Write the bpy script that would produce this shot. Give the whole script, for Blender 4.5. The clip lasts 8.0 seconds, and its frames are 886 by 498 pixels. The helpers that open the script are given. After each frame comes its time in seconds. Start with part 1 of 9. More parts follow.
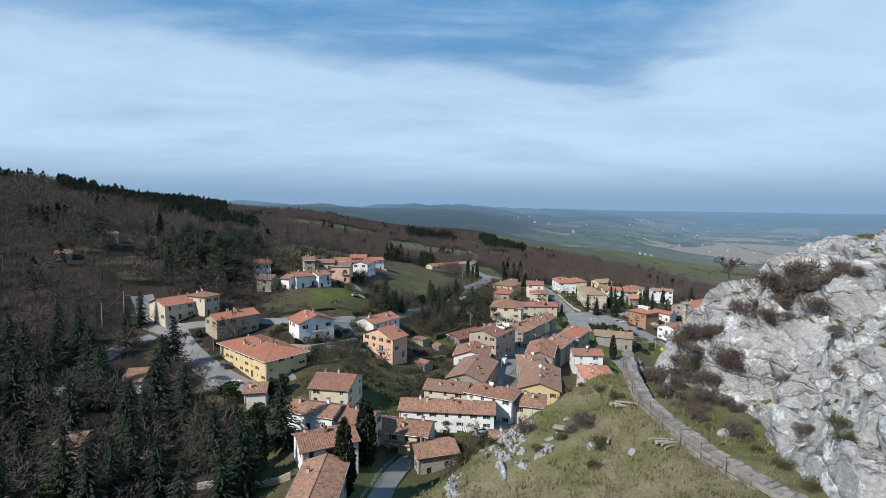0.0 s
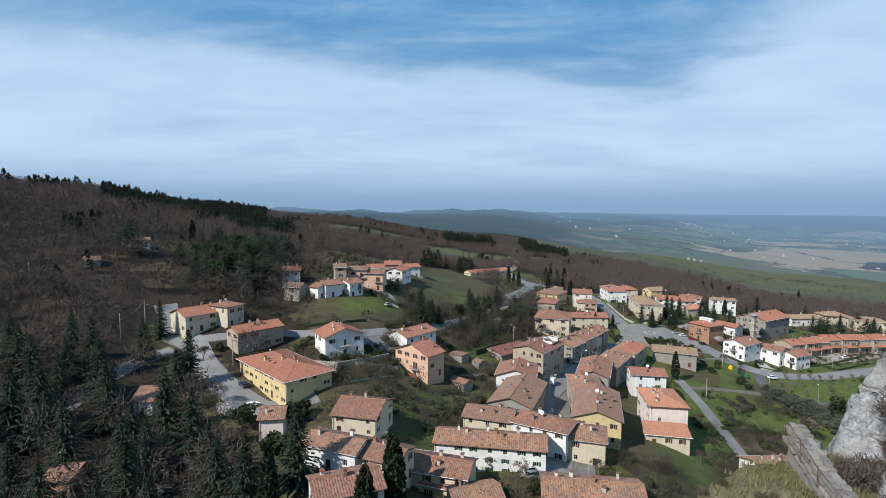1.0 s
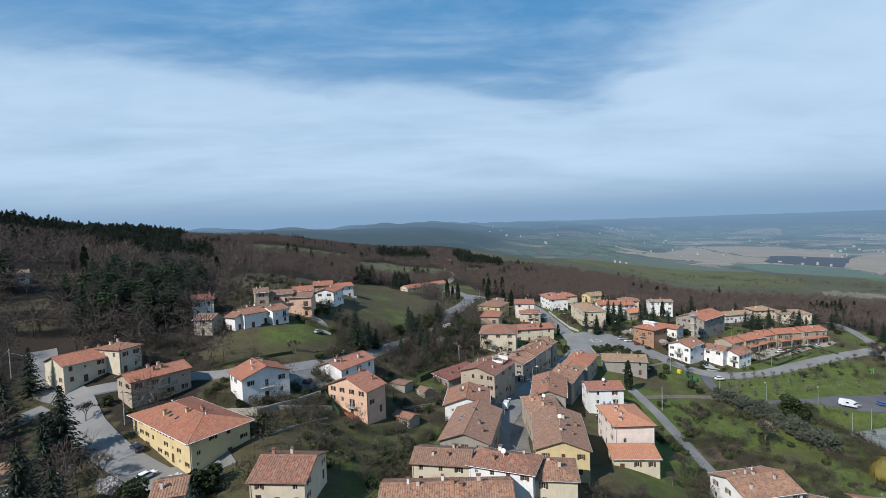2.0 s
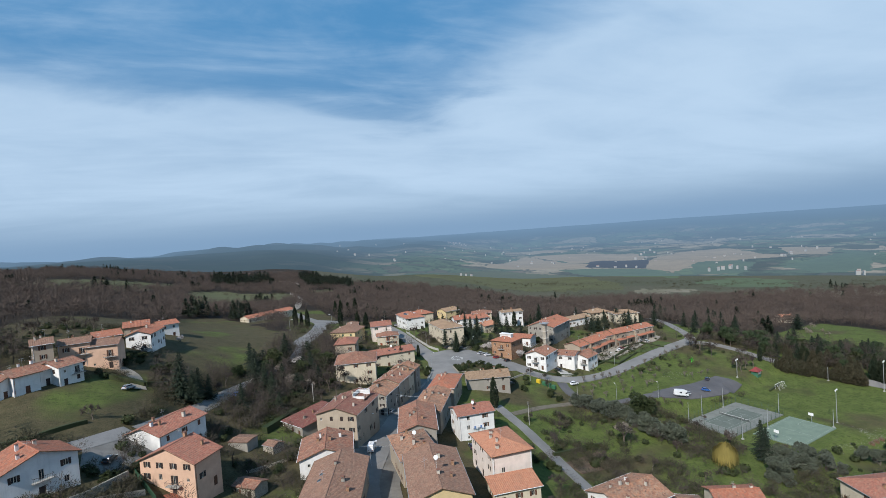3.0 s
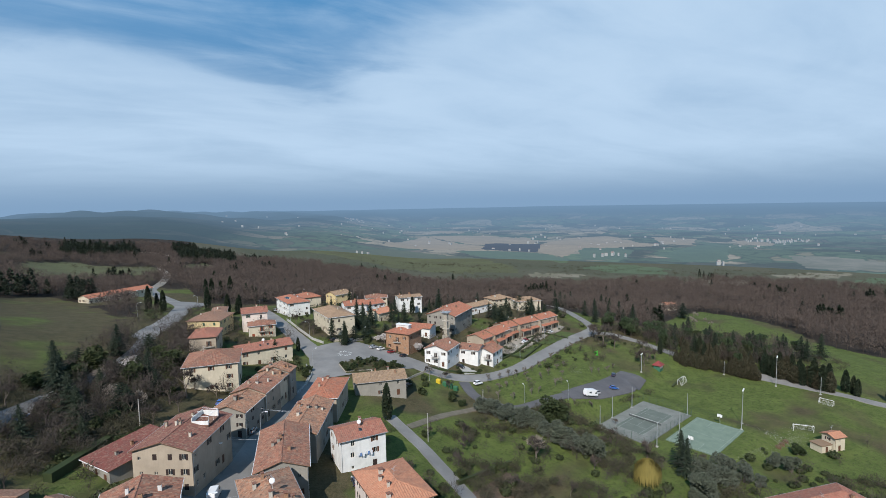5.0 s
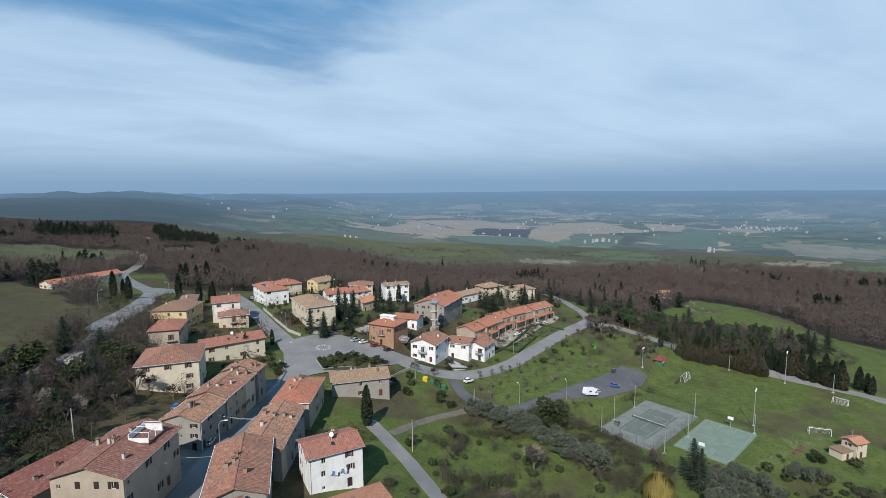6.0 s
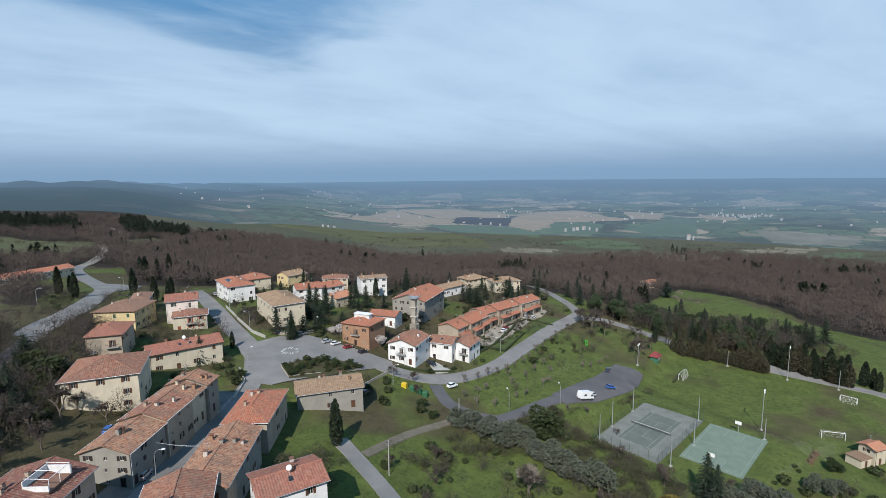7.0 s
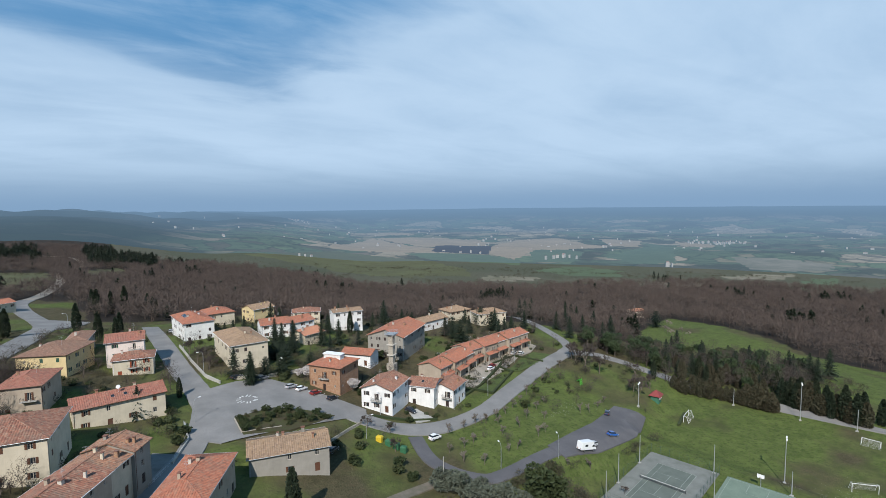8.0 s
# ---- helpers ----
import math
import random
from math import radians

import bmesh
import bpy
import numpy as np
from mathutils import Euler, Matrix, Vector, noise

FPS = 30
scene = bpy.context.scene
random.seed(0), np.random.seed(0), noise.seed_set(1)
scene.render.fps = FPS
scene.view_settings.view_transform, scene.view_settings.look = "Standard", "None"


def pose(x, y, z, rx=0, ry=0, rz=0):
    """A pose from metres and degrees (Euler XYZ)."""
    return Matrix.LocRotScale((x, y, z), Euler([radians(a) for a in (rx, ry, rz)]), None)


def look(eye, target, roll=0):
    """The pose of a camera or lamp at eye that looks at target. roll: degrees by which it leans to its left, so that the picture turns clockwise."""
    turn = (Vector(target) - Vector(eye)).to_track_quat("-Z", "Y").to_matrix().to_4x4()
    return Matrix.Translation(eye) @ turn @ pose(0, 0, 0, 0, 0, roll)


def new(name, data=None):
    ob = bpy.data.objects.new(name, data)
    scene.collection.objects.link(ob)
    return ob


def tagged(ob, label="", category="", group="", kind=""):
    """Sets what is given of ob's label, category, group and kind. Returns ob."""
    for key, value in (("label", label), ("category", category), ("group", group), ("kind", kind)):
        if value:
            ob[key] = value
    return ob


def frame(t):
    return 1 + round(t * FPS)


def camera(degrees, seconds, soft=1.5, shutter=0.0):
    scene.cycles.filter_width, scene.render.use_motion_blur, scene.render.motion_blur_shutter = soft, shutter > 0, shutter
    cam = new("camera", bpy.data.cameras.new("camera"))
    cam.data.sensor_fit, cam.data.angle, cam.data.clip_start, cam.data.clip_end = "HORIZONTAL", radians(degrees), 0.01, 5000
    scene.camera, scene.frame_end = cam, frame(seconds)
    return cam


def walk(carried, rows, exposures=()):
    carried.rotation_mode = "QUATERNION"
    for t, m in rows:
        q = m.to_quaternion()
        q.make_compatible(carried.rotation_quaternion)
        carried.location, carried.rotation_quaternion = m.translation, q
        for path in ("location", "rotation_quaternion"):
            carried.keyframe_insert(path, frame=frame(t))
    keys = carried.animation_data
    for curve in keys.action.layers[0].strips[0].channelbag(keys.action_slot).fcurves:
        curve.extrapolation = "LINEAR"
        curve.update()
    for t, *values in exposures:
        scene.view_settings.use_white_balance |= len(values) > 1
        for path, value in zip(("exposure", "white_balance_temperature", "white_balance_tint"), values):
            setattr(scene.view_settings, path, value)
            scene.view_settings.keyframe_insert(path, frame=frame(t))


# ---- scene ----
cam = camera(82.2, 8.0, soft=0.65)
METRES, EYE, TILT, LEAN, TURN = 155.0, 75.0, -5.25, -0.75, 0.0
ROWS = [
    (0.0, 0.0, 0.0, 0.0, 0.0, 0.0, -0.0),
    (0.5, -0.0008, 0.063, 0.0005, 1.48, -0.04, 0.18),
    (1.0, -0.0056, 0.1271, 0.0021, 4.31, 0.61, 0.07),
    (2.5, -0.0201, 0.3138, 0.0126, -11.26, 2.4, 5.41),
    (3.0, -0.0107, 0.3736, 0.0166, -20.08, 2.54, 6.63),
    (3.5, 0.0074, 0.4312, 0.0206, -24.36, 0.69, 5.04),
    (4.0, 0.0319, 0.4873, 0.0234, -25.91, -0.31, 3.88),
    (4.5, 0.0606, 0.5421, 0.0241, -30.38, -0.06, 4.35),
    (6.0, 0.1602, 0.6978, 0.0237, -32.81, -2.88, 3.9),
    (6.5, 0.1943, 0.7523, 0.0232, -34.68, -1.7, 4.17),
    (7.0, 0.2301, 0.8048, 0.0217, -35.06, -4.27, 4.17),
    (7.5, 0.2657, 0.8572, 0.0194, -35.51, -3.34, 4.15),
    (8.0, 0.3019, 0.9105, 0.0181, -37.38, -1.25, 4.39),
]
walk(cam, [(t, pose(0, 0, EYE, TILT, LEAN, TURN) @ pose(METRES * x, METRES * y, METRES * z, 90 + pitch, roll, yaw)) for t, x, y, z, yaw, pitch, roll in ROWS],
     exposures=[(0.0, 0.18), (1.0, 0.18), (2.5, 0.08), (4.0, 0.04), (6.0, 0.08), (8.0, 0.08)])

SUN_DIR = Vector((0.565, 0.501, -0.656)).normalized()   # the way the sunlight goes

world = bpy.data.worlds.new("sky")
scene.world = world
world.use_nodes = True


def build_sky():
    nt = world.node_tree
    nt.nodes.clear()
    N = nt.nodes.new
    link = nt.links.new
    out = N("ShaderNodeOutputWorld")
    bg = N("ShaderNodeBackground")
    bg.inputs[1].default_value = 0.088
    sky = N("ShaderNodeTexSky")
    sky.sky_type = "NISHITA"
    sky.sun_disc = False
    sky.sun_elevation = math.asin(-SUN_DIR.z)
    sky.sun_rotation = math.atan2(-SUN_DIR.x, -SUN_DIR.y)
    sky.altitude = 500
    sky.air_density, sky.dust_density, sky.ozone_density = 1.0, 0.6, 2.0

    def maths(op, a, b=None, c=None):
        n = N("ShaderNodeMath")
        n.operation = op
        for i, v in enumerate((a, b, c)):
            if v is None:
                continue
            if isinstance(v, (int, float)):
                n.inputs[i].default_value = v
            else:
                link(v, n.inputs[i])
        return n.outputs[0]

    def ramp(v, lo, hi, a=0.0, b=1.0):
        n = N("ShaderNodeMapRange")
        n.interpolation_type = "SMOOTHSTEP"
        link(v, n.inputs[0])
        for i, q in enumerate((lo, hi, a, b)):
            n.inputs[i + 1].default_value = q
        return n.outputs[0]

    def mix(f, a, b):
        n = N("ShaderNodeMix")
        n.data_type = "RGBA"
        link(f, n.inputs[0])
        for i, v in ((6, a), (7, b)):
            if isinstance(v, tuple):
                n.inputs[i].default_value = (*v, 1)
            else:
                link(v, n.inputs[i])
        return n.outputs[2]

    tc = N("ShaderNodeTexCoord")
    sep = N("ShaderNodeSeparateXYZ")
    link(tc.outputs["Generated"], sep.inputs[0])
    dx, dy, dz = sep.outputs
    h = maths("MAXIMUM", dz, 0.0)
    low = maths("ADD", h, 0.13)
    comb = N("ShaderNodeCombineXYZ")
    link(maths("DIVIDE", dx, low), comb.inputs[0])
    link(maths("DIVIDE", dy, low), comb.inputs[1])

    def cloud_noise(scale, stretch, turn, detail, rough, distort):
        mp = N("ShaderNodeMapping")
        mp.inputs["Rotation"].default_value = (0, 0, radians(turn))
        mp.inputs["Scale"].default_value = (scale * stretch, scale, 1)
        link(comb.outputs[0], mp.inputs[0])
        n = N("ShaderNodeTexNoise")
        n.inputs["Scale"].default_value = 1.0
        n.inputs["Detail"].default_value = detail
        n.inputs["Roughness"].default_value = rough
        n.inputs["Distortion"].default_value = distort
        link(mp.outputs[0], n.inputs[0])
        return n.outputs[0]

    wide = cloud_noise(0.5, 0.5, 24, 5, 0.5, 0.6)
    fine = cloud_noise(1.5, 0.4, 38, 9, 0.55, 0.9)
    wisp = cloud_noise(3.2, 0.35, 24, 10, 0.6, 0.5)
    puff = cloud_noise(1.6, 0.7, 18, 10, 0.58, 0.4)
    # the clear wedge: one edge runs low across the view, the other climbs out of its tip
    cu, cv = maths("DIVIDE", dx, low), maths("DIVIDE", dy, low)
    warp = maths("MULTIPLY", maths("SUBTRACT", puff, 0.5), 1.5)
    edge_low = maths("SUBTRACT", maths("MULTIPLY_ADD", cu, 0.36, 2.72), cv)
    edge_side = maths("SUBTRACT", maths("MULTIPLY_ADD", cv, -0.1, 1.42), cu)
    inside = maths("ADD", maths("SMOOTH_MIN", edge_low, edge_side, 0.3), warp)
    clear = ramp(inside, -0.12, 0.5)
    clear = maths("MULTIPLY", clear, ramp(cu, -2.4, -0.6, 0.55, 1.0))
    cover = maths("ADD", maths("MULTIPLY", wide, 0.5), maths("ADD", maths("MULTIPLY", fine, 0.5), maths("MULTIPLY", puff, 0.5)))
    cover = ramp(cover, 0.4, 0.92, 0.54, 1.0)
    thin = ramp(maths("ADD", maths("MULTIPLY", wisp, 0.5), maths("MULTIPLY", puff, 0.5)), 0.42, 0.72, 0.0, 0.5)
    cover = maths("ADD", maths("MULTIPLY", cover, maths("SUBTRACT", 1.0, clear)), maths("MULTIPLY", clear, thin))
    # cirrus thins out in the haze low over the land
    cover = maths("MULTIPLY", cover, ramp(h, 0.0, 0.1, 0.0, 1.0))
    deep = mix(ramp(h, 0.0, 0.4), (2.5, 3.95, 5.9), (0.85, 3.15, 6.3))
    blue = N("ShaderNodeMix")
    blue.data_type = "RGBA"
    blue.inputs[0].default_value = 0.85
    link(sky.outputs[0], blue.inputs[6])
    link(deep, blue.inputs[7])
    haze = mix(ramp(h, 0.0, 0.11, 1.0, 0.0), blue.outputs[2], (2.5, 4.0, 6.0))
    whole = mix(cover, haze, (5.45, 7.3, 9.45))
    link(whole, bg.inputs[0])
    link(bg.outputs[0], out.inputs[0])


build_sky()
sun_data = bpy.data.lights.new("sun", "SUN")
sun_data.energy = 5.0
sun_data.angle = radians(0.6)
sun_data.color = (1.0, 0.96, 0.905)
sun = new("sun", sun_data)
sun.matrix_world = look((-300, -260, 400), Vector((-300, -260, 400)) + SUN_DIR)

# ---- materials ----


def nodes_of(name):
    m = bpy.data.materials.new(name)
    m.use_nodes = True
    nt = m.node_tree
    return m, nt, nt.nodes["Principled BSDF"]


def noise_node(nt, scale, detail=4, rough=0.55, vec=None, distort=0.0, stretch=None):
    n = nt.nodes.new("ShaderNodeTexNoise")
    n.inputs["Scale"].default_value = scale
    n.inputs["Detail"].default_value = detail
    n.inputs["Roughness"].default_value = rough
    n.inputs["Distortion"].default_value = distort
    if vec is None:
        g = nt.nodes.new("ShaderNodeNewGeometry")
        vec = g.outputs["Position"]
    if stretch:
        mp = nt.nodes.new("ShaderNodeMapping")
        mp.inputs["Scale"].default_value = stretch
        nt.links.new(vec, mp.inputs[0])
        vec = mp.outputs[0]
    nt.links.new(vec, n.inputs["Vector"])
    return n.outputs["Fac"]


def remap(nt, v, lo, hi, a=0.0, b=1.0):
    n = nt.nodes.new("ShaderNodeMapRange")
    nt.links.new(v, n.inputs[0])
    for i, q in enumerate((lo, hi, a, b)):
        n.inputs[i + 1].default_value = q
    return n.outputs[0]


def mixc(nt, f, a, b, mode="MIX"):
    n = nt.nodes.new("ShaderNodeMix")
    n.data_type = "RGBA"
    n.blend_type = mode
    if isinstance(f, (int, float)):
        n.inputs[0].default_value = f
    else:
        nt.links.new(f, n.inputs[0])
    for i, v in ((6, a), (7, b)):
        if isinstance(v, tuple):
            n.inputs[i].default_value = (*v[:3], 1)
        else:
            nt.links.new(v, n.inputs[i])
    return n.outputs[2]


def bump(nt, bsdf, height, strength, dist):
    b = nt.nodes.new("ShaderNodeBump")
    b.inputs["Strength"].default_value = strength
    b.inputs["Distance"].default_value = dist
    nt.links.new(height, b.inputs["Height"])
    nt.links.new(b.outputs[0], bsdf.inputs["Normal"])


def rand_out(nt, island=False):
    if island:
        return nt.nodes.new("ShaderNodeNewGeometry").outputs["Random Per Island"]
    return nt.nodes.new("ShaderNodeObjectInfo").outputs["Random"]


def simple(name, a, b, scale=2.0, rough=0.8, bmp=0.0, dist=0.02, metal=0.0, fine=None, vary=0.0, island=False):
    """A surface of two tones at one scale, with finer grain over it."""
    m, nt, bs = nodes_of(name)
    big = noise_node(nt, scale, 5, 0.6)
    small = noise_node(nt, fine or scale * 9, 4, 0.6)
    c = mixc(nt, remap(nt, big, 0.35, 0.65), a, b)
    dark = tuple(v * 0.7 for v in a)
    c = mixc(nt, remap(nt, small, 0.45, 0.75, 0.0, 0.5), c, dark)
    if vary:
        r = rand_out(nt, island)
        c = mixc(nt, remap(nt, r, 0, 1, 0, vary), c, tuple(v * 0.45 for v in b))
    nt.links.new(c, bs.inputs["Base Color"])
    bs.inputs["Roughness"].default_value = rough
    bs.inputs["Metallic"].default_value = metal
    bs.inputs["Specular IOR Level"].default_value = 0.3
    if bmp:
        bump(nt, bs, small, bmp, dist)
    return m


def plaster(name, col, dirt=0.35):
    m, nt, bs = nodes_of(name)
    big = noise_node(nt, 0.35, 5, 0.6)
    streak = noise_node(nt, 1.0, 5, 0.65, stretch=(2.2, 2.2, 0.18))
    small = noise_node(nt, 6, 4, 0.6)
    dim = tuple(v * 0.66 for v in col)
    grey = (col[0] * 0.45 + 0.06, col[1] * 0.45 + 0.06, col[2] * 0.45 + 0.055)
    c = mixc(nt, remap(nt, big, 0.35, 0.7, 0, 0.6), col, dim)
    c = mixc(nt, remap(nt, streak, 0.52, 0.75, 0, dirt), c, grey)
    c = mixc(nt, remap(nt, small, 0.4, 0.7, 0, 0.16), c, dim)
    nt.links.new(c, bs.inputs["Base Color"])
    bs.inputs["Roughness"].default_value = 0.9
    bs.inputs["Specular IOR Level"].default_value = 0.2
    bump(nt, bs, small, 0.25, 0.02)
    return m


def rubble(name, a, b, joint):
    """Rubble stone wall."""
    m, nt, bs = nodes_of(name)
    g = nt.nodes.new("ShaderNodeNewGeometry")
    v = nt.nodes.new("ShaderNodeTexVoronoi")
    v.inputs["Scale"].default_value = 2.6
    nt.links.new(g.outputs["Position"], v.inputs["Vector"])
    e = nt.nodes.new("ShaderNodeTexVoronoi")
    e.feature = "DISTANCE_TO_EDGE"
    e.inputs["Scale"].default_value = 2.6
    nt.links.new(g.outputs["Position"], e.inputs["Vector"])
    sep = nt.nodes.new("ShaderNodeSeparateColor")
    nt.links.new(v.outputs["Color"], sep.inputs[0])
    big = noise_node(nt, 0.4, 4)
    c = mixc(nt, sep.outputs[0], a, b)
    c = mixc(nt, remap(nt, big, 0.4, 0.7, 0, 0.5), c, tuple(q * 0.6 for q in a))
    c = mixc(nt, remap(nt, e.outputs["Distance"], 0.0, 0.06, 1, 0), c, joint)
    nt.links.new(c, bs.inputs["Base Color"])
    bs.inputs["Roughness"].default_value = 0.95
    bump(nt, bs, e.outputs["Distance"], 0.5, 0.05)
    return m


def tiles(name, a, b, old=0.4):
    """Clay roof tiles: the mesh gives the rows, this the tone of the single tiles, lichen and soot."""
    m, nt, bs = nodes_of(name)
    uv = nt.nodes.new("ShaderNodeUVMap")
    br = nt.nodes.new("ShaderNodeTexVoronoi")
    br.feature = "F1"
    br.distance = "CHEBYCHEV"
    br.inputs["Scale"].default_value = 1.0
    br.inputs["Randomness"].default_value = 0.35
    mp = nt.nodes.new("ShaderNodeMapping")
    mp.inputs["Scale"].default_value = (2.3, 2.4, 1)
    nt.links.new(uv.outputs[0], mp.inputs[0])
    nt.links.new(mp.outputs[0], br.inputs["Vector"])
    sep = nt.nodes.new("ShaderNodeSeparateColor")
    nt.links.new(br.outputs["Color"], sep.inputs[0])
    big = noise_node(nt, 0.3, 6, 0.65)
    med = noise_node(nt, 1.3, 5, 0.65)
    c = mixc(nt, sep.outputs[0], a, b)
    c = mixc(nt, remap(nt, sep.outputs[1], 0.55, 1.0, 0, old), c, (0.33, 0.24, 0.17))
    c = mixc(nt, remap(nt, sep.outputs[2], 0.7, 1.0, 0, old), c, (0.09, 0.05, 0.04))
    c = mixc(nt, remap(nt, big, 0.45, 0.7, 0, old), c, (0.16, 0.11, 0.085))
    c = mixc(nt, remap(nt, med, 0.55, 0.75, 0, old * 0.9), c, (0.3, 0.26, 0.2))
    nt.links.new(c, bs.inputs["Base Color"])
    bs.inputs["Roughness"].default_value = 0.85
    bs.inputs["Specular IOR Level"].default_value = 0.25
    wv = nt.nodes.new("ShaderNodeTexWave")
    wv.bands_direction = "Y"
    wv.wave_profile = "SAW"
    wv.inputs["Scale"].default_value = 0.8
    nt.links.new(uv.outputs[0], wv.inputs["Vector"])
    bump(nt, bs, wv.outputs["Fac"], 0.5, 0.05)
    return m


def foliage(name, a, b, c3, rough=0.7, clump=0.35):
    m, nt, bs = nodes_of(name)
    r1 = rand_out(nt, True)
    r2 = rand_out(nt)
    n = noise_node(nt, 0.16, 4, 0.65)
    c = mixc(nt, r1, a, b)
    c = mixc(nt, remap(nt, r2, 0, 1, 0, 0.6), c, c3)
    c = mixc(nt, remap(nt, n, 0.4, 0.62, 0, clump), c, tuple(q * 0.45 for q in a))
    nt.links.new(c, bs.inputs["Base Color"])
    bs.inputs["Roughness"].default_value = rough
    bs.inputs["Specular IOR Level"].default_value = 0.2
    return m


WALL = {
    "white": plaster("white_plaster", (0.74, 0.73, 0.71), 0.3),
    "cream": plaster("cream_plaster", (0.58, 0.51, 0.39), 0.35),
    "yellow": plaster("yellow_plaster", (0.62, 0.49, 0.27), 0.25),
    "ochre": plaster("ochre_plaster", (0.62, 0.4, 0.14), 0.3),
    "peach": plaster("peach_plaster", (0.64, 0.42, 0.3), 0.2),
    "pink": plaster("pink_plaster", (0.74, 0.64, 0.575), 0.25),
    "beige": plaster("beige_plaster", (0.4, 0.33, 0.255), 0.4),
    "grey": plaster("grey_render", (0.3, 0.28, 0.245), 0.45),
    "stone": rubble("rubble_stone", (0.42, 0.37, 0.3), (0.27, 0.24, 0.2), (0.36, 0.33, 0.28)),
    "brick": rubble("brick_wall", (0.36, 0.2, 0.11), (0.27, 0.14, 0.08), (0.34, 0.26, 0.2)),
}
ROOF = {
    "orange": tiles("new_orange_tiles", (0.4, 0.15, 0.088), (0.29, 0.105, 0.066), 0.4),
    "terra": tiles("terracotta_tiles", (0.31, 0.138, 0.09), (0.21, 0.09, 0.062), 0.6),
    "salmon": tiles("salmon_tiles", (0.46, 0.215, 0.13), (0.38, 0.165, 0.1), 0.2),
    "rose": tiles("rose_tiles", (0.35, 0.145, 0.1), (0.26, 0.1, 0.072), 0.35),
    "brown": tiles("brown_tiles", (0.265, 0.148, 0.104), (0.19, 0.108, 0.077), 0.4),
    "old": tiles("weathered_tiles", (0.36, 0.185, 0.115), (0.25, 0.12, 0.076), 0.75),
    "tan": tiles("tan_tiles", (0.33, 0.225, 0.145), (0.25, 0.165, 0.1), 0.45),
    "maroon": tiles("maroon_brown_tiles", (0.22, 0.09, 0.068), (0.15, 0.065, 0.052), 0.4),
    "red": tiles("red_sheet_tiles", (0.2, 0.062, 0.05), (0.15, 0.055, 0.047), 0.35),
}
GLASS, _nt, _b = nodes_of("window_glass")
_b.inputs["Base Color"].default_value = (0.02, 0.025, 0.03, 1)
_b.inputs["Roughness"].default_value = 0.12
SHUTTER = {
    "brown": simple("brown_shutter_wood", (0.12, 0.055, 0.03), (0.09, 0.04, 0.025), 3, 0.7),
    "green": simple("green_shutter_wood", (0.035, 0.09, 0.06), (0.03, 0.07, 0.05), 3, 0.7),
    "dark": simple("dark_shutter_wood", (0.045, 0.03, 0.025), (0.03, 0.02, 0.02), 3, 0.7),
    "red": simple("red_shutter_wood", (0.28, 0.07, 0.03), (0.22, 0.05, 0.025), 3, 0.7),
}
TRIM = simple("pale_stone_trim", (0.55, 0.5, 0.43), (0.48, 0.44, 0.38), 2, 0.85)
WOOD = simple("eave_wood", (0.16, 0.1, 0.06), (0.11, 0.07, 0.045), 3, 0.8)
METAL = simple("galvanised_steel", (0.42, 0.43, 0.44), (0.34, 0.35, 0.36), 3, 0.5, metal=0.4)
DARKIRON = simple("dark_iron", (0.05, 0.05, 0.05), (0.07, 0.06, 0.055), 4, 0.6)
WHITEMETAL = simple("white_painted_metal", (0.8, 0.8, 0.8), (0.7, 0.7, 0.7), 3, 0.45)
CONCRETE = simple("concrete", (0.42, 0.4, 0.37), (0.33, 0.32, 0.29), 0.8, 0.9, 0.3)
ASPHALT = simple("worn_asphalt", (0.235, 0.225, 0.215), (0.17, 0.165, 0.158), 0.12, 0.9, 0.2, 0.01, fine=2.5)
LOTASPHALT = simple("dark_lot_asphalt", (0.115, 0.11, 0.115), (0.085, 0.083, 0.088), 0.15, 0.9, 0.2, 0.01, fine=3)
GRAVEL = simple("pale_gravel_track", (0.34, 0.3, 0.25), (0.25, 0.22, 0.18), 0.3, 0.95, 0.3)
PAINT = simple("road_paint", (0.7, 0.7, 0.68), (0.5, 0.5, 0.48), 1.5, 0.7)
BARK = simple("grey_bark", (0.17, 0.14, 0.11), (0.1, 0.08, 0.065), 1.5, 0.95, 0.5)
TWIG = foliage("bare_twigs", (0.088, 0.072, 0.063), (0.06, 0.049, 0.043), (0.1, 0.078, 0.066), 0.9, 0.6)
YOUNG = foliage("grey_young_twigs", (0.17, 0.145, 0.125), (0.115, 0.096, 0.082), (0.19, 0.165, 0.14), 0.9)
# lighter, redder copy of the bare twigs; the lightening paints in distance haze
FARTWIG = foliage("hazed_far_twigs", (0.112, 0.088, 0.076), (0.074, 0.058, 0.05), (0.125, 0.092, 0.075), 0.9, 0.6)
SCRUB = foliage("dark_scrub_twigs", (0.085, 0.07, 0.052), (0.045, 0.038, 0.028), (0.062, 0.066, 0.032), 0.9)
TWIGPALE = foliage("pale_twigs", (0.26, 0.22, 0.18), (0.17, 0.14, 0.115), (0.3, 0.26, 0.22), 0.9)
CONIFER = foliage("dark_conifer_needles", (0.017, 0.027, 0.015), (0.01, 0.018, 0.011), (0.026, 0.035, 0.018))
# paler than the near conifers: distance haze is put into the needle colour
HILLPINE = foliage("hazed_ridge_needles", (0.042, 0.056, 0.036), (0.027, 0.038, 0.026), (0.055, 0.068, 0.042), 0.7, 0.6)
PINE = foliage("pine_needles", (0.04, 0.065, 0.03), (0.03, 0.05, 0.025), (0.06, 0.08, 0.035))
CYPRESS = foliage("cypress_leaves", (0.022, 0.036, 0.02), (0.015, 0.025, 0.015), (0.035, 0.04, 0.02))
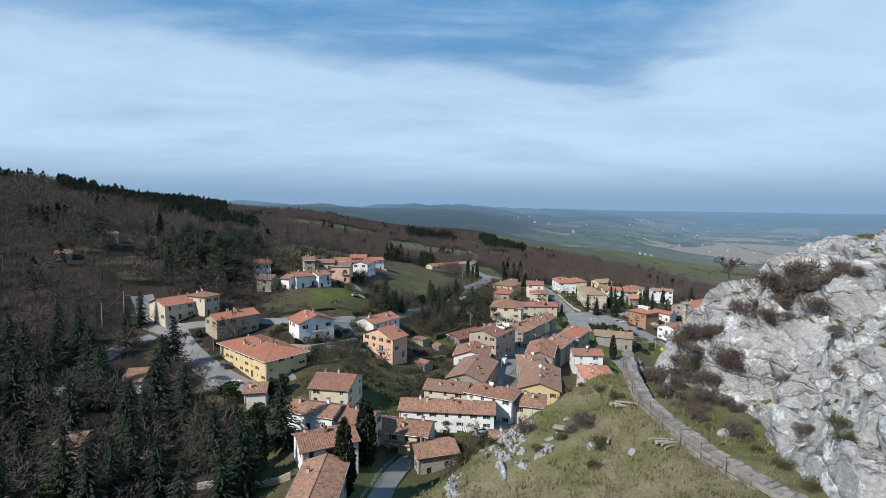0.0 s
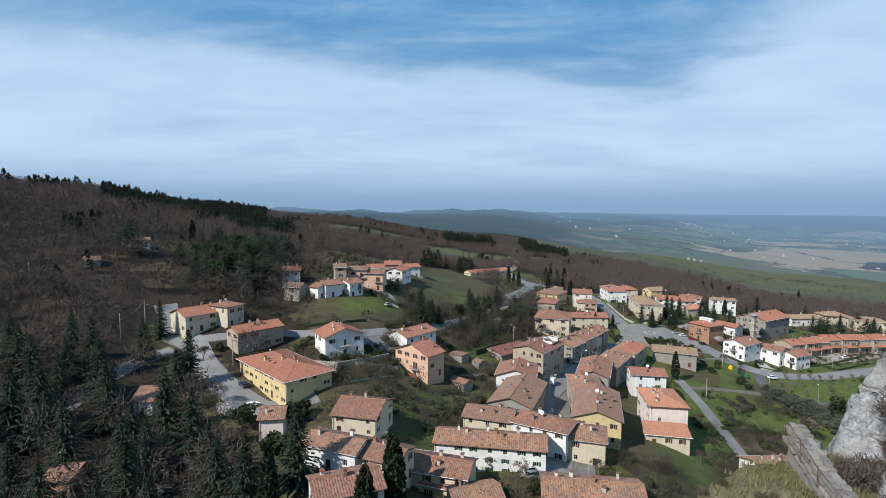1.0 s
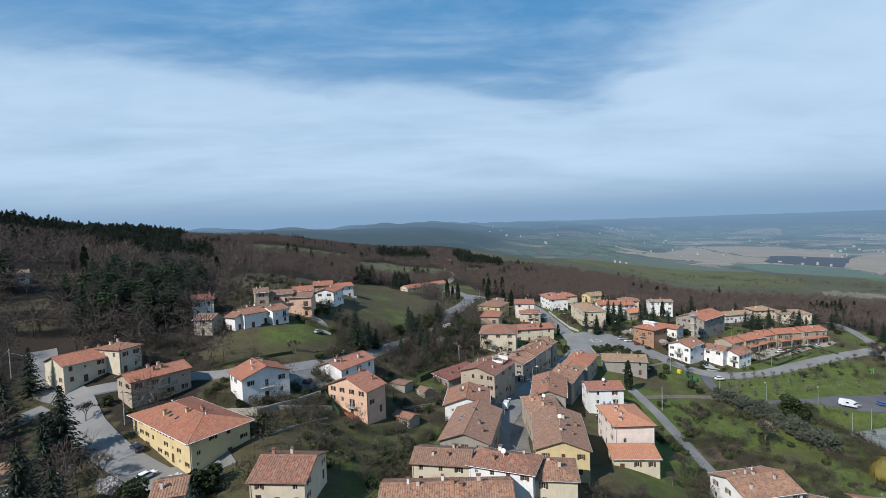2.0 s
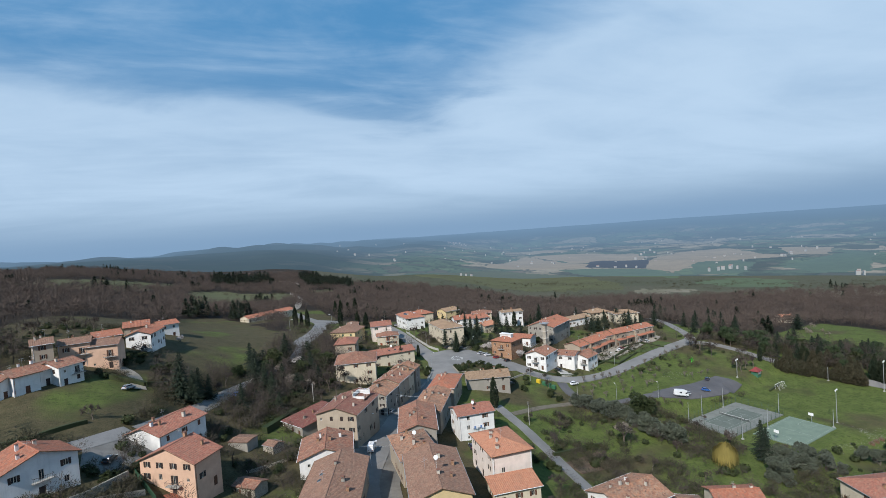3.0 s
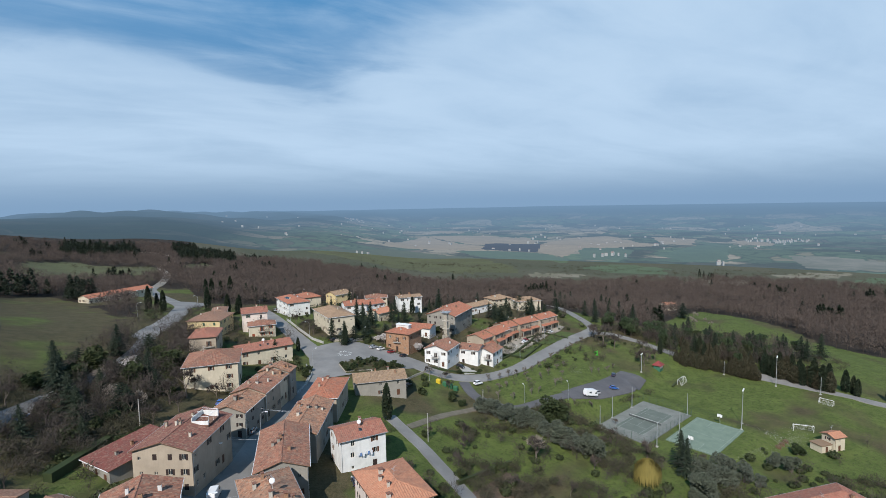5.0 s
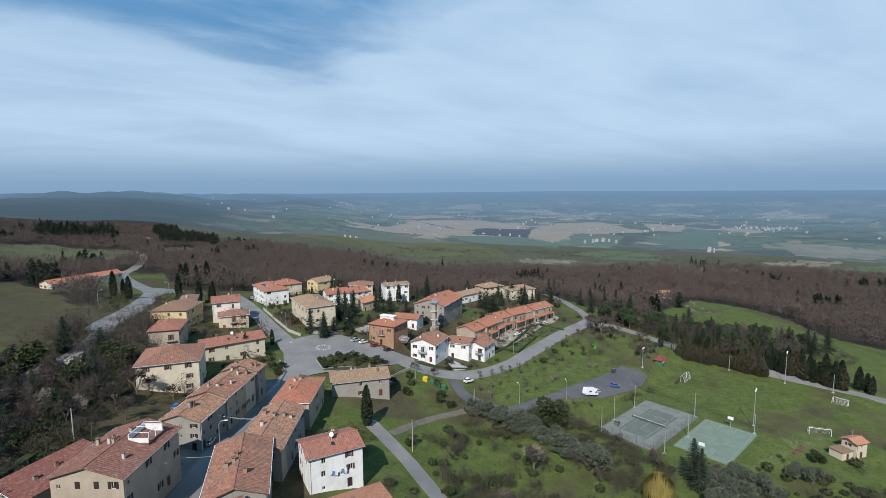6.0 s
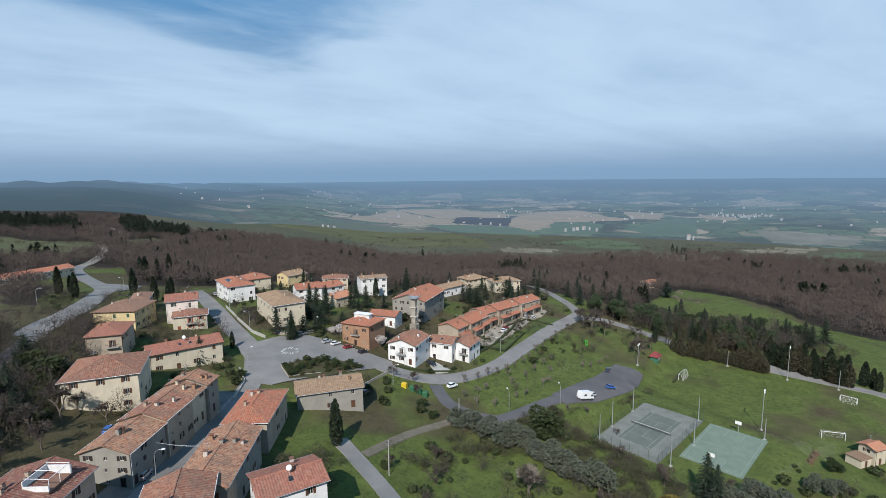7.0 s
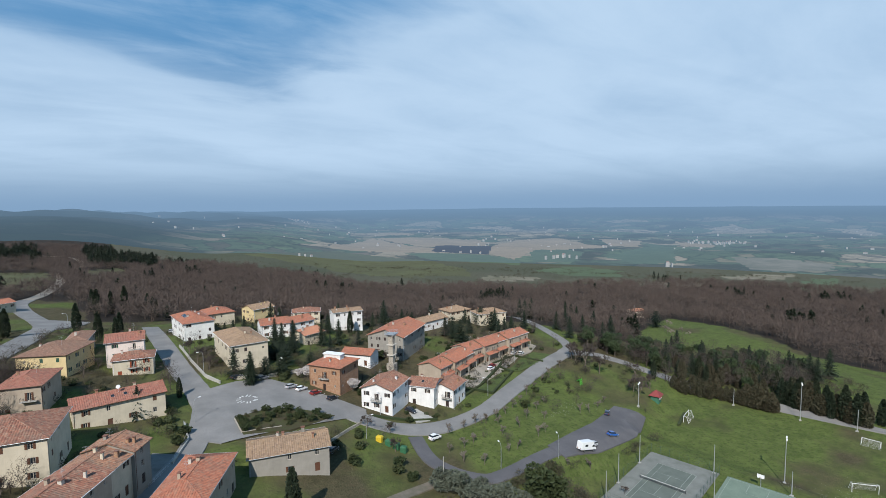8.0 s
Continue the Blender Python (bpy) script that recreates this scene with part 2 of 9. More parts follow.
CYPBROWN = foliage("rusty_cypress_leaves", (0.078, 0.062, 0.038), (0.04, 0.042, 0.025), (0.05, 0.054, 0.032))
SILVER = foliage("silver_green_leaves", (0.105, 0.118, 0.09), (0.066, 0.078, 0.06), (0.078, 0.09, 0.056))
BUSH = foliage("evergreen_leaves", (0.036, 0.052, 0.02), (0.024, 0.036, 0.015), (0.056, 0.062, 0.024))
WILLOW = foliage("yellow_willow_twigs", (0.26, 0.215, 0.06), (0.19, 0.155, 0.045), (0.22, 0.17, 0.055))
BLOSSOM = foliage("white_blossom", (0.62, 0.58, 0.56), (0.42, 0.38, 0.36), (0.5, 0.44, 0.42))
BRIAR = foliage("thorn_twigs", (0.13, 0.1, 0.085), (0.08, 0.06, 0.052), (0.1, 0.085, 0.07), 0.9)
GORSE = foliage("broom_twigs", (0.075, 0.08, 0.035), (0.05, 0.055, 0.028), (0.1, 0.08, 0.05), 0.9)
DRYGRASS = foliage("dry_grass", (0.2, 0.165, 0.085), (0.14, 0.12, 0.055), (0.1, 0.115, 0.04))

# ---- the lie of the land ----
FAR_D = (300, 500, 700, 1000, 1500, 2500, 3500, 4750)
FAR_Z = {
    -60: (70, 106, 128, 122, 105, 90, 78, 60),
    -40: (50, 76, 91, 86, 72, 62, 55, 40),
    -28: (38, 52, 66, 66, 60, 54, 46, 30),
    -18: (30, 36, 43, 46, 48, 46, 40, 28),
    0: (11, 8, 0, -12, 0, 40, 34, 20),
    15: (8, -5, -20, -35, -50, -38, 0, 25),
    30: (-5, -22, -42, -62, -85, -110, -95, 25),
    50: (-10, -28, -48, -70, -95, -115, -105, 28),
    80: (-22, -38, -55, -75, -95, -112, -105, 28),
}
# heights of broad swells, 75 m apart, that shape the village's own hill
SWELL_X, SWELL_Y, SWELL_R = range(-240, 361, 75), range(0, 426, 75), 62
SWELLS = (
    (-3.6, -10, -26.6, -7, 19.1, 5.4, 2.2, 0.8, -0.2),
    (-13.7, -13.8, -20.9, 6.8, 9.3, -9.5, 1.8, 0.2, -2.2),
    (-10.8, -7.1, -9.8, 4.3, -6.1, 0.5, -3.2, -2.5, -2.4),
    (-0.7, 1.3, 0.2, 6.6, -8.9, 8.7, -10.9, 4.1, 3.5),
    (-1.3, 2.5, 5.5, 6.3, -6.2, -0.1, 1.2, 4.8, -8.3),
    (-0.2, 2.3, 3, 2.7, 2.5, 4, 6, 8.7, 2.3),
)


def far_height(x, y):
    """The wide landscape: heights by the bearing and the distance from the crag."""
    ks = np.array(sorted(FAR_Z), float)
    tab = np.array([FAR_Z[k] for k in sorted(FAR_Z)], float)
    dd = np.array(FAR_D, float)
    a = np.clip(np.degrees(np.arctan2(x, y)), ks[0], ks[-1])
    j = np.clip(np.searchsorted(ks, a) - 1, 0, len(ks) - 2)
    fa = (a - ks[j]) / (ks[j + 1] - ks[j])
    fa = fa * fa * (3 - 2 * fa)
    q = np.clip(np.hypot(x, y), dd[0], dd[-1])
    i = np.clip(np.searchsorted(dd, q) - 1, 0, len(dd) - 2)
    fd = (q - dd[i]) / (dd[i + 1] - dd[i])
    fd = fd * fd * (3 - 2 * fd) * 0.5 + fd * 0.5
    return (tab[j, i] * (1 - fa) + tab[j + 1, i] * fa) * (1 - fd) + (tab[j, i + 1] * (1 - fa) + tab[j + 1, i + 1] * fa) * fd


def smooth(v):
    v = np.clip(v, 0, 1)
    return v * v * (3 - 2 * v)


def level(h, x, y, cx, cy, turn, lx, ly, z, soft):
    """Levels a terrace of lx by ly metres into the slope."""
    c, s = math.cos(radians(turn)), math.sin(radians(turn))
    u, v = (x - cx) * c + (y - cy) * s, (y - cy) * c - (x - cx) * s
    d = np.hypot(np.maximum(np.abs(u) - lx / 2, 0), np.maximum(np.abs(v) - ly / 2, 0))
    f = smooth(1 - d / soft)
    return h * (1 - f) + z * f


def height(x, y):
    x, y = np.asarray(x, float), np.asarray(y, float)
    h = far_height(x, y)
    near = smooth((400 - np.hypot((x - 40) / 1.15, y - 210)) / 150)
    bumps = 0
    for b, row in zip(SWELL_Y, SWELLS):
        for a, w in zip(SWELL_X, row):
            bumps = bumps + w * np.exp(-((x - a) ** 2 + (y - b) ** 2) / (2 * SWELL_R * SWELL_R))
    h = h + near * bumps
    h = level(h, x, y, 182, 203, 9.5, 44, 46, -14.6, 9)
    return level(h, x, y, 242, 208, 14, 50, 66, -17.0, 9)


def z_at(x, y):
    return float(height(x, y))



def wavy(x, y, s, seed=0.0):
    return noise.noise((x / s + seed, y / s - seed, seed * 1.7))


# clearings and fields between the woods, by their corners
OPEN = (
    ((-154, 237), (-142, 244), (-134, 231), (-147, 225)), ((-171, 257), (-162, 270), (-152, 255), (-164, 245)),
    ((-193, 267), (-188, 276), (-179, 264), (-185, 257)), ((-205, 330), (-190, 342), (-164, 295), (-185, 298)),
    ((-124, 208), (-100, 190), (-62, 152), (-48, 150), (-58, 140), (-76, 146), (-97, 165), (-120, 188)),
    ((-62, 500), (-33, 535), (0, 450), (9, 357), (-2, 300), (-27, 262), (-40, 297), (-50, 400)),
    ((-78, 223), (-60, 236), (-48, 248), (-34, 240), (-34, 224), (-48, 205), (-75, 208)),
    ((12, 330), (30, 330), (48, 440), (60, 500), (54, 588), (20, 590), (24, 525), (-18, 500), (-22, 478), (18, 480)),
)
FIELDS = (
    ((-275, 815), (-235, 895), (-185, 1005), (-110, 1095), (-125, 905), (-145, 730), (-185, 670), (-235, 725)),
    ((-95, 935), (-60, 1025), (-10, 940), (45, 880), (45, 760), (35, 675), (-15, 670), (-55, 660), (-90, 760)),
    ((75, 950), (125, 1000), (125, 910), (100, 830), (68, 760)),
    ((420, 1425), (530, 1510), (780, 1665), (880, 1290), (770, 1005), (665, 855), (545, 905), (465, 1035), (445, 1245)),
)
LUSH = (
    ((945, 1515), (1150, 1345), (1105, 1160), (995, 1045), (930, 1195), (900, 1320)),
    ((1440, 1430), (1655, 1550), (1520, 1245), (1235, 1055), (1115, 1120)), ((1445, 1110), (2115, 1320), (1980, 1170), (1410, 855), (1310, 925)),
    ((890, 915), (1075, 965), (1075, 815), (895, 700), (855, 800)), ((1000, 450), (1235, 480), (1285, 460), (1020, 385), (960, 400)),
)
STUBBLE = (
    ((940, 2040), (1350, 2445), (1200, 1685), (1050, 1500), (875, 1670), (795, 1750)), ((1635, 2860), (1730, 2710), (1650, 2495), (1545, 2575)),
    ((1350, 2445), (1775, 2080), (1560, 1780), (1250, 1755)), ((1580, 1770), (1920, 1930), (2075, 1820), (1825, 1355), (1565, 1360), (1440, 1400), (1120, 1195), (1205, 1400)),
    ((2205, 1670), (2295, 1495), (1925, 1285), (1895, 1390)), ((2350, 1360), (2300, 1160), (2155, 1090), (2085, 1170)),
)
CLAY = (
    ((1630, 800), (1675, 730), (1655, 565), (1530, 530), (1410, 605), (1405, 665)), ((775, 620), (895, 610), (945, 565), (850, 530), (780, 575)),
    ((1085, 600), (1260, 595), (1315, 535), (1150, 510), (1045, 550)), ((680, 850), (760, 780), (710, 740), (630, 785)),
)
PLOUGHED = (((1300, 1825), (1580, 1770), (1165, 1360), (1050, 1500)),)
PINES = (
    ((-260, 520), (-265, 615), (-225, 610), (-190, 520), (-170, 410), (-200, 410)), ((-60, 555), (-10, 540), (-14, 500), (-58, 508)),
    ((90, 1300), (210, 1270), (170, 1025), (85, 1015)), ((-90, 1330), (25, 1275), (25, 1100), (-80, 1105)),
)


def within(poly, x, y):
    """Whether a place lies inside a ring of corners."""
    odd, (ax, ay) = False, poly[-1]
    for bx, by in poly:
        if (ay > y) != (by > y) and x < (bx - ax) * (y - ay) / (by - ay) + ax:
            odd = not odd
        ax, ay = bx, by
    return odd


def lies_in(polys, x, y, ragged=4.0):
    x, y = x + ragged * wavy(x, y, 14, 6.6), y + ragged * wavy(x, y, 14, 2.2)
    return any(within(p, x, y) for p in polys)


def wood_cover(x, y):
    """How wooded the land is, 0 to 1."""
    d, az = math.hypot(x, y), math.degrees(math.atan2(x, y))
    n = wavy(x, y, 60, 3.1) * 0.5 + wavy(x, y, 22, 9.2) * 0.25
    w = 0.0
    if az < 6:
        edge = 70 + max(0.0, (y - 230)) * 0.33 if y < 330 else 103 + (y - 330) * 0.1
        w = max(w, min(1, (-x - edge) / 14 + n * 2.0 + 0.3))
        if y > 360:
            w = max(w, min(1, (y - 395) / 25 + n * 3.4 + 0.2))
    if az >= 0:
        start = 452 + 20 * math.sin(az * 0.11) - (az - 40) * 1.0 * (az > 40)
        if az > 46:
            start = float(np.interp(az, (46, 50, 52.3, 55.8, 57.7, 59.2, 62.3, 90), (446, 560, 614, 569, 522, 475, 452, 440)))
        stop = (1240 - (min(az, 28) - 8) * 18 if az > 8 else 1240) + max(0, min(az - 28, 22)) * 4 + max(0, min(az - 44, 16)) * 10 + n * 110
        w = max(w, min(1, (d - start) / 14 + n * 1.6) * min(1, max(0, (stop - d) / 40)))
    elif d > 1000:
        w = max(w, min(1, n * 3.0 + 0.7))
    if -150 < x < -25 and 20 < y < 150:
        w = max(w, min(1, (-x - 34 - max(0, y - 100) * 0.5) / 10))
    if w > 0 and (lies_in(OPEN, x, y) or d > 600 and lies_in(FIELDS, x, y, 9.0)):
        w = 0.0
    return max(0.0, min(1.0, w))


def paint_land(me, X, Y):
    """Which crops stand where on the far land."""
    far = X * X + Y * Y > 380000
    px = X + np.array([12 * wavy(x, y, 14, 6.6) if q else 0.0 for x, y, q in zip(X, Y, far)])
    py = Y + np.array([12 * wavy(x, y, 14, 2.2) if q else 0.0 for x, y, q in zip(X, Y, far)])
    for name, polys in (("field", FIELDS), ("lush", LUSH), ("stubble", STUBBLE), ("clay", CLAY), ("ploughed", PLOUGHED)):
        v = np.zeros(len(X), bool)
        for poly in polys:
            odd, (ax, ay) = np.zeros(len(X), bool), poly[-1]
            for bx, by in poly:
                if ay != by:
                    odd ^= ((ay > py) != (by > py)) & (px < (bx - ax) * (py - ay) / (by - ay) + ax)
                ax, ay = bx, by
            v |= odd & far
        me.attributes.new(name, "FLOAT", "POINT").data.foreach_set("value", v.astype(np.float32))


def crop_colours(nt, c):
    """Lays the crops' own colours over c, with drill rows and damp spots."""
    def attr(name):
        n = nt.nodes.new("ShaderNodeAttribute")
        n.attribute_name = name
        return n.outputs["Fac"]

    spots = noise_node(nt, 0.012, 6, 0.65)
    grain = noise_node(nt, 0.06, 5, 0.7)

    def tone(a, b):
        q = mixc(nt, remap(nt, spots, 0.35, 0.65), a, b)
        return mixc(nt, remap(nt, grain, 0.45, 0.7, 0, 0.4), q, tuple(v * 0.6 for v in a))

    for name, a, b in (("field", (0.105, 0.11, 0.056), (0.085, 0.085, 0.048)), ("lush", (0.1, 0.132, 0.078), (0.085, 0.11, 0.068)),
                       ("stubble", (0.3, 0.235, 0.16), (0.25, 0.2, 0.14)), ("clay", (0.21, 0.19, 0.145), (0.13, 0.125, 0.085)), ("ploughed", (0.055, 0.045, 0.045), (0.045, 0.04, 0.042))):
        c = mixc(nt, remap(nt, attr(name), 0.35, 0.65), c, tone(a, b))
    return c


def build_ground():
    """One sheet of land out to 1300 m, in rings about the village."""
    cx, cy, turns = 50, 170, 540
    radii = [0.01] + [3.4 * i for i in range(1, 112)]
    while radii[-1] < 1340:
        radii.append(radii[-1] * 1.035)
    a = np.linspace(0, 2 * math.pi, turns, endpoint=False)
    R, A = np.meshgrid(np.array(radii), a, indexing="ij")
    X, Y = cx + R * np.cos(A), cy + R * np.sin(A)
    Z = height(X, Y)
    X, Y, Z = X.ravel(), Y.ravel(), Z.ravel()
    n = len(radii)
    i, j = np.meshgrid(np.arange(n - 1), np.arange(turns), indexing="ij")
    i, j = i.ravel(), j.ravel()
    k = (j + 1) % turns
    faces = np.stack([i * turns + j, (i + 1) * turns + j, (i + 1) * turns + k, i * turns + k], 1)
    me = bpy.data.meshes.new("ground")
    wood = np.array([wood_cover(x, y) for x, y in zip(X, Y)])
    rough = np.array([wavy(x, y, 2.3) * 0.5 + wavy(x, y, 9) for x, y in zip(X, Y)])
    flat = smooth((70 - np.hypot(X - 215, Y - 205)) / 10)
    me.from_pydata(np.stack([X, Y, Z + rough * 0.22 * (1 - flat)], 1).tolist(), [], faces.tolist())
    me.polygons.foreach_set("use_smooth", [True] * len(me.polygons))
    at = me.attributes.new("wooded", "FLOAT", "POINT")
    at.data.foreach_set("value", wood.astype(np.float32))
    green = np.array([0.38 + 0.9 * wavy(x, y, 34, 5.5) + 0.5 * wavy(x, y, 12, 1.5) for x, y in zip(X, Y)])
    green = np.clip(green + 0.45 * smooth((X - 70) / 50) * smooth((330 - X) / 60) * smooth((300 - Y) / 30) + 0.5 * smooth((X - 300) / 40), 0, 1)
    green = np.clip(green + 0.05 * smooth((40 - np.hypot(X + 70, Y - 222)) / 15), 0, 1)
    green = np.clip(green + 0.05 * smooth((1.15 - np.hypot((X + 27) / 34, (Y - 385) / 115)) / 0.3), 0, 1)
    green = np.clip(green - 0.1 * smooth((60 - X) / 30) - 0.22 * smooth((20 - X) / 20) * smooth((Y - 195) / 20), 0, 1)
    at = me.attributes.new("green", "FLOAT", "POINT")
    at.data.foreach_set("value", green.astype(np.float32))
    at = me.attributes.new("crop", "FLOAT", "POINT")
    at.data.foreach_set("value", (smooth((np.hypot(X, Y) - 700) / 120) * (wood < 0.3)).astype(np.float32))
    paint_land(me, X, Y)
    me.materials.append(ground_material())
    return tagged(new("ground", me), "hillside of spring grass, dry meadow and bare woodland floor", "ground", kind="structure")


def ground_material():
    m, nt, bs = nodes_of("hill_ground")

    def attr(name):
        n = nt.nodes.new("ShaderNodeAttribute")
        n.attribute_name = name
        return n.outputs["Fac"]

    big = noise_node(nt, 0.035, 6, 0.6)
    mid = noise_node(nt, 0.2, 6, 0.65)
    small = noise_node(nt, 1.6, 5, 0.7)
    tuft = noise_node(nt, 0.75, 8, 0.8)
    grass = mixc(nt, remap(nt, mid, 0.35, 0.65), (0.105, 0.135, 0.036), (0.062, 0.088, 0.022))
    grass = mixc(nt, remap(nt, small, 0.45, 0.75, 0, 0.7), grass, (0.135, 0.128, 0.06))
    grass = mixc(nt, remap(nt, tuft, 0.5, 0.62, 0, 0.75), grass, (0.036, 0.05, 0.016))
    dry = mixc(nt, remap(nt, mid, 0.35, 0.65), (0.098, 0.08, 0.046), (0.062, 0.054, 0.03))
    dry = mixc(nt, remap(nt, small, 0.45, 0.7, 0, 0.6), dry, (0.034, 0.04, 0.016))
    dry = mixc(nt, remap(nt, tuft, 0.52, 0.62, 0, 0.7), dry, (0.095, 0.088, 0.05))
    f = nt.nodes.new("ShaderNodeMath")
    f.operation = "ADD"
    nt.links.new(attr("green"), f.inputs[0])
    nt.links.new(remap(nt, big, 0.3, 0.7, -0.35, 0.35), f.inputs[1])
    c = mixc(nt, remap(nt, f.outputs[0], 0.3, 0.75), dry, grass)
    floor = mixc(nt, remap(nt, small, 0.35, 0.7), (0.042, 0.033, 0.026), (0.024, 0.02, 0.016))
    w = nt.nodes.new("ShaderNodeMath")
    w.operation = "ADD"
    nt.links.new(attr("wooded"), w.inputs[0])
    nt.links.new(remap(nt, mid, 0.3, 0.7, -0.2, 0.2), w.inputs[1])
    c = mixc(nt, remap(nt, w.outputs[0], 0.25, 0.6), c, floor)
    fv = nt.nodes.new("ShaderNodeTexVoronoi")
    fv.voronoi_dimensions = "2D"
    fv.inputs["Scale"].default_value = 0.008
    g2 = nt.nodes.new("ShaderNodeNewGeometry")
    nt.links.new(g2.outputs["Position"], fv.inputs["Vector"])
    sp = nt.nodes.new("ShaderNodeSeparateColor")
    nt.links.new(fv.outputs["Color"], sp.inputs[0])
    crop = mixc(nt, sp.outputs[0], (0.074, 0.081, 0.052), (0.098, 0.094, 0.066))
    crop = mixc(nt, remap(nt, mid, 0.4, 0.7, 0, 0.5), crop, (0.05, 0.05, 0.033))
    c = mixc(nt, attr("crop"), c, crop)
    c = crop_colours(nt, c)
    nt.links.new(c, bs.inputs["Base Color"])
    bs.inputs["Roughness"].default_value = 0.95
    bs.inputs["Specular IOR Level"].default_value = 0.1
    bump(nt, bs, small, 0.8, 0.3)
    return m


def build_distance():
    """The valley and the hills behind it, far off, with blue haze mixed into their material."""
    radii = [1240.0]
    while radii[-1] < 4750:
        radii.append(radii[-1] * 1.016)
    radii[-1] = 4780.0
    a = np.radians(np.concatenate([np.linspace(-80, 9, 90), np.linspace(10, 138, 760), np.linspace(139, 175, 40)]))
    turns = len(a)
    R, A = np.meshgrid(np.array(radii), a, indexing="ij")
    X, Y = 50 + R * np.cos(A), 170 + R * np.sin(A)
    Z = height(X, Y)
    f = smooth((R - 1250) / 500)
    lump = np.array([wavy(x, y, 420, 2.2) + 0.5 * wavy(x, y, 160, 7.7) for x, y in zip(X.ravel(), Y.ravel())]).reshape(X.shape)
    ridge = smooth((R - 2600) / 500) * smooth((np.degrees(A) - 62) / 18)
    calm = 1 - smooth((R - 4000) / 500)
    Z = Z - 5 * (1 - f) + lump * f * (9 + 30 * ridge) * (0.35 + 0.65 * calm)
    n = len(radii)
    i, j = np.meshgrid(np.arange(n - 1), np.arange(turns - 1), indexing="ij")
    i, j = i.ravel(), j.ravel()
    faces = np.stack([i * turns + j, (i + 1) * turns + j, (i + 1) * turns + j + 1, i * turns + j + 1], 1)
    me = bpy.data.meshes.new("backdrop")
    me.from_pydata(np.stack([X.ravel(), Y.ravel(), Z.ravel()], 1).tolist(), [], faces.tolist())
    me.polygons.foreach_set("use_smooth", [True] * len(me.polygons))
    paint_land(me, X.ravel(), Y.ravel())
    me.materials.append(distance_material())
    return tagged(new("backdrop", me), "valley of green and ploughed fields with hills behind, blue haze glowing from the surface", "landscape", kind="structure")


def distance_material():
    m, nt, bs = nodes_of("far_valley")
    g = nt.nodes.new("ShaderNodeNewGeometry")
    pos = g.outputs["Position"]
    flat = nt.nodes.new("ShaderNodeVectorMath")
    flat.operation = "MULTIPLY"
    flat.inputs[1].default_value = (1, 1, 0)
    nt.links.new(pos, flat.inputs[0])
    warp = nt.nodes.new("ShaderNodeTexNoise")
    warp.inputs["Scale"].default_value = 0.004
    nt.links.new(flat.outputs[0], warp.inputs["Vector"])
    sc = nt.nodes.new("ShaderNodeVectorMath")
    sc.operation = "SCALE"
    sc.inputs["Scale"].default_value = 260
    nt.links.new(warp.outputs["Color"], sc.inputs[0])
    add = nt.nodes.new("ShaderNodeVectorMath")
    nt.links.new(flat.outputs[0], add.inputs[0])
    nt.links.new(sc.outputs[0], add.inputs[1])

    def cells(scale, feature):
        v = nt.nodes.new("ShaderNodeTexVoronoi")
        v.feature = feature
        v.voronoi_dimensions = "2D"
        v.inputs["Scale"].default_value = scale
        nt.links.new(add.outputs[0], v.inputs["Vector"])
        return v

    fld = cells(0.0042, "F1")
    sep = nt.nodes.new("ShaderNodeSeparateColor")
    nt.links.new(fld.outputs["Color"], sep.inputs[0])
    sub = cells(0.014, "F1")
    sep2 = nt.nodes.new("ShaderNodeSeparateColor")
    nt.links.new(sub.outputs["Color"], sep2.inputs[0])
    edge = cells(0.0042, "DISTANCE_TO_EDGE")
    edge2 = cells(0.014, "DISTANCE_TO_EDGE")
    c = mixc(nt, remap(nt, sep.outputs[0], 0.3, 0.6), (0.108, 0.14, 0.075), (0.085, 0.108, 0.062))
    c = mixc(nt, remap(nt, sep.outputs[1], 0.68, 0.72), c, (0.29, 0.24, 0.17))
    c = mixc(nt, remap(nt, sep2.outputs[0], 0.82, 0.86, 0, 0.8), c, (0.2, 0.17, 0.11))
    c = mixc(nt, remap(nt, sep2.outputs[1], 0.86, 0.88, 0, 0.8), c, (0.1, 0.085, 0.06))
    woods = noise_node(nt, 0.0035, 7, 0.62)
    c = mixc(nt, remap(nt, woods, 0.52, 0.58, 0, 0.9), c, (0.05, 0.05, 0.03))
    hedge = noise_node(nt, 0.05, 3)
    c = mixc(nt, remap(nt, edge2.outputs["Distance"], 0.0, 0.09, 0.75, 0), c, (0.04, 0.05, 0.028))
    c = mixc(nt, remap(nt, edge.outputs["Distance"], 0.0, 0.025, 0.85, 0), c, (0.035, 0.045, 0.025))
    c = mixc(nt, remap(nt, hedge, 0.62, 0.7, 0, 0.55), c, (0.04, 0.045, 0.025))
    c = crop_colours(nt, c)
    # the blue hills on the far rim are wooded
    sx = nt.nodes.new("ShaderNodeSeparateXYZ")
    nt.links.new(pos, sx.inputs[0])
    c = mixc(nt, remap(nt, sx.outputs[2], -60, -15, 0, 0.92), c, (0.022, 0.03, 0.022))
    nt.links.new(c, bs.inputs["Base Color"])
    bs.inputs["Roughness"].default_value = 1.0
    bs.inputs["Specular IOR Level"].default_value = 0.0
    # haze is painted in here as blue emission over the field colours
    haze_glow(nt, bs)
    return m


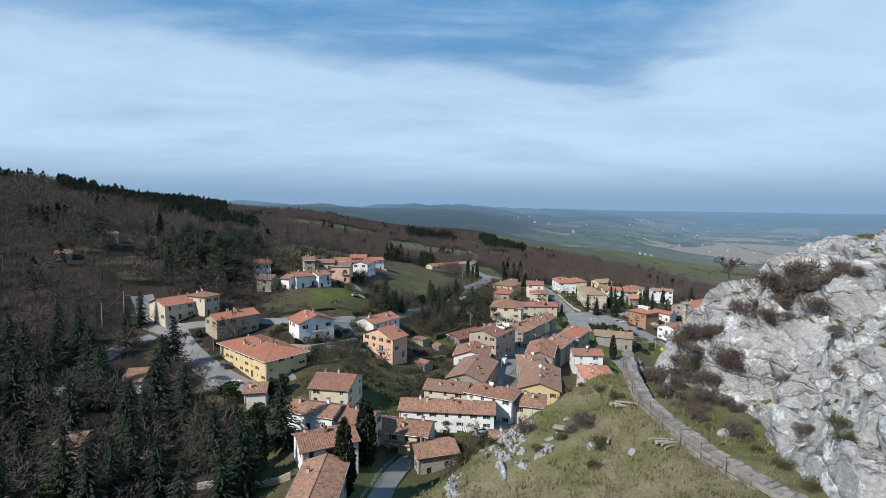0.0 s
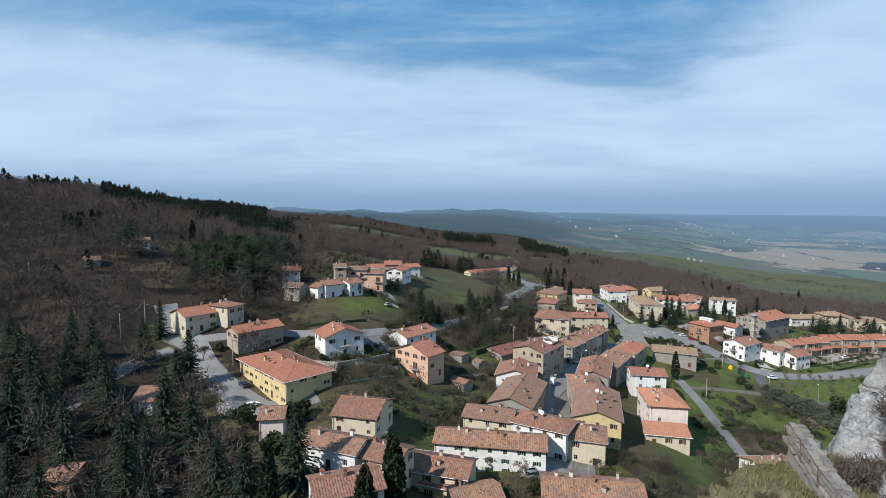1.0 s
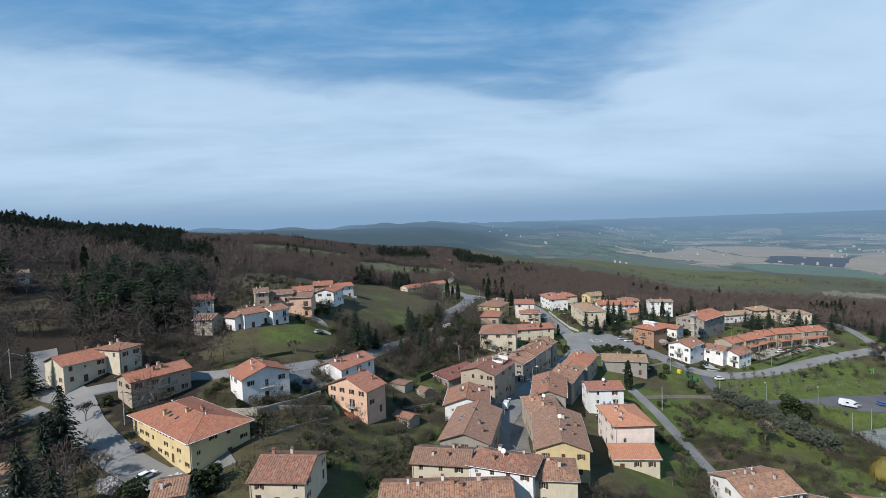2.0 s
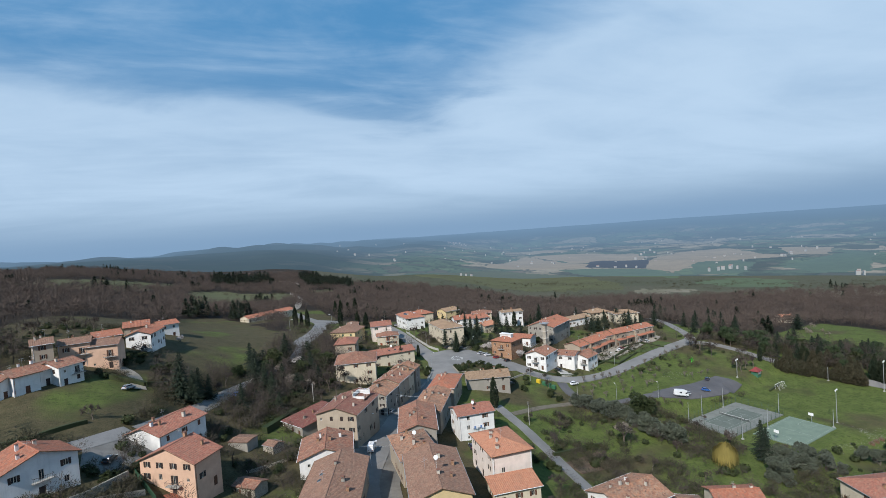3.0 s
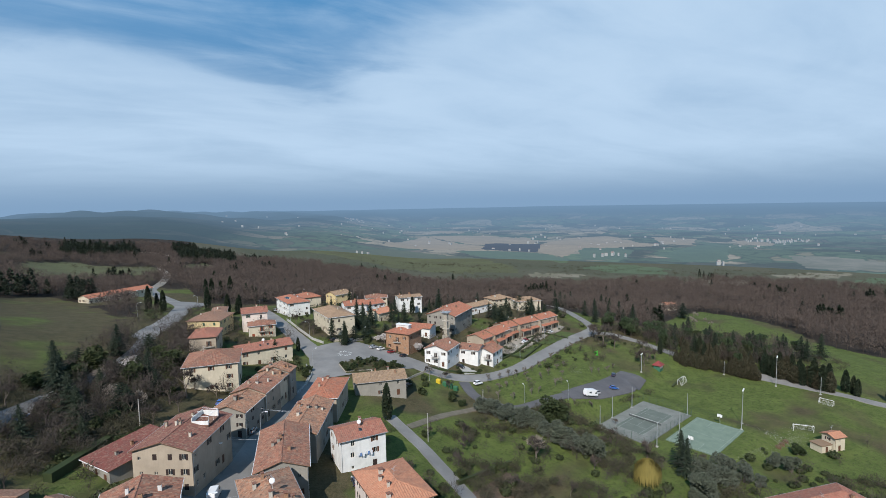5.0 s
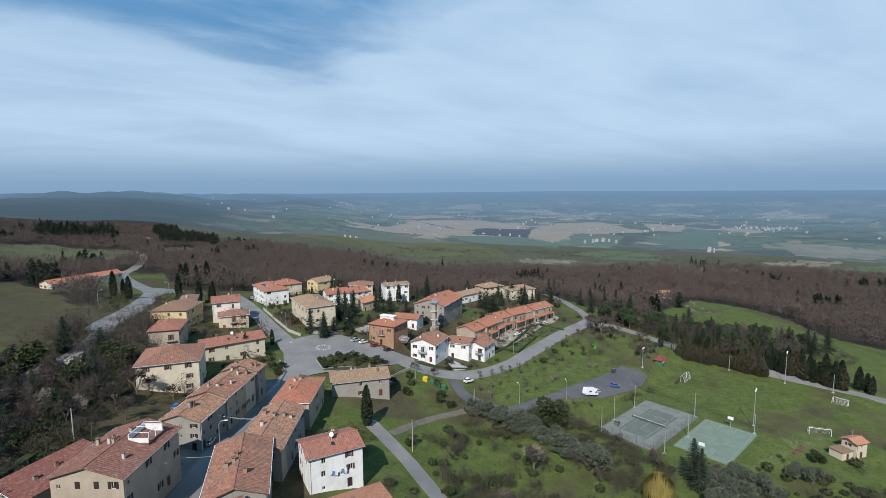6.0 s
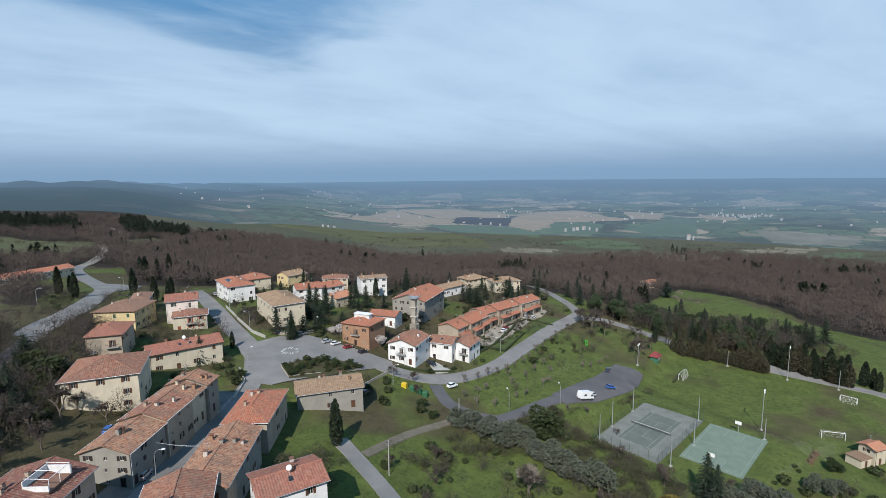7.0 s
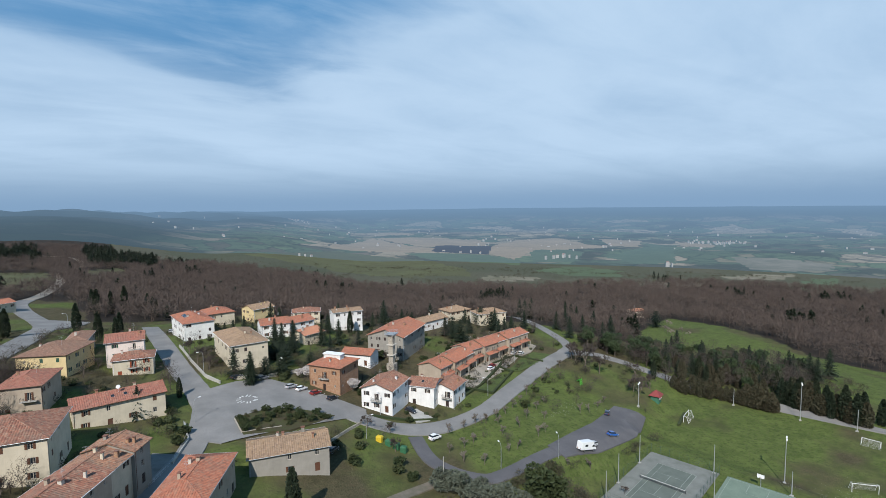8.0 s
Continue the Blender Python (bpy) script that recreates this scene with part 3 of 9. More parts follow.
def haze_glow(nt, bs):
    """Paints haze into a backdrop material: blue emission mixed over it, stronger with distance."""
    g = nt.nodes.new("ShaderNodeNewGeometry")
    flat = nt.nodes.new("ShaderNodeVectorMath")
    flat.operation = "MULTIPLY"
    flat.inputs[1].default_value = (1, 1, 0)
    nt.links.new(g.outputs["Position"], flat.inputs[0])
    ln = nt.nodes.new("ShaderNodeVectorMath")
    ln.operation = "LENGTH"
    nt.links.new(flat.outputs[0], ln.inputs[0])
    haze_emit = nt.nodes.new("ShaderNodeEmission")
    haze_emit.inputs[0].default_value = (0.165, 0.275, 0.415, 1)
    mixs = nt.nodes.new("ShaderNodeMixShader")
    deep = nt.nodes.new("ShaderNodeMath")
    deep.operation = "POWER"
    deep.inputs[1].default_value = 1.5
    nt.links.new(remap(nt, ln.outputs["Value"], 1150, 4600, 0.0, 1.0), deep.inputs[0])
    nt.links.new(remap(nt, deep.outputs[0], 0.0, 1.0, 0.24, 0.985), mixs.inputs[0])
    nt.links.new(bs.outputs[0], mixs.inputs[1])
    nt.links.new(haze_emit.outputs[0], mixs.inputs[2])
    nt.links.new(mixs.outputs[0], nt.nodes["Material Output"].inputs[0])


ground = build_ground()
backdrop = build_distance()


def far_buildings():
    """Farms, a hill town and a works in the valley: little gabled blocks, a few pixels each."""
    rnd = random.Random(19)
    spots = []
    for cx, cy, n, r in ((1310, 3440, 60, 55), (2400, 1110, 12, 40), (2345, 1160, 20, 45), (1300, 1150, 8, 35), (1305, 825, 3, 12), (1120, 1480, 4, 40), (560, 1420, 3, 25), (1650, 1500, 8, 90)):
        spots += [(rnd.gauss(cx, r), rnd.gauss(cy, r)) for _ in range(n)]
    while len(spots) < 230:
        az, d = rnd.uniform(8, 76), rnd.uniform(2000, 3700)
        spots.append((d * math.sin(radians(az)), d * math.cos(radians(az))))
    V, F = [], []
    for x, y in spots:
        a, l, w, h = rnd.uniform(0, 3.1), rnd.uniform(2.5, 5.5), rnd.uniform(1.8, 2.8), rnd.uniform(1.5, 3.5)
        c, q = math.cos(a), math.sin(a)
        z = z_at(x, y) + (3 if math.hypot(x, y) > 1400 else 0)
        i = len(V)
        for u, v, k in ((-l, -w, -8), (l, -w, -8), (l, w, -8), (-l, w, -8), (-l, -w, h), (l, -w, h), (l, w, h), (-l, w, h), (-l, 0, h + 1.1), (l, 0, h + 1.1)):
            V.append((x + u * c - v * q, y + u * q + v * c, z + k))
        F += [(i, i + 1, i + 5, i + 4), (i + 2, i + 3, i + 7, i + 6), (i + 1, i + 2, i + 6, i + 9, i + 5), (i + 3, i, i + 4, i + 8, i + 7), (i + 4, i + 5, i + 9, i + 8), (i + 6, i + 7, i + 8, i + 9)]
    me = bpy.data.meshes.new("far_buildings")
    me.from_pydata(V, [], F)
    for name, col in (("far_walls", (0.36, 0.34, 0.3, 1)), ("far_roofs", (0.26, 0.14, 0.1, 1))):
        m, nt, bs = nodes_of(name)
        bs.inputs["Base Color"].default_value = col
        bs.inputs["Roughness"].default_value = 0.9
        # same blue emission as the backdrop, painting haze onto walls and roofs
        haze_glow(nt, bs)
        me.materials.append(m)
    me.polygons.foreach_set("material_index", [1 if k % 6 > 3 else 0 for k in range(len(F))])
    return tagged(new("far_buildings", me), "tiny pale farms and a far town in the valley", "houses", kind="stuff")


far_buildings()


# ---- roads, squares and courts ----
ROAD_POINTS = []
ROAD_CELLS = {}


def ribbon(name, pts, width, mat, label, category="road", lift=0.3, kind="structure", step=2.0):
    """A strip that follows the land along a smooth line through pts."""
    P = [Vector(p) for p in pts]
    line = []
    for i in range(len(P) - 1):
        a, b, c, d = P[max(i - 1, 0)], P[i], P[i + 1], P[min(i + 2, len(P) - 1)]
        n = max(2, int((c - b).length / step))
        for k in range(n):
            t = k / n
            line.append(0.5 * ((2 * b) + (c - a) * t + (2 * a - 5 * b + 4 * c - d) * t * t + (3 * b - a - 3 * c + d) * t ** 3))
    line.append(P[-1])
    ROAD_POINTS.extend((p.x, p.y, width / 2) for p in line)
    bm = bmesh.new()
    rows, across = [], max(2, int(width / 2) + 1)
    for i, p in enumerate(line):
        t = (line[min(i + 1, len(line) - 1)] - line[max(i - 1, 0)]).normalized()
        nrm = Vector((-t.y, t.x))
        w = width * (1 + 0.05 * wavy(p.x, p.y, 5))
        row = []
        for k in range(across + 1):
            q = p + nrm * w * (k / across - 0.5)
            row.append(bm.verts.new((q.x, q.y, z_at(q.x, q.y) + lift)))
        q0, q1 = p - nrm * (w / 2 + 0.1), p + nrm * (w / 2 + 0.1)
        row.insert(0, bm.verts.new((q0.x, q0.y, z_at(q0.x, q0.y) - 0.6)))
        row.append(bm.verts.new((q1.x, q1.y, z_at(q1.x, q1.y) - 0.6)))
        rows.append(row)
    for r0, r1 in zip(rows, rows[1:]):
        for k in range(len(r0) - 1):
            bm.faces.new((r0[k], r0[k + 1], r1[k + 1], r1[k]))
    bmesh.ops.recalc_face_normals(bm, faces=bm.faces)
    me = bpy.data.meshes.new(name)
    bm.to_mesh(me)
    bm.free()
    me.materials.append(mat)
    return tagged(new(name, me), label, category, kind=kind)


def patch(name, corners, mat, label, category, lift=0.3, flat_z=None, step=2.5, kind="structure"):
    """A paved area with the given corners, laid on the land."""
    bm = bmesh.new()
    vs = [bm.verts.new((x, y, 0)) for x, y in corners]
    f = bm.faces.new(vs)
    bmesh.ops.triangulate(bm, faces=[f])
    for _ in range(8):
        long = [e for e in bm.edges if e.calc_length() > step * 1.6]
        if not long:
            break
        bmesh.ops.subdivide_edges(bm, edges=long, cuts=1)
        bmesh.ops.triangulate(bm, faces=[f for f in bm.faces if len(f.verts) > 3])
    for v in bm.verts:
        v.co.z = (flat_z if flat_z is not None else z_at(v.co.x, v.co.y)) + lift
    rim = [e for e in bm.edges if e.is_boundary]
    got = bmesh.ops.extrude_edge_only(bm, edges=rim)
    for v in got["geom"]:
        if isinstance(v, bmesh.types.BMVert):
            v.co.z -= 0.9
    bmesh.ops.recalc_face_normals(bm, faces=bm.faces)
    me = bpy.data.meshes.new(name)
    bm.to_mesh(me)
    bm.free()
    me.materials.append(mat)
    return tagged(new(name, me), label, category, kind=kind)


STREET = [(16.9, 131.6), (20.5, 151), (18.5, 166), (20.2, 184), (26.5, 202), (36, 223), (47, 243), (61, 262), (70, 275), (75.5, 287), (80, 302)]
LAWN = simple("short_lawn", (0.075, 0.1, 0.028), (0.052, 0.072, 0.022), 0.5, 0.95, 0.6, 0.05, fine=5)
DIRT = simple("trodden_earth_track", (0.17, 0.145, 0.115), (0.115, 0.105, 0.075), 0.4, 0.95, 0.4, 0.03, fine=3)
YARD = simple("patched_street_paving", (0.2, 0.19, 0.175), (0.13, 0.122, 0.112), 0.3, 0.92, 0.3, 0.02, fine=3)
ribbon("pavement", STREET[:9], 17.0, YARD, "patched paving and small yards along the village street", "pavement", 0.16)
ribbon("road", STREET, 6.4, ASPHALT, "narrow worn grey asphalt village street between houses")
ribbon("road", [(80, 300), (80.5, 316), (80, 346), (81.5, 396), (84, 440)], 7.5, ASPHALT, "grey asphalt road leading out of the square")
EAST = [(112, 290), (121.5, 275), (129.6, 267.7), (142.8, 264.9), (162, 267.4), (183, 276), (215, 288.7), (243, 297)]
ribbon("road", EAST, 7.0, ASPHALT, "curving pale asphalt road round the green")
ribbon("road", [(240, 297), (254, 290), (259.5, 277), (261, 262), (264.5, 245), (268, 230), (272, 211), (279, 184), (292, 150)], 6.0, ASPHALT, "pale asphalt lane below dark trees")
ribbon("road", [(240, 297), (252, 304), (266, 333), (285, 375), (310, 420)], 6.0, ASPHALT, "pale asphalt road running downhill beside a wood")
ribbon("road", [(17, 335), (20, 348), (26, 365), (33, 393), (39, 430), (41, 451), (38, 478), (31, 517), (27, 561), (30, 590)], 9, ASPHALT, "wide grey main road on the edge of the village")
ribbon("road", [(129.5, 263), (126.6, 249.6), (132.6, 237.5), (140.7, 235), (156, 236), (168, 236.5)], 4.6, LOTASPHALT, "narrow dark asphalt lane to the car park")
ribbon("road", [(84, 240), (85, 220), (84.8, 207), (84.3, 190), (84, 170), (86, 145)], 4.5, ASPHALT, "grey lane between gardens and houses")
ribbon("road", [(87, 232), (104, 238.5), (122, 241.5)], 2.6, DIRT, "pale gravel track across the grass")
ribbon("road", [(-128, 214), (-121, 205), (-111.5, 192), (-101, 187), (-88, 172), (-74, 159.5), (-58, 149)], 8, ASPHALT, "sunlit grey road in front of the villas")
ribbon("road", [(-101, 188), (-90, 191), (-73, 198), (-62.9, 197.5), (-48, 200), (-36, 213)], 5, ASPHALT, "grey lane behind the white house")
ribbon("road", [(-112, 132), (-112, 148), (-111.7, 170), (-105.8, 183)], 5, ASPHALT, "road half hidden in the wood")
ribbon("road", [(-34, 214), (-21, 237), (-15.7, 249.6), (-7.3, 266), (-1.3, 277), (11.8, 306), (19, 340), (21.5, 360)], 5.0, ASPHALT, "grey lane between the meadow and the gardens")
ribbon("road", [(-49, 260), (-43, 254), (-39, 242)], 4, GRAVEL, "pale gravel drive of the upper houses")
patch("pavement", [(37, 440), (44, 436), (57, 458), (60, 470), (50, 476), (38, 482)], ASPHALT, "wide grey road junction at the edge of the village", "junction", 0.34)
ribbon("road", [(30, 590), (36, 620), (45, 695), (50, 760), (50, 895), (75, 1030), (75, 1120), (55, 1160), (30, 1170)], 7, GRAVEL, "far pale country road over the ridge")
patch("pavement", [(73, 281), (78, 276), (82, 284), (89.5, 296), (95, 297.5), (110, 290), (122, 279), (124, 283), (119, 291.5), (104, 313), (93, 316), (79, 313)], ASPHALT, "open grey asphalt village square with parking", "square", 0.34)
patch("pavement", [(162, 239.5), (190, 244), (212, 250), (219, 241), (200, 233), (176, 231.3), (161.5, 232.5)], LOTASPHALT, "dark asphalt car park beside the green", "car park", 0.34)
patch("pavement", [(163, 289), (169, 287), (173, 284), (194, 292), (213, 301), (224, 303.5), (234, 309), (233, 312), (215, 310.5), (192, 303), (170, 294)], GRAVEL, "pale paved yard before the terraced houses", "yard", 0.34)
patch("lawn", [(171, 283.3), (192, 290), (194, 286.8), (175, 277.5)], LAWN, "small hedged front lawn before the terrace", "lawn", 0.3)
patch("lawn", [(196, 291), (213, 299.5), (225, 303), (231.5, 297.5), (213, 291.3), (201, 288.8)], LAWN, "clipped lawn beside the parking yard", "lawn", 0.3)
patch("pavement", [(137.5, 279.5), (141, 279), (142.5, 270), (135, 270.3)], CONCRETE, "short concrete drive before the white houses", "drive", 0.34)

# ---- houses ----
def part(name, bm, mat, parent, label="", m=None):
    """Links a bmesh as one mesh object under a thing or a part."""
    me = bpy.data.meshes.new(name)
    bm.to_mesh(me)
    bm.free()
    for q in mat if isinstance(mat, (list, tuple)) else (mat,):
        me.materials.append(q)
    return put(name, me, parent, label, m)


def put(name, me, parent=None, label="", m=None):
    ob = new(name, me)
    ob.parent = parent
    if m is not None:
        ob.matrix_basis = m
    return tagged(ob, label)


def thing(name, m, label, category, group=""):
    ob = new(name)
    ob.empty_display_size = 0.5
    ob.matrix_basis = m
    return tagged(ob, label, category, group)


def box(bm, x0, y0, z0, x1, y1, z1, mi=0, m=None):
    vs = [bm.verts.new(Vector((x, y, z)) if m is None else m @ Vector((x, y, z))) for z in (z0, z1) for y in (y0, y1) for x in (x0, x1)]
    for q in ((0, 2, 3, 1), (4, 5, 7, 6), (0, 1, 5, 4), (2, 6, 7, 3), (0, 4, 6, 2), (1, 3, 7, 5)):
        bm.faces.new([vs[i] for i in q]).material_index = mi


def tube(bm, a, b, r0, r1=None, sides=6, mi=0, caps=True):
    a, b = Vector(a), Vector(b)
    r1 = r0 if r1 is None else r1
    q = (b - a).to_track_quat("Z", "Y").to_matrix()
    rings = []
    for p, r in ((a, r0), (b, r1)):
        rings.append([bm.verts.new(p + q @ Vector((r * math.cos(k * 2 * math.pi / sides), r * math.sin(k * 2 * math.pi / sides), 0))) for k in range(sides)])
    for k in range(sides):
        bm.faces.new((rings[0][k], rings[0][(k + 1) % sides], rings[1][(k + 1) % sides], rings[1][k])).material_index = mi
    if caps:
        bm.faces.new(rings[1]).material_index = mi
        bm.faces.new(rings[0][::-1]).material_index = mi


def facade(bm, p, u, length, z0, z1, holes, deep=0.2):
    """A wall face from p along u, with real openings and their reveals."""
    inward = Vector((-u.y, u.x, 0))
    holes = [tuple(round(q, 3) for q in h) for h in holes]
    length, z0, z1 = round(length, 3), round(z0, 3), round(z1, 3)
    xs = sorted({0.0, length, *[h[0] for h in holes], *[h[1] for h in holes]})
    zs = sorted({z0, z1, *[h[2] for h in holes], *[h[3] for h in holes]})
    vs = {}

    def v(s, z, d=0.0):
        key = (round(s, 3), round(z, 3), d)
        if key not in vs:
            vs[key] = bm.verts.new(p + u * s + Vector((0, 0, z)) + inward * d)
        return vs[key]

    for s0, s1 in zip(xs, xs[1:]):
        for t0, t1 in zip(zs, zs[1:]):
            ms, mt = (s0 + s1) / 2, (t0 + t1) / 2
            if any(h[0] < ms < h[1] and h[2] < mt < h[3] for h in holes):
                continue
            bm.faces.new((v(s0, t0), v(s1, t0), v(s1, t1), v(s0, t1)))
    for a, b, c, d in holes:
        ring = ((a, c), (b, c), (b, d), (a, d))
        for (s0, t0), (s1, t1) in zip(ring, ring[1:] + ring[:1]):
            bm.faces.new((v(s0, t0), v(s0, t0, deep), v(s1, t1, deep), v(s1, t1)))


def tile_plane(bm, uvl, p0, p1, top0, top1, period, h=0.09):
    """A roof slope with rows of barrel tiles, from the eave p0 to p1 up to the ridge top0 to top1."""
    p0, p1, top0, top1 = Vector(p0), Vector(p1), Vector(top0), Vector(top1)
    L = (p1 - p0).length
    u = (p1 - p0) / L
    s0, s1 = (top0 - p0).dot(u), (top1 - p0).dot(u)
    up = (top0 - p0) - u * s0
    run = up.length
    nrm = u.cross(up).normalized()
    if nrm.z < 0:
        nrm = -nrm
    cols = max(2, int(L / period))
    prof = ((0.0, 0.0), (0.18, 0.75), (0.5, 1.0), (0.82, 0.75))
    stops = [((c + o) * L / cols, k) for c in range(cols) for o, k in prof] + [(L, 0.0)]

    def reach(s):
        if s < s0:
            return max(0.0, s / s0)
        if s > s1:
            return max(0.0, (L - s) / max(L - s1, 1e-6))
        return 1.0

    low, high, ends = [], [], []
    for s, k in stops:
        t = reach(s)
        low.append(bm.verts.new(p0 + u * s + nrm * h * k))
        high.append(bm.verts.new(p0 + u * s + up * t + nrm * h * k))
        ends.append((s, t * run))
    for i in range(len(stops) - 1):
        if ends[i][1] < 1e-4 and ends[i + 1][1] < 1e-4:
            continue
        f = bm.faces.new((low[i], low[i + 1], high[i + 1], high[i]))
        for lp, uv in zip(f.loops, ((ends[i][0], 0), (ends[i + 1][0], 0), ends[i + 1], ends[i])):
            lp[uvl].uv = uv


def ridge_cap(bm, uvl, a, b, r=0.17):
    before = len(bm.faces)
    tube(bm, a, b, r, r, 6)
    bm.faces.ensure_lookup_table()
    for f in bm.faces[before:]:
        for lp in f.loops:
            lp[uvl].uv = (lp.vert.co.x * 1.3, lp.vert.co.y * 1.3)


def roof_mesh(L, W, H, kind, pitch, over, period):
    slopes, ridges = [], []
    a, b = L / 2 + over, W / 2 + over
    drop = over * pitch
    z = H - drop
    slab = bmesh.new()

    def plane(p0, p1, t0, t1):
        bm = bmesh.new()
        tile_plane(bm, bm.loops.layers.uv.new("UVMap"), p0, p1, t0, t1, period)
        slopes.append(bm)
        pts = [Vector(p0), Vector(p1), Vector(t1)]
        if (Vector(t0) - Vector(t1)).length > 0.01:
            pts.append(Vector(t0))
        lo = [slab.verts.new(q - Vector((0, 0, 0.16))) for q in pts]
        hi = [slab.verts.new(q - Vector((0, 0, 0.01))) for q in pts]
        slab.faces.new(lo[::-1])
        slab.faces.new(hi)
        for i in range(len(pts)):
            k = (i + 1) % len(pts)
            slab.faces.new((lo[i], lo[k], hi[k], hi[i]))

    def cap(p, q, radius=0.17):
        bm = bmesh.new()
        ridge_cap(bm, bm.loops.layers.uv.new("UVMap"), p, q, radius)
        ridges.append(bm)

    if kind in ("BC", "hipBC"):
        m = Matrix.Rotation(radians(90), 4, "Z")
        a, b = b, a
    else:
        m = Matrix.Identity(4)
    top = z + b * pitch
    if kind in ("AB", "BC"):
        plane((-a, -b, z), (a, -b, z), (-a, 0, top), (a, 0, top))
        plane((a, b, z), (-a, b, z), (a, 0, top), (-a, 0, top))
        cap((-a, 0, top), (a, 0, top))
    elif kind in ("hip", "hipBC"):
        if a < b:
            a, b = b, a
            m = m @ Matrix.Rotation(radians(90), 4, "Z")
            top = z + b * pitch
        r = max(0.0, a - b)
        plane((-a, -b, z), (a, -b, z), (-r, 0, top), (r, 0, top))
        plane((a, b, z), (-a, b, z), (r, 0, top), (-r, 0, top))
        plane((a, -b, z), (a, b, z), (r, 0, top), (r, 0, top))
        plane((-a, b, z), (-a, -b, z), (-r, 0, top), (-r, 0, top))
        cap((-r - 0.1, 0, top), (r + 0.1, 0, top))
        for sx in (-1, 1):
            for sy in (-1, 1):
                cap((sx * r, 0, top), (sx * a, sy * b, z), 0.13)
    else:
        top = z + 2 * b * pitch
        plane((-a, -b, z), (a, -b, z), (-a, b, top), (a, b, top))
    for bm in slopes + ridges:
        bm.transform(m)
    slab.transform(m)
    slab_me = bpy.data.meshes.new("soffit")
    slab.to_mesh(slab_me)
    slab.free()
    return slopes, ridges, slab_me, top


WINDOWS = {}
FOOTPRINTS = []


def window_mesh(w, h):
    """Frame with a middle bar and two deeper panes, one connected piece."""
    key = ("w", w, h)
    if key not in WINDOWS:
        bm = bmesh.new()
        t = 0.08
        xs = (-w / 2, -w / 2 + t, -t / 2, t / 2, w / 2 - t, w / 2)
        zs = (0, t, h - t, h)
        g = [[bm.verts.new((x, 0.1, z)) for z in zs] for x in xs]
        for i in range(5):
            for j in range(3):
                q = (g[i][j], g[i + 1][j], g[i + 1][j + 1], g[i][j + 1])
                if j == 1 and i in (1, 3):
                    d = [bm.verts.new(v.co + Vector((0, 0.05, 0))) for v in q]
                    bm.faces.new(d).material_index = 1
                    for k in range(4):
                        bm.faces.new((q[k], q[(k + 1) % 4], d[(k + 1) % 4], d[k]))
                else:
                    bm.faces.new(q)
        me = bpy.data.meshes.new("window")
        bm.to_mesh(me)
        bm.free()
        for q in (TRIM, GLASS):
            me.materials.append(q)
        WINDOWS[key] = me
    return WINDOWS[key]


def shutter_mesh(w, h, tone):
    key = ("s", w, h, tone)
    if key not in WINDOWS:
        bm = bmesh.new()
        box(bm, 0, -0.045, 0, w, -0.005, h)
        for k in range(5):
            z = 0.1 + (h - 0.2) * k / 5
            box(bm, 0.05, -0.06, z, w - 0.05, -0.045, z + (h - 0.2) / 7)
        me = bpy.data.meshes.new("shutter")
        bm.to_mesh(me)
        bm.free()
        me.materials.append(SHUTTER[tone])
        WINDOWS[key] = me
    return WINDOWS[key]


def baluster_mesh():
    if "b" not in WINDOWS:
        bm = bmesh.new()
        box(bm, -0.02, -0.02, 0, 0.02, 0.02, 0.96)
        me = bpy.data.meshes.new("baluster")
        bm.to_mesh(me)
        bm.free()
        me.materials.append(DARKIRON)
        WINDOWS["b"] = me
    return WINDOWS["b"]


def door_mesh(w, h, tone):
    key = ("d", w, h, tone)
    if key not in WINDOWS:
        bm = bmesh.new()
        box(bm, -w / 2, 0.12, 0, w / 2, 0.17, h)
        for sx in (-1, 1):
            for k in range(2):
                x0 = sx * w * 0.25
                box(bm, x0 - w * 0.17, 0.1, 0.15 + k * h * 0.48, x0 + w * 0.17, 0.12, 0.1 + (k + 0.85) * h * 0.46)
        me = bpy.data.meshes.new("door")
        bm.to_mesh(me)
        bm.free()
        me.materials.append(SHUTTER[tone])
        WINDOWS[key] = me
    return WINDOWS[key]


def chimney_parts(parent, x, y, z, w=0.55, h=1.3, wall=None):
    bm = bmesh.new()
    box(bm, x - w / 2, y - w / 2, z - 1.2, x + w / 2, y + w / 2, z + h)
    for sx in (-1, 1):
        for sy in (-1, 1):
            box(bm, x + sx * w * 0.36 - 0.06, y + sy * w * 0.36 - 0.06, z + h, x + sx * w * 0.36 + 0.06, y + sy * w * 0.36 + 0.06, z + h + 0.22)
    c = part("chimney", bm, wall or TRIM, parent)
    bm = bmesh.new()
    box(bm, x - w * 0.7, y - w * 0.7, z + h + 0.22, x + w * 0.7, y + w * 0.7, z + h + 0.3)
    part("cap", bm, ROOF["terra"], c)


def roof_z(kind, x, y, a, b, H, pitch):
    if kind.startswith("hip"):
        return H + min(a - abs(x), b - abs(y)) * pitch
    if kind == "AB":
        return H + (b - abs(y)) * pitch
    if kind == "mono":
        return H + (b + y) * pitch
    return H + (a - abs(x)) * pitch


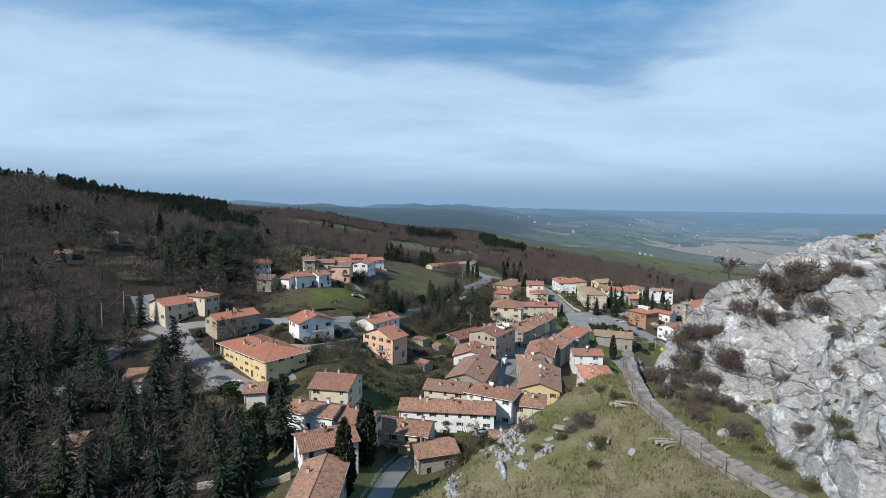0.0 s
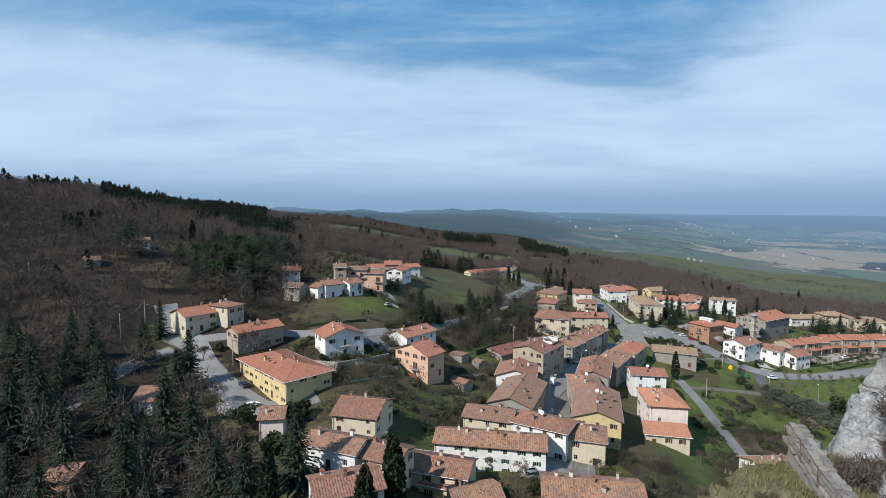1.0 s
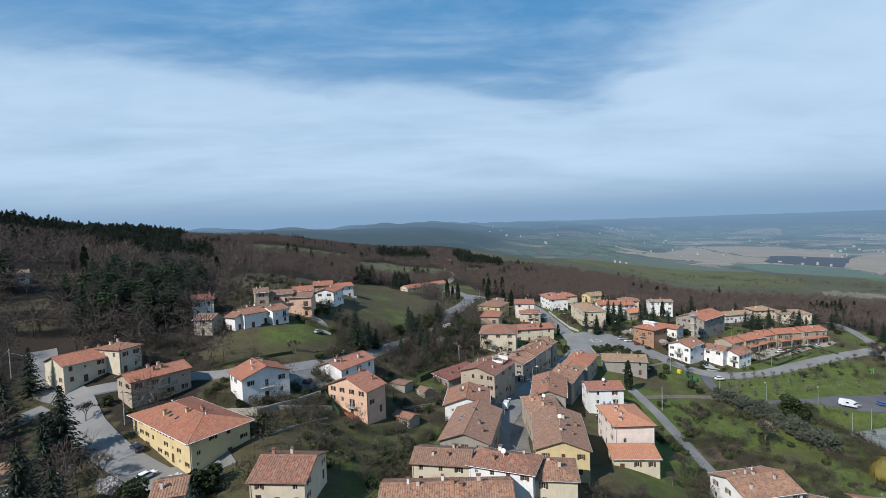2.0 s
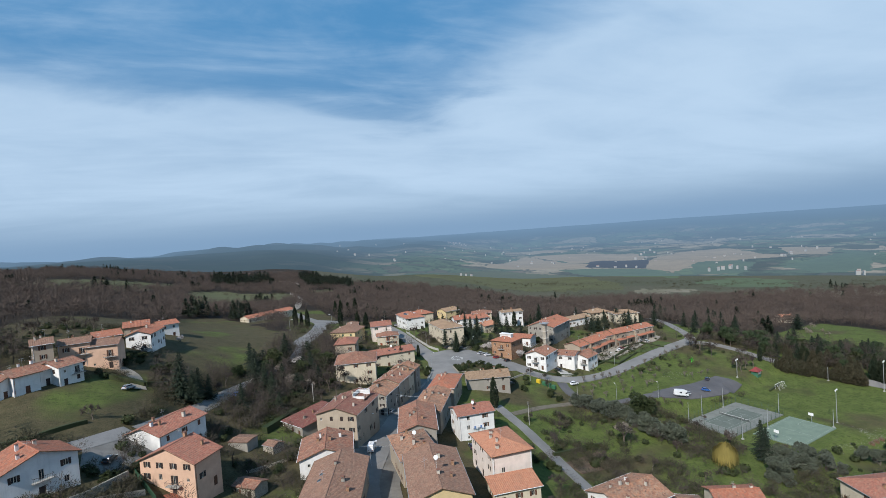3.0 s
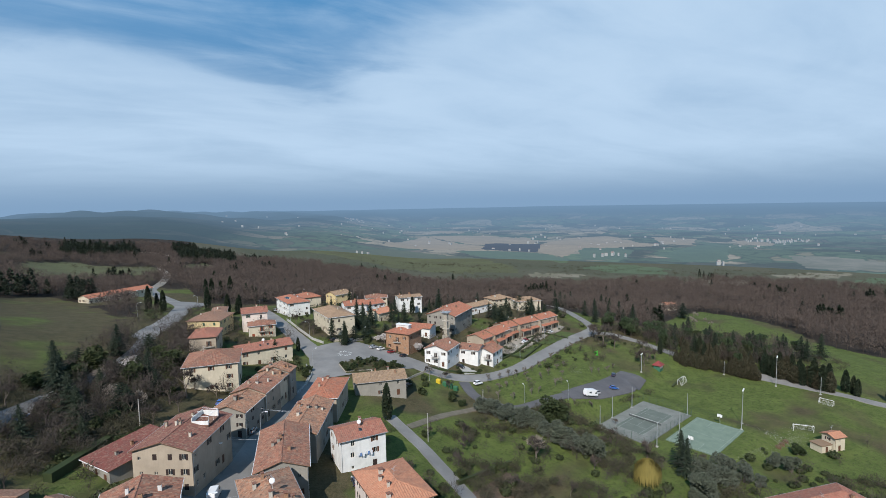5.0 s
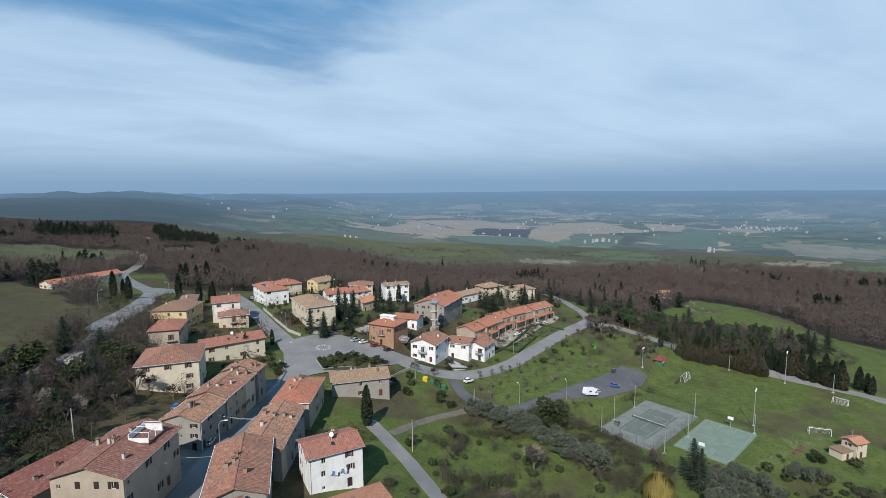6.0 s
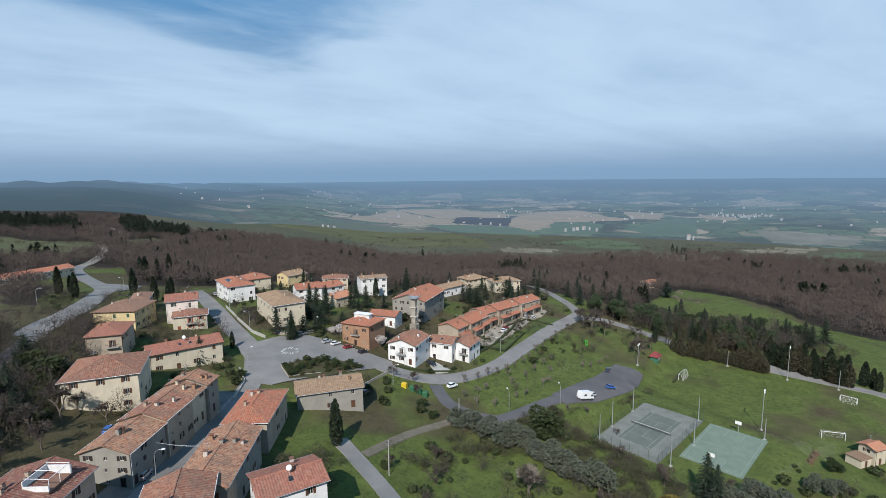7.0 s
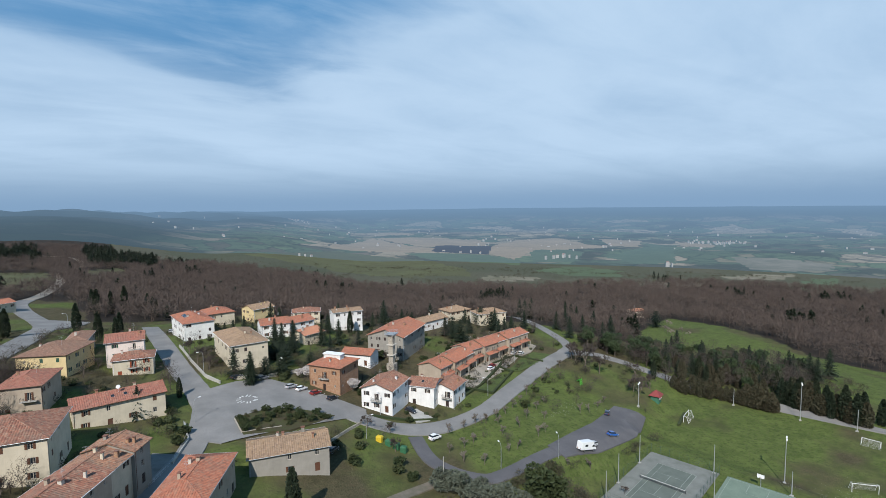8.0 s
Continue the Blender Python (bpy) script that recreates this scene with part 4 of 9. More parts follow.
def roof_details(home, rnd, kind, a, b, H, pitch, over, skylight, solar, quoin):
    """Gutters with down pipes, aerials, roof lights and panels."""
    z = H + 0.08 - over * pitch
    A, B = a + over, b + over
    lines = []
    if kind in ("AB", "mono") or kind.startswith("hip"):
        lines.append(((-A, -B - 0.07, z), (A, -B - 0.07, z), (-a + 0.3, -b - 0.06, H - 0.4)))
    if kind == "AB" or kind.startswith("hip"):
        lines.append(((A, B + 0.07, z), (-A, B + 0.07, z), (a - 0.3, b + 0.06, H - 0.4)))
    if kind == "BC" or kind.startswith("hip"):
        lines.append(((A + 0.07, -B, z), (A + 0.07, B, z), (a + 0.06, -b + 0.3, H - 0.4)))
        lines.append(((-A - 0.07, B, z), (-A - 0.07, -B, z), (-a - 0.06, b - 0.3, H - 0.4)))
    mat = rnd.choice((COPPER, COPPER, METAL, WHITEMETAL))
    for p, q, d in lines:
        bb = bmesh.new()
        tube(bb, p, q, 0.07, 0.07, 6)
        g = part("gutter", bb, mat, home)
        bb = bmesh.new()
        e = Vector(p).lerp(Vector(q), 0.3 / max(0.5, (Vector(q) - Vector(p)).length) + over / (2 * max(A, B)))
        tube(bb, e, d, 0.045, 0.045, 5)
        tube(bb, d, (d[0], d[1], -0.6), 0.045, 0.045, 5)
        part("down_pipe", bb, mat, g)
    if H > 4.5 and rnd.random() < 0.7:
        x, y = rnd.uniform(-0.5, 0.5) * a, rnd.uniform(-0.3, 0.3) * b
        zz = roof_z(kind, x, y, a, b, H, pitch)
        top = zz + rnd.uniform(2.0, 3.2)
        bb = bmesh.new()
        tube(bb, (x, y, zz - 0.2), (x, y, top), 0.028, 0.02, 5)
        for k in range(2):
            t = rnd.uniform(0, 3.14)
            zc = top - 0.15 - 0.55 * k
            c, s = math.cos(t), math.sin(t)
            tube(bb, (x - 0.7 * c, y - 0.7 * s, zc), (x + 0.7 * c, y + 0.7 * s, zc), 0.016, 0.016, 4)
            for j in range(5):
                f = -0.6 + j * 0.3
                tube(bb, (x + f * c - 0.32 * s, y + f * s + 0.32 * c, zc), (x + f * c + 0.32 * s, y + f * s - 0.32 * c, zc), 0.01, 0.01, 4)
        part("aerial", bb, METAL, home, "thin metal television aerial")
    flip = kind in ("BC", "hipBC")
    for k in range(skylight + solar):
        sgn = -1
        if flip:
            x, y, turn = sgn * a * 0.5, (k - (skylight + solar - 1) / 2) * (1.15 if solar else 3.0), (0, -math.atan(pitch), 0)
        else:
            x, y, turn = (k - (skylight + solar - 1) / 2) * (1.15 if solar else 3.0), sgn * b * 0.5, (math.atan(pitch), 0, 0)
        w, h = (0.52, 0.85) if solar else (0.4, 0.55)
        m = Matrix.Translation((x, y, roof_z(kind, x, y, a, b, H, pitch) + 0.12)) @ Matrix.Rotation(turn[0], 4, "X") @ Matrix.Rotation(turn[1], 4, "Y")
        bb = bmesh.new()
        box(bb, -w, -h, 0, w, h, 0.1)
        for f in bb.faces:
            if f.calc_center_median().z > 0.09:
                f.material_index = 1
        top = [f for f in bb.faces if f.material_index == 1]
        bmesh.ops.inset_region(bb, faces=top, thickness=0.07)
        for f in bb.faces:
            if f not in top:
                f.material_index = 0
        part("solar_panel" if solar else "skylight", bb, (METAL, GLASS), home, "dark glass panel in a metal frame", m)
    if quoin:
        for sx in (-1, 1):
            for sy in (-1, 1):
                bb = bmesh.new()
                for k in range(int(H / 0.45)):
                    w = 0.5 if k % 2 else 0.32
                    box(bb, sx * (a + 0.02) - (w if sx > 0 else 0), sy * (b + 0.02) - (0.82 - w if sy > 0 else 0), k * 0.45 + 0.02, sx * (a + 0.02) + (0 if sx > 0 else w), sy * (b + 0.02) + (0 if sy > 0 else 0.82 - w), k * 0.45 + 0.43)
                part("corner_stones", bb, WALL["white"], home, "white corner stones")


COPPER = simple("brown_copper_gutter", (0.16, 0.085, 0.05), (0.11, 0.06, 0.04), 3, 0.5, metal=0.3)


def house(x, y, z, yaw, L, W, H, kind="AB", wall="cream", roof="terra", rows=2, label="", shutter="brown", chim=2,
          pitch=0.34, over=0.55, gap=3.1, balcony=0, seed=0, sides="FRLB", dish=0, low=None, quoin=0, skylight=0, solar=0, name="house", period=0.5, door=True, group=""):
    """A house: L along its front, W deep, H to the eaves; the front looks along its own -y."""
    rnd = random.Random(seed or int(abs(x * 13 + y * 7)) + 1)
    home = thing(name, pose(x, y, z, 0, 0, yaw), label, "house", group)
    FOOTPRINTS.append((x, y, yaw, L / 2, W / 2))
    a, b = L / 2, W / 2
    foot = -5.0
    bm = bmesh.new()
    ht = H / max(rows, 1)
    wh = 1.35 if ht > 2.6 else 1.0
    faces = {"F": (Vector((-a, -b, 0)), Vector((1, 0, 0)), L, 0), "R": (Vector((a, -b, 0)), Vector((0, 1, 0)), W, 90),
             "B": (Vector((a, b, 0)), Vector((-1, 0, 0)), L, 180), "L": (Vector((-a, b, 0)), Vector((0, -1, 0)), W, -90)}
    tone = shutter
    for side, (p, u, length, turn) in faces.items():
        holes, marks = [], []
        n = int((length - 1.0) / gap)
        if side in sides and n > 0 and rows > 0:
            dcol = rnd.randrange(n)
            for r in range(rows):
                for c in range(n):
                    if side in "LRB" and rnd.random() < 0.35:
                        continue
                    s = length * (c + 0.5) / n + rnd.uniform(-0.2, 0.2)
                    base = r * ht + ht * 0.36
                    if r == 0 and c == dcol and door and side in "FR":
                        holes.append((s - 0.6, s + 0.6, 0.02, 2.2))
                        marks.append(("door", s, 0.02, 1.2, 2.18))
                        continue
                    if rnd.random() < 0.1:
                        continue
                    w, hh = (0.95, wh) if rnd.random() < 0.85 else (0.7, 0.8)
                    if base + hh > H - 0.15:
                        hh = max(0.5, H - 0.2 - base)
                    tall = balcony and side == "F" and r == balcony and c in (n // 2,)
                    if tall:
                        base, hh = r * ht + 0.08, 2.1
                    holes.append((s - w / 2, s + w / 2, base, base + hh))
                    marks.append(("tall" if tall else "window", s, base, w, hh))
        facade(bm, p, u, length, foot, H, holes)
        m0 = Matrix.Translation(p) @ Matrix.Rotation(radians(turn), 4, "Z")
        for what, s, base, w, hh in marks:
            m = m0 @ Matrix.Translation((s, 0, base))
            if what == "door":
                put("door", door_mesh(w, hh, rnd.choice(("brown", "dark", tone))), home, "", m)
                continue
            win = put("window", window_mesh(w, round(hh, 2)), home, "", m)
            if rnd.random() < 0.75 and hh > 0.9:
                sm = shutter_mesh(w / 2, round(hh, 2), tone)
                if rnd.random() < 0.25:
                    put("shutter", sm, win, "", Matrix.Translation((-w / 2, 0.04, 0)))
                    put("shutter", sm, win, "", Matrix.Translation((0, 0.04, 0)))
                else:
                    put("shutter", sm, win, "", Matrix.Translation((-w, -0.01, 0)))
                    put("shutter", sm, win, "", Matrix.Translation((w / 2, -0.01, 0)))
            if what == "tall":
                bb = bmesh.new()
                box(bb, -1.8, -1.15, -0.2, 1.8, -0.01, -0.06)
                bal = part("balcony", bb, CONCRETE, home, "", m)
                bb = bmesh.new()
                box(bb, -1.8, -1.15, 0.9, 1.8, -1.07, 0.95)
                part("hand_rail", bb, DARKIRON, bal)
                for sx in (-1.78, 1.74):
                    bb = bmesh.new()
                    box(bb, sx, -1.07, 0.9, sx + 0.05, -0.02, 0.95)
                    part("side_rail", bb, DARKIRON, bal)
                for k in range(13):
                    put("baluster", baluster_mesh(), bal, "", Matrix.Translation((-1.75 + k * 3.5 / 12, -1.11, -0.06)))
    # gable ends up to the roof
    if kind == "AB":
        t = b * pitch
        for sx, q in ((-a, ((-b, H), (0, H + t), (b, H))), (a, ((b, H), (0, H + t), (-b, H)))):
            bm.faces.new([bm.verts.new((sx, yy, zz - 0.02)) for yy, zz in q][::-1])
    elif kind == "BC":
        t = a * pitch
        for sy, q in ((-b, ((-a, H), (a, H), (0, H + t))), (b, ((a, H), (-a, H), (0, H + t)))):
            bm.faces.new([bm.verts.new((xx, sy, zz - 0.02)) for xx, zz in q])
    elif kind == "mono":
        t = 2 * b * pitch
        for sx in (-a, a):
            bm.faces.new([bm.verts.new((sx, yy, zz - 0.02)) for yy, zz in ((-b, H), (b, H), (b, H + t))])
        bm.faces.new([bm.verts.new(q) for q in ((-a, b, H), (a, b, H), (a, b, H + t), (-a, b, H + t))])
    bmesh.ops.recalc_face_normals(bm, faces=bm.faces)
    part("wall", bm, WALL[wall], home)
    if kind == "flat":
        bb = bmesh.new()
        box(bb, -a - 0.2, -b - 0.2, H - 0.02, a + 0.2, b + 0.2, H + 0.25)
        part("roof", bb, ROOF[roof], home)
        return home
    slopes, ridges, slab, top = roof_mesh(L, W, H + 0.08, kind, pitch, over, period)
    rf = part("roof", slopes[0], ROOF[roof], home)
    for q in slopes[1:]:
        part("roof_slope", q, ROOF[roof], rf)
    for q in ridges:
        part("ridge_tiles", q, ROOF[roof], rf)
    slab.materials.append(WOOD)
    put("soffit", slab, rf)
    for k in range(chim):
        cx, cy = rnd.uniform(-a * 0.75, a * 0.75), rnd.uniform(-b * 0.6, b * 0.6)
        if kind in ("AB", "hip"):
            zz = H + (b - abs(cy)) * pitch
        elif kind == "mono":
            zz = H + (b + cy) * pitch
        else:
            zz = H + (a - abs(cx)) * pitch
        if kind.startswith("hip"):
            zz = H + min(a - abs(cx), b - abs(cy)) * pitch
        chimney_parts(home, cx, cy, zz, rnd.uniform(0.45, 0.75), rnd.uniform(0.7, 1.3), rnd.choice((TRIM, WALL["brick"], WALL[wall])))
    roof_details(home, rnd, kind, a, b, H, pitch, over, skylight, solar, quoin)
    if dish:
        bb = bmesh.new()
        tube(bb, (0, -b * 0.3, H + b * 0.5 * pitch), (0, -b * 0.3, H + b * pitch + 1.1), 0.03, 0.03, 5)
        bmesh.ops.create_cone(bb, cap_ends=True, segments=14, radius1=0.55, radius2=0.4, depth=0.1,
                              matrix=Matrix.Translation((0, -b * 0.3 - 0.1, H + b * pitch + 1.2)) @ Matrix.Rotation(radians(60), 4, "X"))
        part("satellite_dish", bb, WHITEMETAL, home, "white satellite dish on a short mast")
    return home



# houses: place, ground, turn, length, depth, height to the eaves
house(-105, 198.7, 28.4, 55.8, 15.5, 11.7, 6.2, 'AB', 'cream', 'orange', 2, 'long pale yellow villa with an orange tiled roof', chim=3, sides='FL')
house(-95.7, 201.6, 29.3, 67.2, 7.4, 9, 7.5, 'hip', 'cream', 'terra', 2, 'taller cream block of the villa with a hipped roof', chim=2)
house(-78.9, 188.4, 24.7, 49.8, 16.2, 9, 7, 'AB', 'beige', 'orange', 2, 'beige plastered house with an orange roof beside the road', chim=4, balcony=1)
house(-59.7, 165.7, 19.3, -40.8, 29.3, 14.5, 7, 'hip', 'yellow', 'orange', 3, 'large ochre and white inn with a hipped orange roof', chim=5, shutter='dark', pitch=0.3, over=0.9, skylight=2)
house(-48.7, 186.7, 24.1, 35.8, 13.3, 11, 7, 'BC', 'white', 'orange', 2, 'white villa with a wide front gable and orange roof', shutter='dark', balcony=1, chim=3, pitch=0.36)
house(-27.2, 211.9, 18.5, 53.5, 15.9, 10.8, 7, 'AB', 'white', 'rose', 2, 'white house with a rose-brown gabled roof', chim=4, gap=4)
house(-21.4, 189.6, 16.8, -35.7, 15, 8.3, 8, 'BC', 'peach', 'rose', 3, 'peach coloured house with rose-brown gabled roof and balcony', balcony=1, chim=2, shutter='dark', pitch=0.4)
house(-30.2, 143.5, 17.9, -8.9, 11.2, 12.8, 5, 'AB', 'cream', 'terra', 2, 'cream house with a porch and terracotta roof', chim=2)
house(-31.5, 125.1, 17.9, -16.7, 13, 8, 4.5, 'AB', 'white', 'old', 1, 'low white row house with weathered tiles', chim=3, shutter='dark')
house(-20.7, 123.3, 15.4, -18.2, 9.6, 8, 6, 'AB', 'cream', 'terra', 2, 'cream row house with terracotta tiles', chim=2)
house(-9.4, 128.2, 10.6, -12, 14.4, 9, 6, 'AB', 'cream', 'terra', 2, 'cream house with a red-brown tiled roof', chim=3, skylight=1)
house(-9, 124.8, 10.4, -15.3, 8.3, 3.7, 3.8, 'mono', 'yellow', 'orange', 1, 'small yellow annex with an orange lean-to roof', chim=1, pitch=0.25)
house(-25.3, 108.2, 16.9, 27.2, 12.1, 9, 6, 'AB', 'white', 'terra', 2, 'white house with a broad terracotta roof', chim=3)
house(-21.8, 86.7, 18.5, 1.2, 7.8, 16, 6, 'BC', 'stone', 'old', 2, 'stone house with an old weathered tile roof', chim=1)
house(2.1, 141.1, 9.9, -5.1, 26.5, 9, 7, 'AB', 'white', 'old', 3, 'long white house with weathered tiles and green shutters', chim=6, shutter='green', gap=3.6)
house(2.4, 155.6, 9.4, -14.4, 13.1, 9, 8, 'AB', 'cream', 'brown', 3, 'cream house with dark brown tiles', chim=4, shutter='dark')
house(16.1, 150.3, 9.9, -25.4, 14.5, 9, 8, 'hip', 'white', 'terra', 3, 'white corner house with an orange-brown hipped roof', chim=3, dish=1)
house(11.6, 176.3, 9.5, -17.4, 12.8, 23.2, 6.5, 'BC', 'grey', 'brown', 2, 'grey street house with a broad brown tiled roof', chim=4, skylight=2)
house(12.6, 197.4, 9.7, -9.7, 13.2, 14.3, 6.5, 'BC', 'white', 'terra', 2, 'street house with an orange tiled roof and pergola', chim=4)
house(22.7, 220.1, 9.1, -33.5, 13, 18.4, 10, 'BC', 'beige', 'maroon', 3, 'tall grey house with a roof terrace cut into its roof', chim=6, gap=2.6, shutter='dark', pitch=0.3)
house(34.2, 170.2, 7.9, -12.1, 12.9, 23.4, 7.5, 'BC', 'yellow', 'brown', 2, 'yellow street house with brown tiles and white dish', chim=4, dish=1)
house(26.8, 149.1, 9.3, -12, 9.5, 10, 6.5, 'hip', 'cream', 'old', 2, 'small cream house with a hipped old tile roof', chim=2)
house(35, 191.1, 6.7, -3.3, 9.9, 17.5, 7.5, 'hipBC', 'beige', 'old', 2, 'beige street house with an old hipped roof', chim=5, dish=1)
house(42.8, 211.8, 5.3, -16.5, 11, 21.4, 8, 'BC', 'grey', 'terra', 2, 'grey plastered street house with terracotta tiles', chim=4)
house(53.8, 229.6, 3.8, -30.9, 10, 21.8, 8, 'BC', 'grey', 'old', 2, 'narrow row house with patched tiles', chim=5)
house(66.7, 250, 3.2, -32.1, 10, 18.3, 8, 'hipBC', 'beige', 'orange', 2, 'house at the square with an orange hipped roof', chim=3)
house(62.7, 214.4, 2.5, -4.2, 12.1, 9.5, 9, 'AB', 'white', 'rose', 3, 'white three-storey house with a rose-brown roof', chim=2, dish=1, gap=4.2, pitch=0.3, skylight=1)
house(57.8, 183.6, 4, -93.6, 16.1, 11, 9, 'hip', 'pink', 'salmon', 3, 'pale pink house with a salmon hipped roof and white corners', chim=4, gap=4.2, shutter='dark', pitch=0.3, quoin=1)
house(55, 171.2, 3.6, -7.4, 12, 6, 3.5, 'mono', 'cream', 'salmon', 1, 'low annex with a salmon lean-to roof', chim=0, pitch=0.2)
house(89.9, 260.4, 1.4, -16.7, 18.4, 10.5, 6, 'AB', 'grey', 'tan', 2, 'grey stone farmhouse with pale tan tiles', chim=4, gap=4.4)
house(58.5, 305.2, 7.1, 2.7, 21.5, 10, 6.5, 'AB', 'cream', 'rose', 2, 'long cream house with a rose tiled roof', chim=3, dish=1, gap=4.4, skylight=2)
house(37.2, 282.6, 8.7, -13.5, 16.8, 17.5, 9.5, 'hip', 'cream', 'terra', 3, 'plain cream house with a wide hipped terracotta roof', chim=0, gap=5)
house(45.5, 352.6, 11.3, -30, 14.7, 16.5, 7.5, 'hip', 'yellow', 'brown', 2, 'pale yellow house with a brown hipped roof', chim=1, shutter='green', gap=3.8)
house(39.3, 319.4, 10.9, -17.1, 9.9, 14.8, 8, 'hip', 'beige', 'rose', 2, 'beige house with a red-brown hipped roof and balcony', chim=1, balcony=1)
house(65.5, 354.3, 8.8, -8.6, 11.5, 11, 10, 'AB', 'pink', 'rose', 3, 'pale pink house with a rose tiled roof', chim=2, shutter='green', balcony=2, gap=3.6)
house(66.7, 343.9, 8.4, -11.1, 12, 9, 6, 'hip', 'cream', 'terra', 2, 'cream house with arches and a long balcony', chim=1, shutter='red', balcony=1)
house(52.6, 376, 10.1, -12, 6.7, 16, 7, 'hip', 'grey', 'brown', 2, 'grey house with a low brown roof', chim=1)
house(95, 392.1, 7, -88.2, 24.2, 12.3, 8.5, 'hip', 'white', 'orange', 3, 'white house with an orange hipped roof and solar panels', chim=3, shutter='dark', solar=6)
house(112.9, 421.9, 3.9, -87.3, 15.2, 12.4, 7.5, 'hip', 'cream', 'orange', 2, 'villa with stepped orange hipped roofs', chim=2)
house(132.7, 418.1, 3.9, -73.6, 11, 12.5, 7.5, 'BC', 'yellow', 'tan', 2, 'bright yellow villa with a tan gabled roof', chim=2)
house(101.3, 339.8, 7.8, -91.4, 25.7, 13, 8.5, 'hip', 'cream', 'tan', 2, 'large cream school house with a tan hipped roof', chim=2, gap=2.6, shutter='dark')
house(124.6, 370.2, 6.9, -8.2, 12.3, 11, 6, 'AB', 'white', 'orange', 2, 'white semi-detached house with an orange roof', chim=2)
house(137.3, 374.9, 5.2, 8.1, 12.6, 11, 6, 'AB', 'white', 'orange', 2, 'white semi-detached house with an orange roof and veranda', chim=2)
house(155.8, 407.7, 2.1, -22.5, 14.3, 10, 6, 'hip', 'cream', 'terra', 2, 'cream house with a terracotta hipped roof', chim=1)
house(134.4, 355.3, 4.7, 17.6, 10.6, 10, 5, 'AB', 'cream', 'salmon', 1, 'low cream house with a salmon tiled roof', chim=2)
house(166.3, 380.6, 1.2, -12.4, 14.8, 10, 10, 'AB', 'white', 'tan', 3, 'white block of flats with a flat-pitched tan roof', chim=4, shutter='dark', pitch=0.18, balcony=1)
house(122.8, 303.5, 2.4, -59.5, 12.4, 11.7, 8.5, 'hip', 'brick', 'orange', 2, 'brick house with an orange roof and white dormer band', chim=2, balcony=1)
house(144.1, 324.2, 1.3, -53.7, 12.8, 8, 4.5, 'AB', 'white', 'orange', 1, 'low white outbuilding with an orange roof', chim=0)
house(169.7, 335.8, -0.6, -55.9, 16.7, 26.5, 9.5, 'BC', 'grey', 'orange', 3, 'long grey stone building with an orange roof', chim=4, gap=2.8, shutter='dark')
house(209.1, 365.5, -2.1, 9.6, 19.7, 10, 5, 'AB', 'white', 'tan', 1, 'white house with a broad tan roof', chim=1)
house(235.9, 376, -3, -0.5, 15.1, 12, 6, 'hip', 'cream', 'tan', 2, 'cream villa with a tan hipped roof and dormers', chim=3)
house(242.4, 353.5, -2.7, -14.2, 17.1, 11, 7, 'hip', 'cream', 'tan', 2, 'cream house with a dull tan hipped roof', chim=1)
house(132.7, 285.2, -1.4, -56.1, 11, 13.4, 7.5, 'BC', 'white', 'terra', 2, 'white semi-detached house with dark shutters and a stair', chim=2, shutter='dark', balcony=1)
house(148.2, 283.8, -3.8, -55.8, 9.6, 9, 7, 'AB', 'white', 'terra', 2, 'white middle house with a skylight and small windows', chim=1, shutter='dark', skylight=1)
house(156.1, 280.9, -4.8, -62.9, 9, 10.6, 6.5, 'BC', 'white', 'terra', 2, 'white end house with brown roof and balcony', chim=2, shutter='dark', balcony=1)
house(221.5, 166.6, -18.3, -16.2, 4.8, 4.6, 5.2, 'AB', 'cream', 'salmon', 2, 'small two-storey cream stone hut with a salmon roof', chim=0, shutter='dark', gap=2.0)
house(216.6, 168.4, -18.3, -16.2, 4.6, 4.2, 2.6, 'flat', 'cream', 'tan', 1, 'low flat annex of the stone hut', chim=0, gap=2.2)
house(84.1, 163.6, -5.4, -83.7, 13.2, 15.9, 6.5, 'BC', 'white', 'old', 2, 'white house with several patched tile roofs and chimneys', chim=7)
house(97.1, 158.8, -9, -35.3, 8.5, 9, 6, 'AB', 'white', 'old', 2, 'white house with weathered pale tiles', chim=2)
house(114.4, 158.2, -10.6, -24.4, 12.1, 9, 6, 'AB', 'cream', 'orange', 2, 'cream house with an orange roof', chim=2)
house(163.7, 147.4, -15.2, -106.4, 10.7, 24.2, 6.5, 'hip', 'cream', 'rose', 2, 'cream house with a wide rose roof', chim=2)
house(-67.3, 254.4, 37, 20, 5.3, 8, 8.5, 'AB', 'beige', 'brown', 3, 'narrow beige house with a brown roof', chim=2)
house(-60.1, 260.6, 36.1, 8.8, 8.7, 8, 7.5, 'AB', 'peach', 'brown', 2, 'cream row house with brown roof and balcony', chim=2, balcony=1)
house(-51.8, 261.4, 33.9, -1, 9.3, 9, 8, 'AB', 'peach', 'brown', 2, 'cream end house with a brown roof', chim=2, balcony=1)
house(-54.5, 274.6, 34.9, 21.6, 8.4, 9, 8, 'AB', 'beige', 'orange', 2, 'beige house with an orange red roof', chim=1)
house(-50.9, 307.1, 34.1, 8.9, 9.2, 10, 7, 'AB', 'beige', 'orange', 2, 'house with an orange red roof behind', chim=1)
house(-45.8, 295.7, 33.1, -7.6, 9, 17.2, 6.5, 'BC', 'white', 'orange', 2, 'white house with an orange gabled roof', chim=2, shutter='dark')
house(-45.2, 340.5, 29.5, 26.5, 9, 9, 6.5, 'AB', 'white', 'orange', 2, 'white house with orange hipped roof', chim=1)
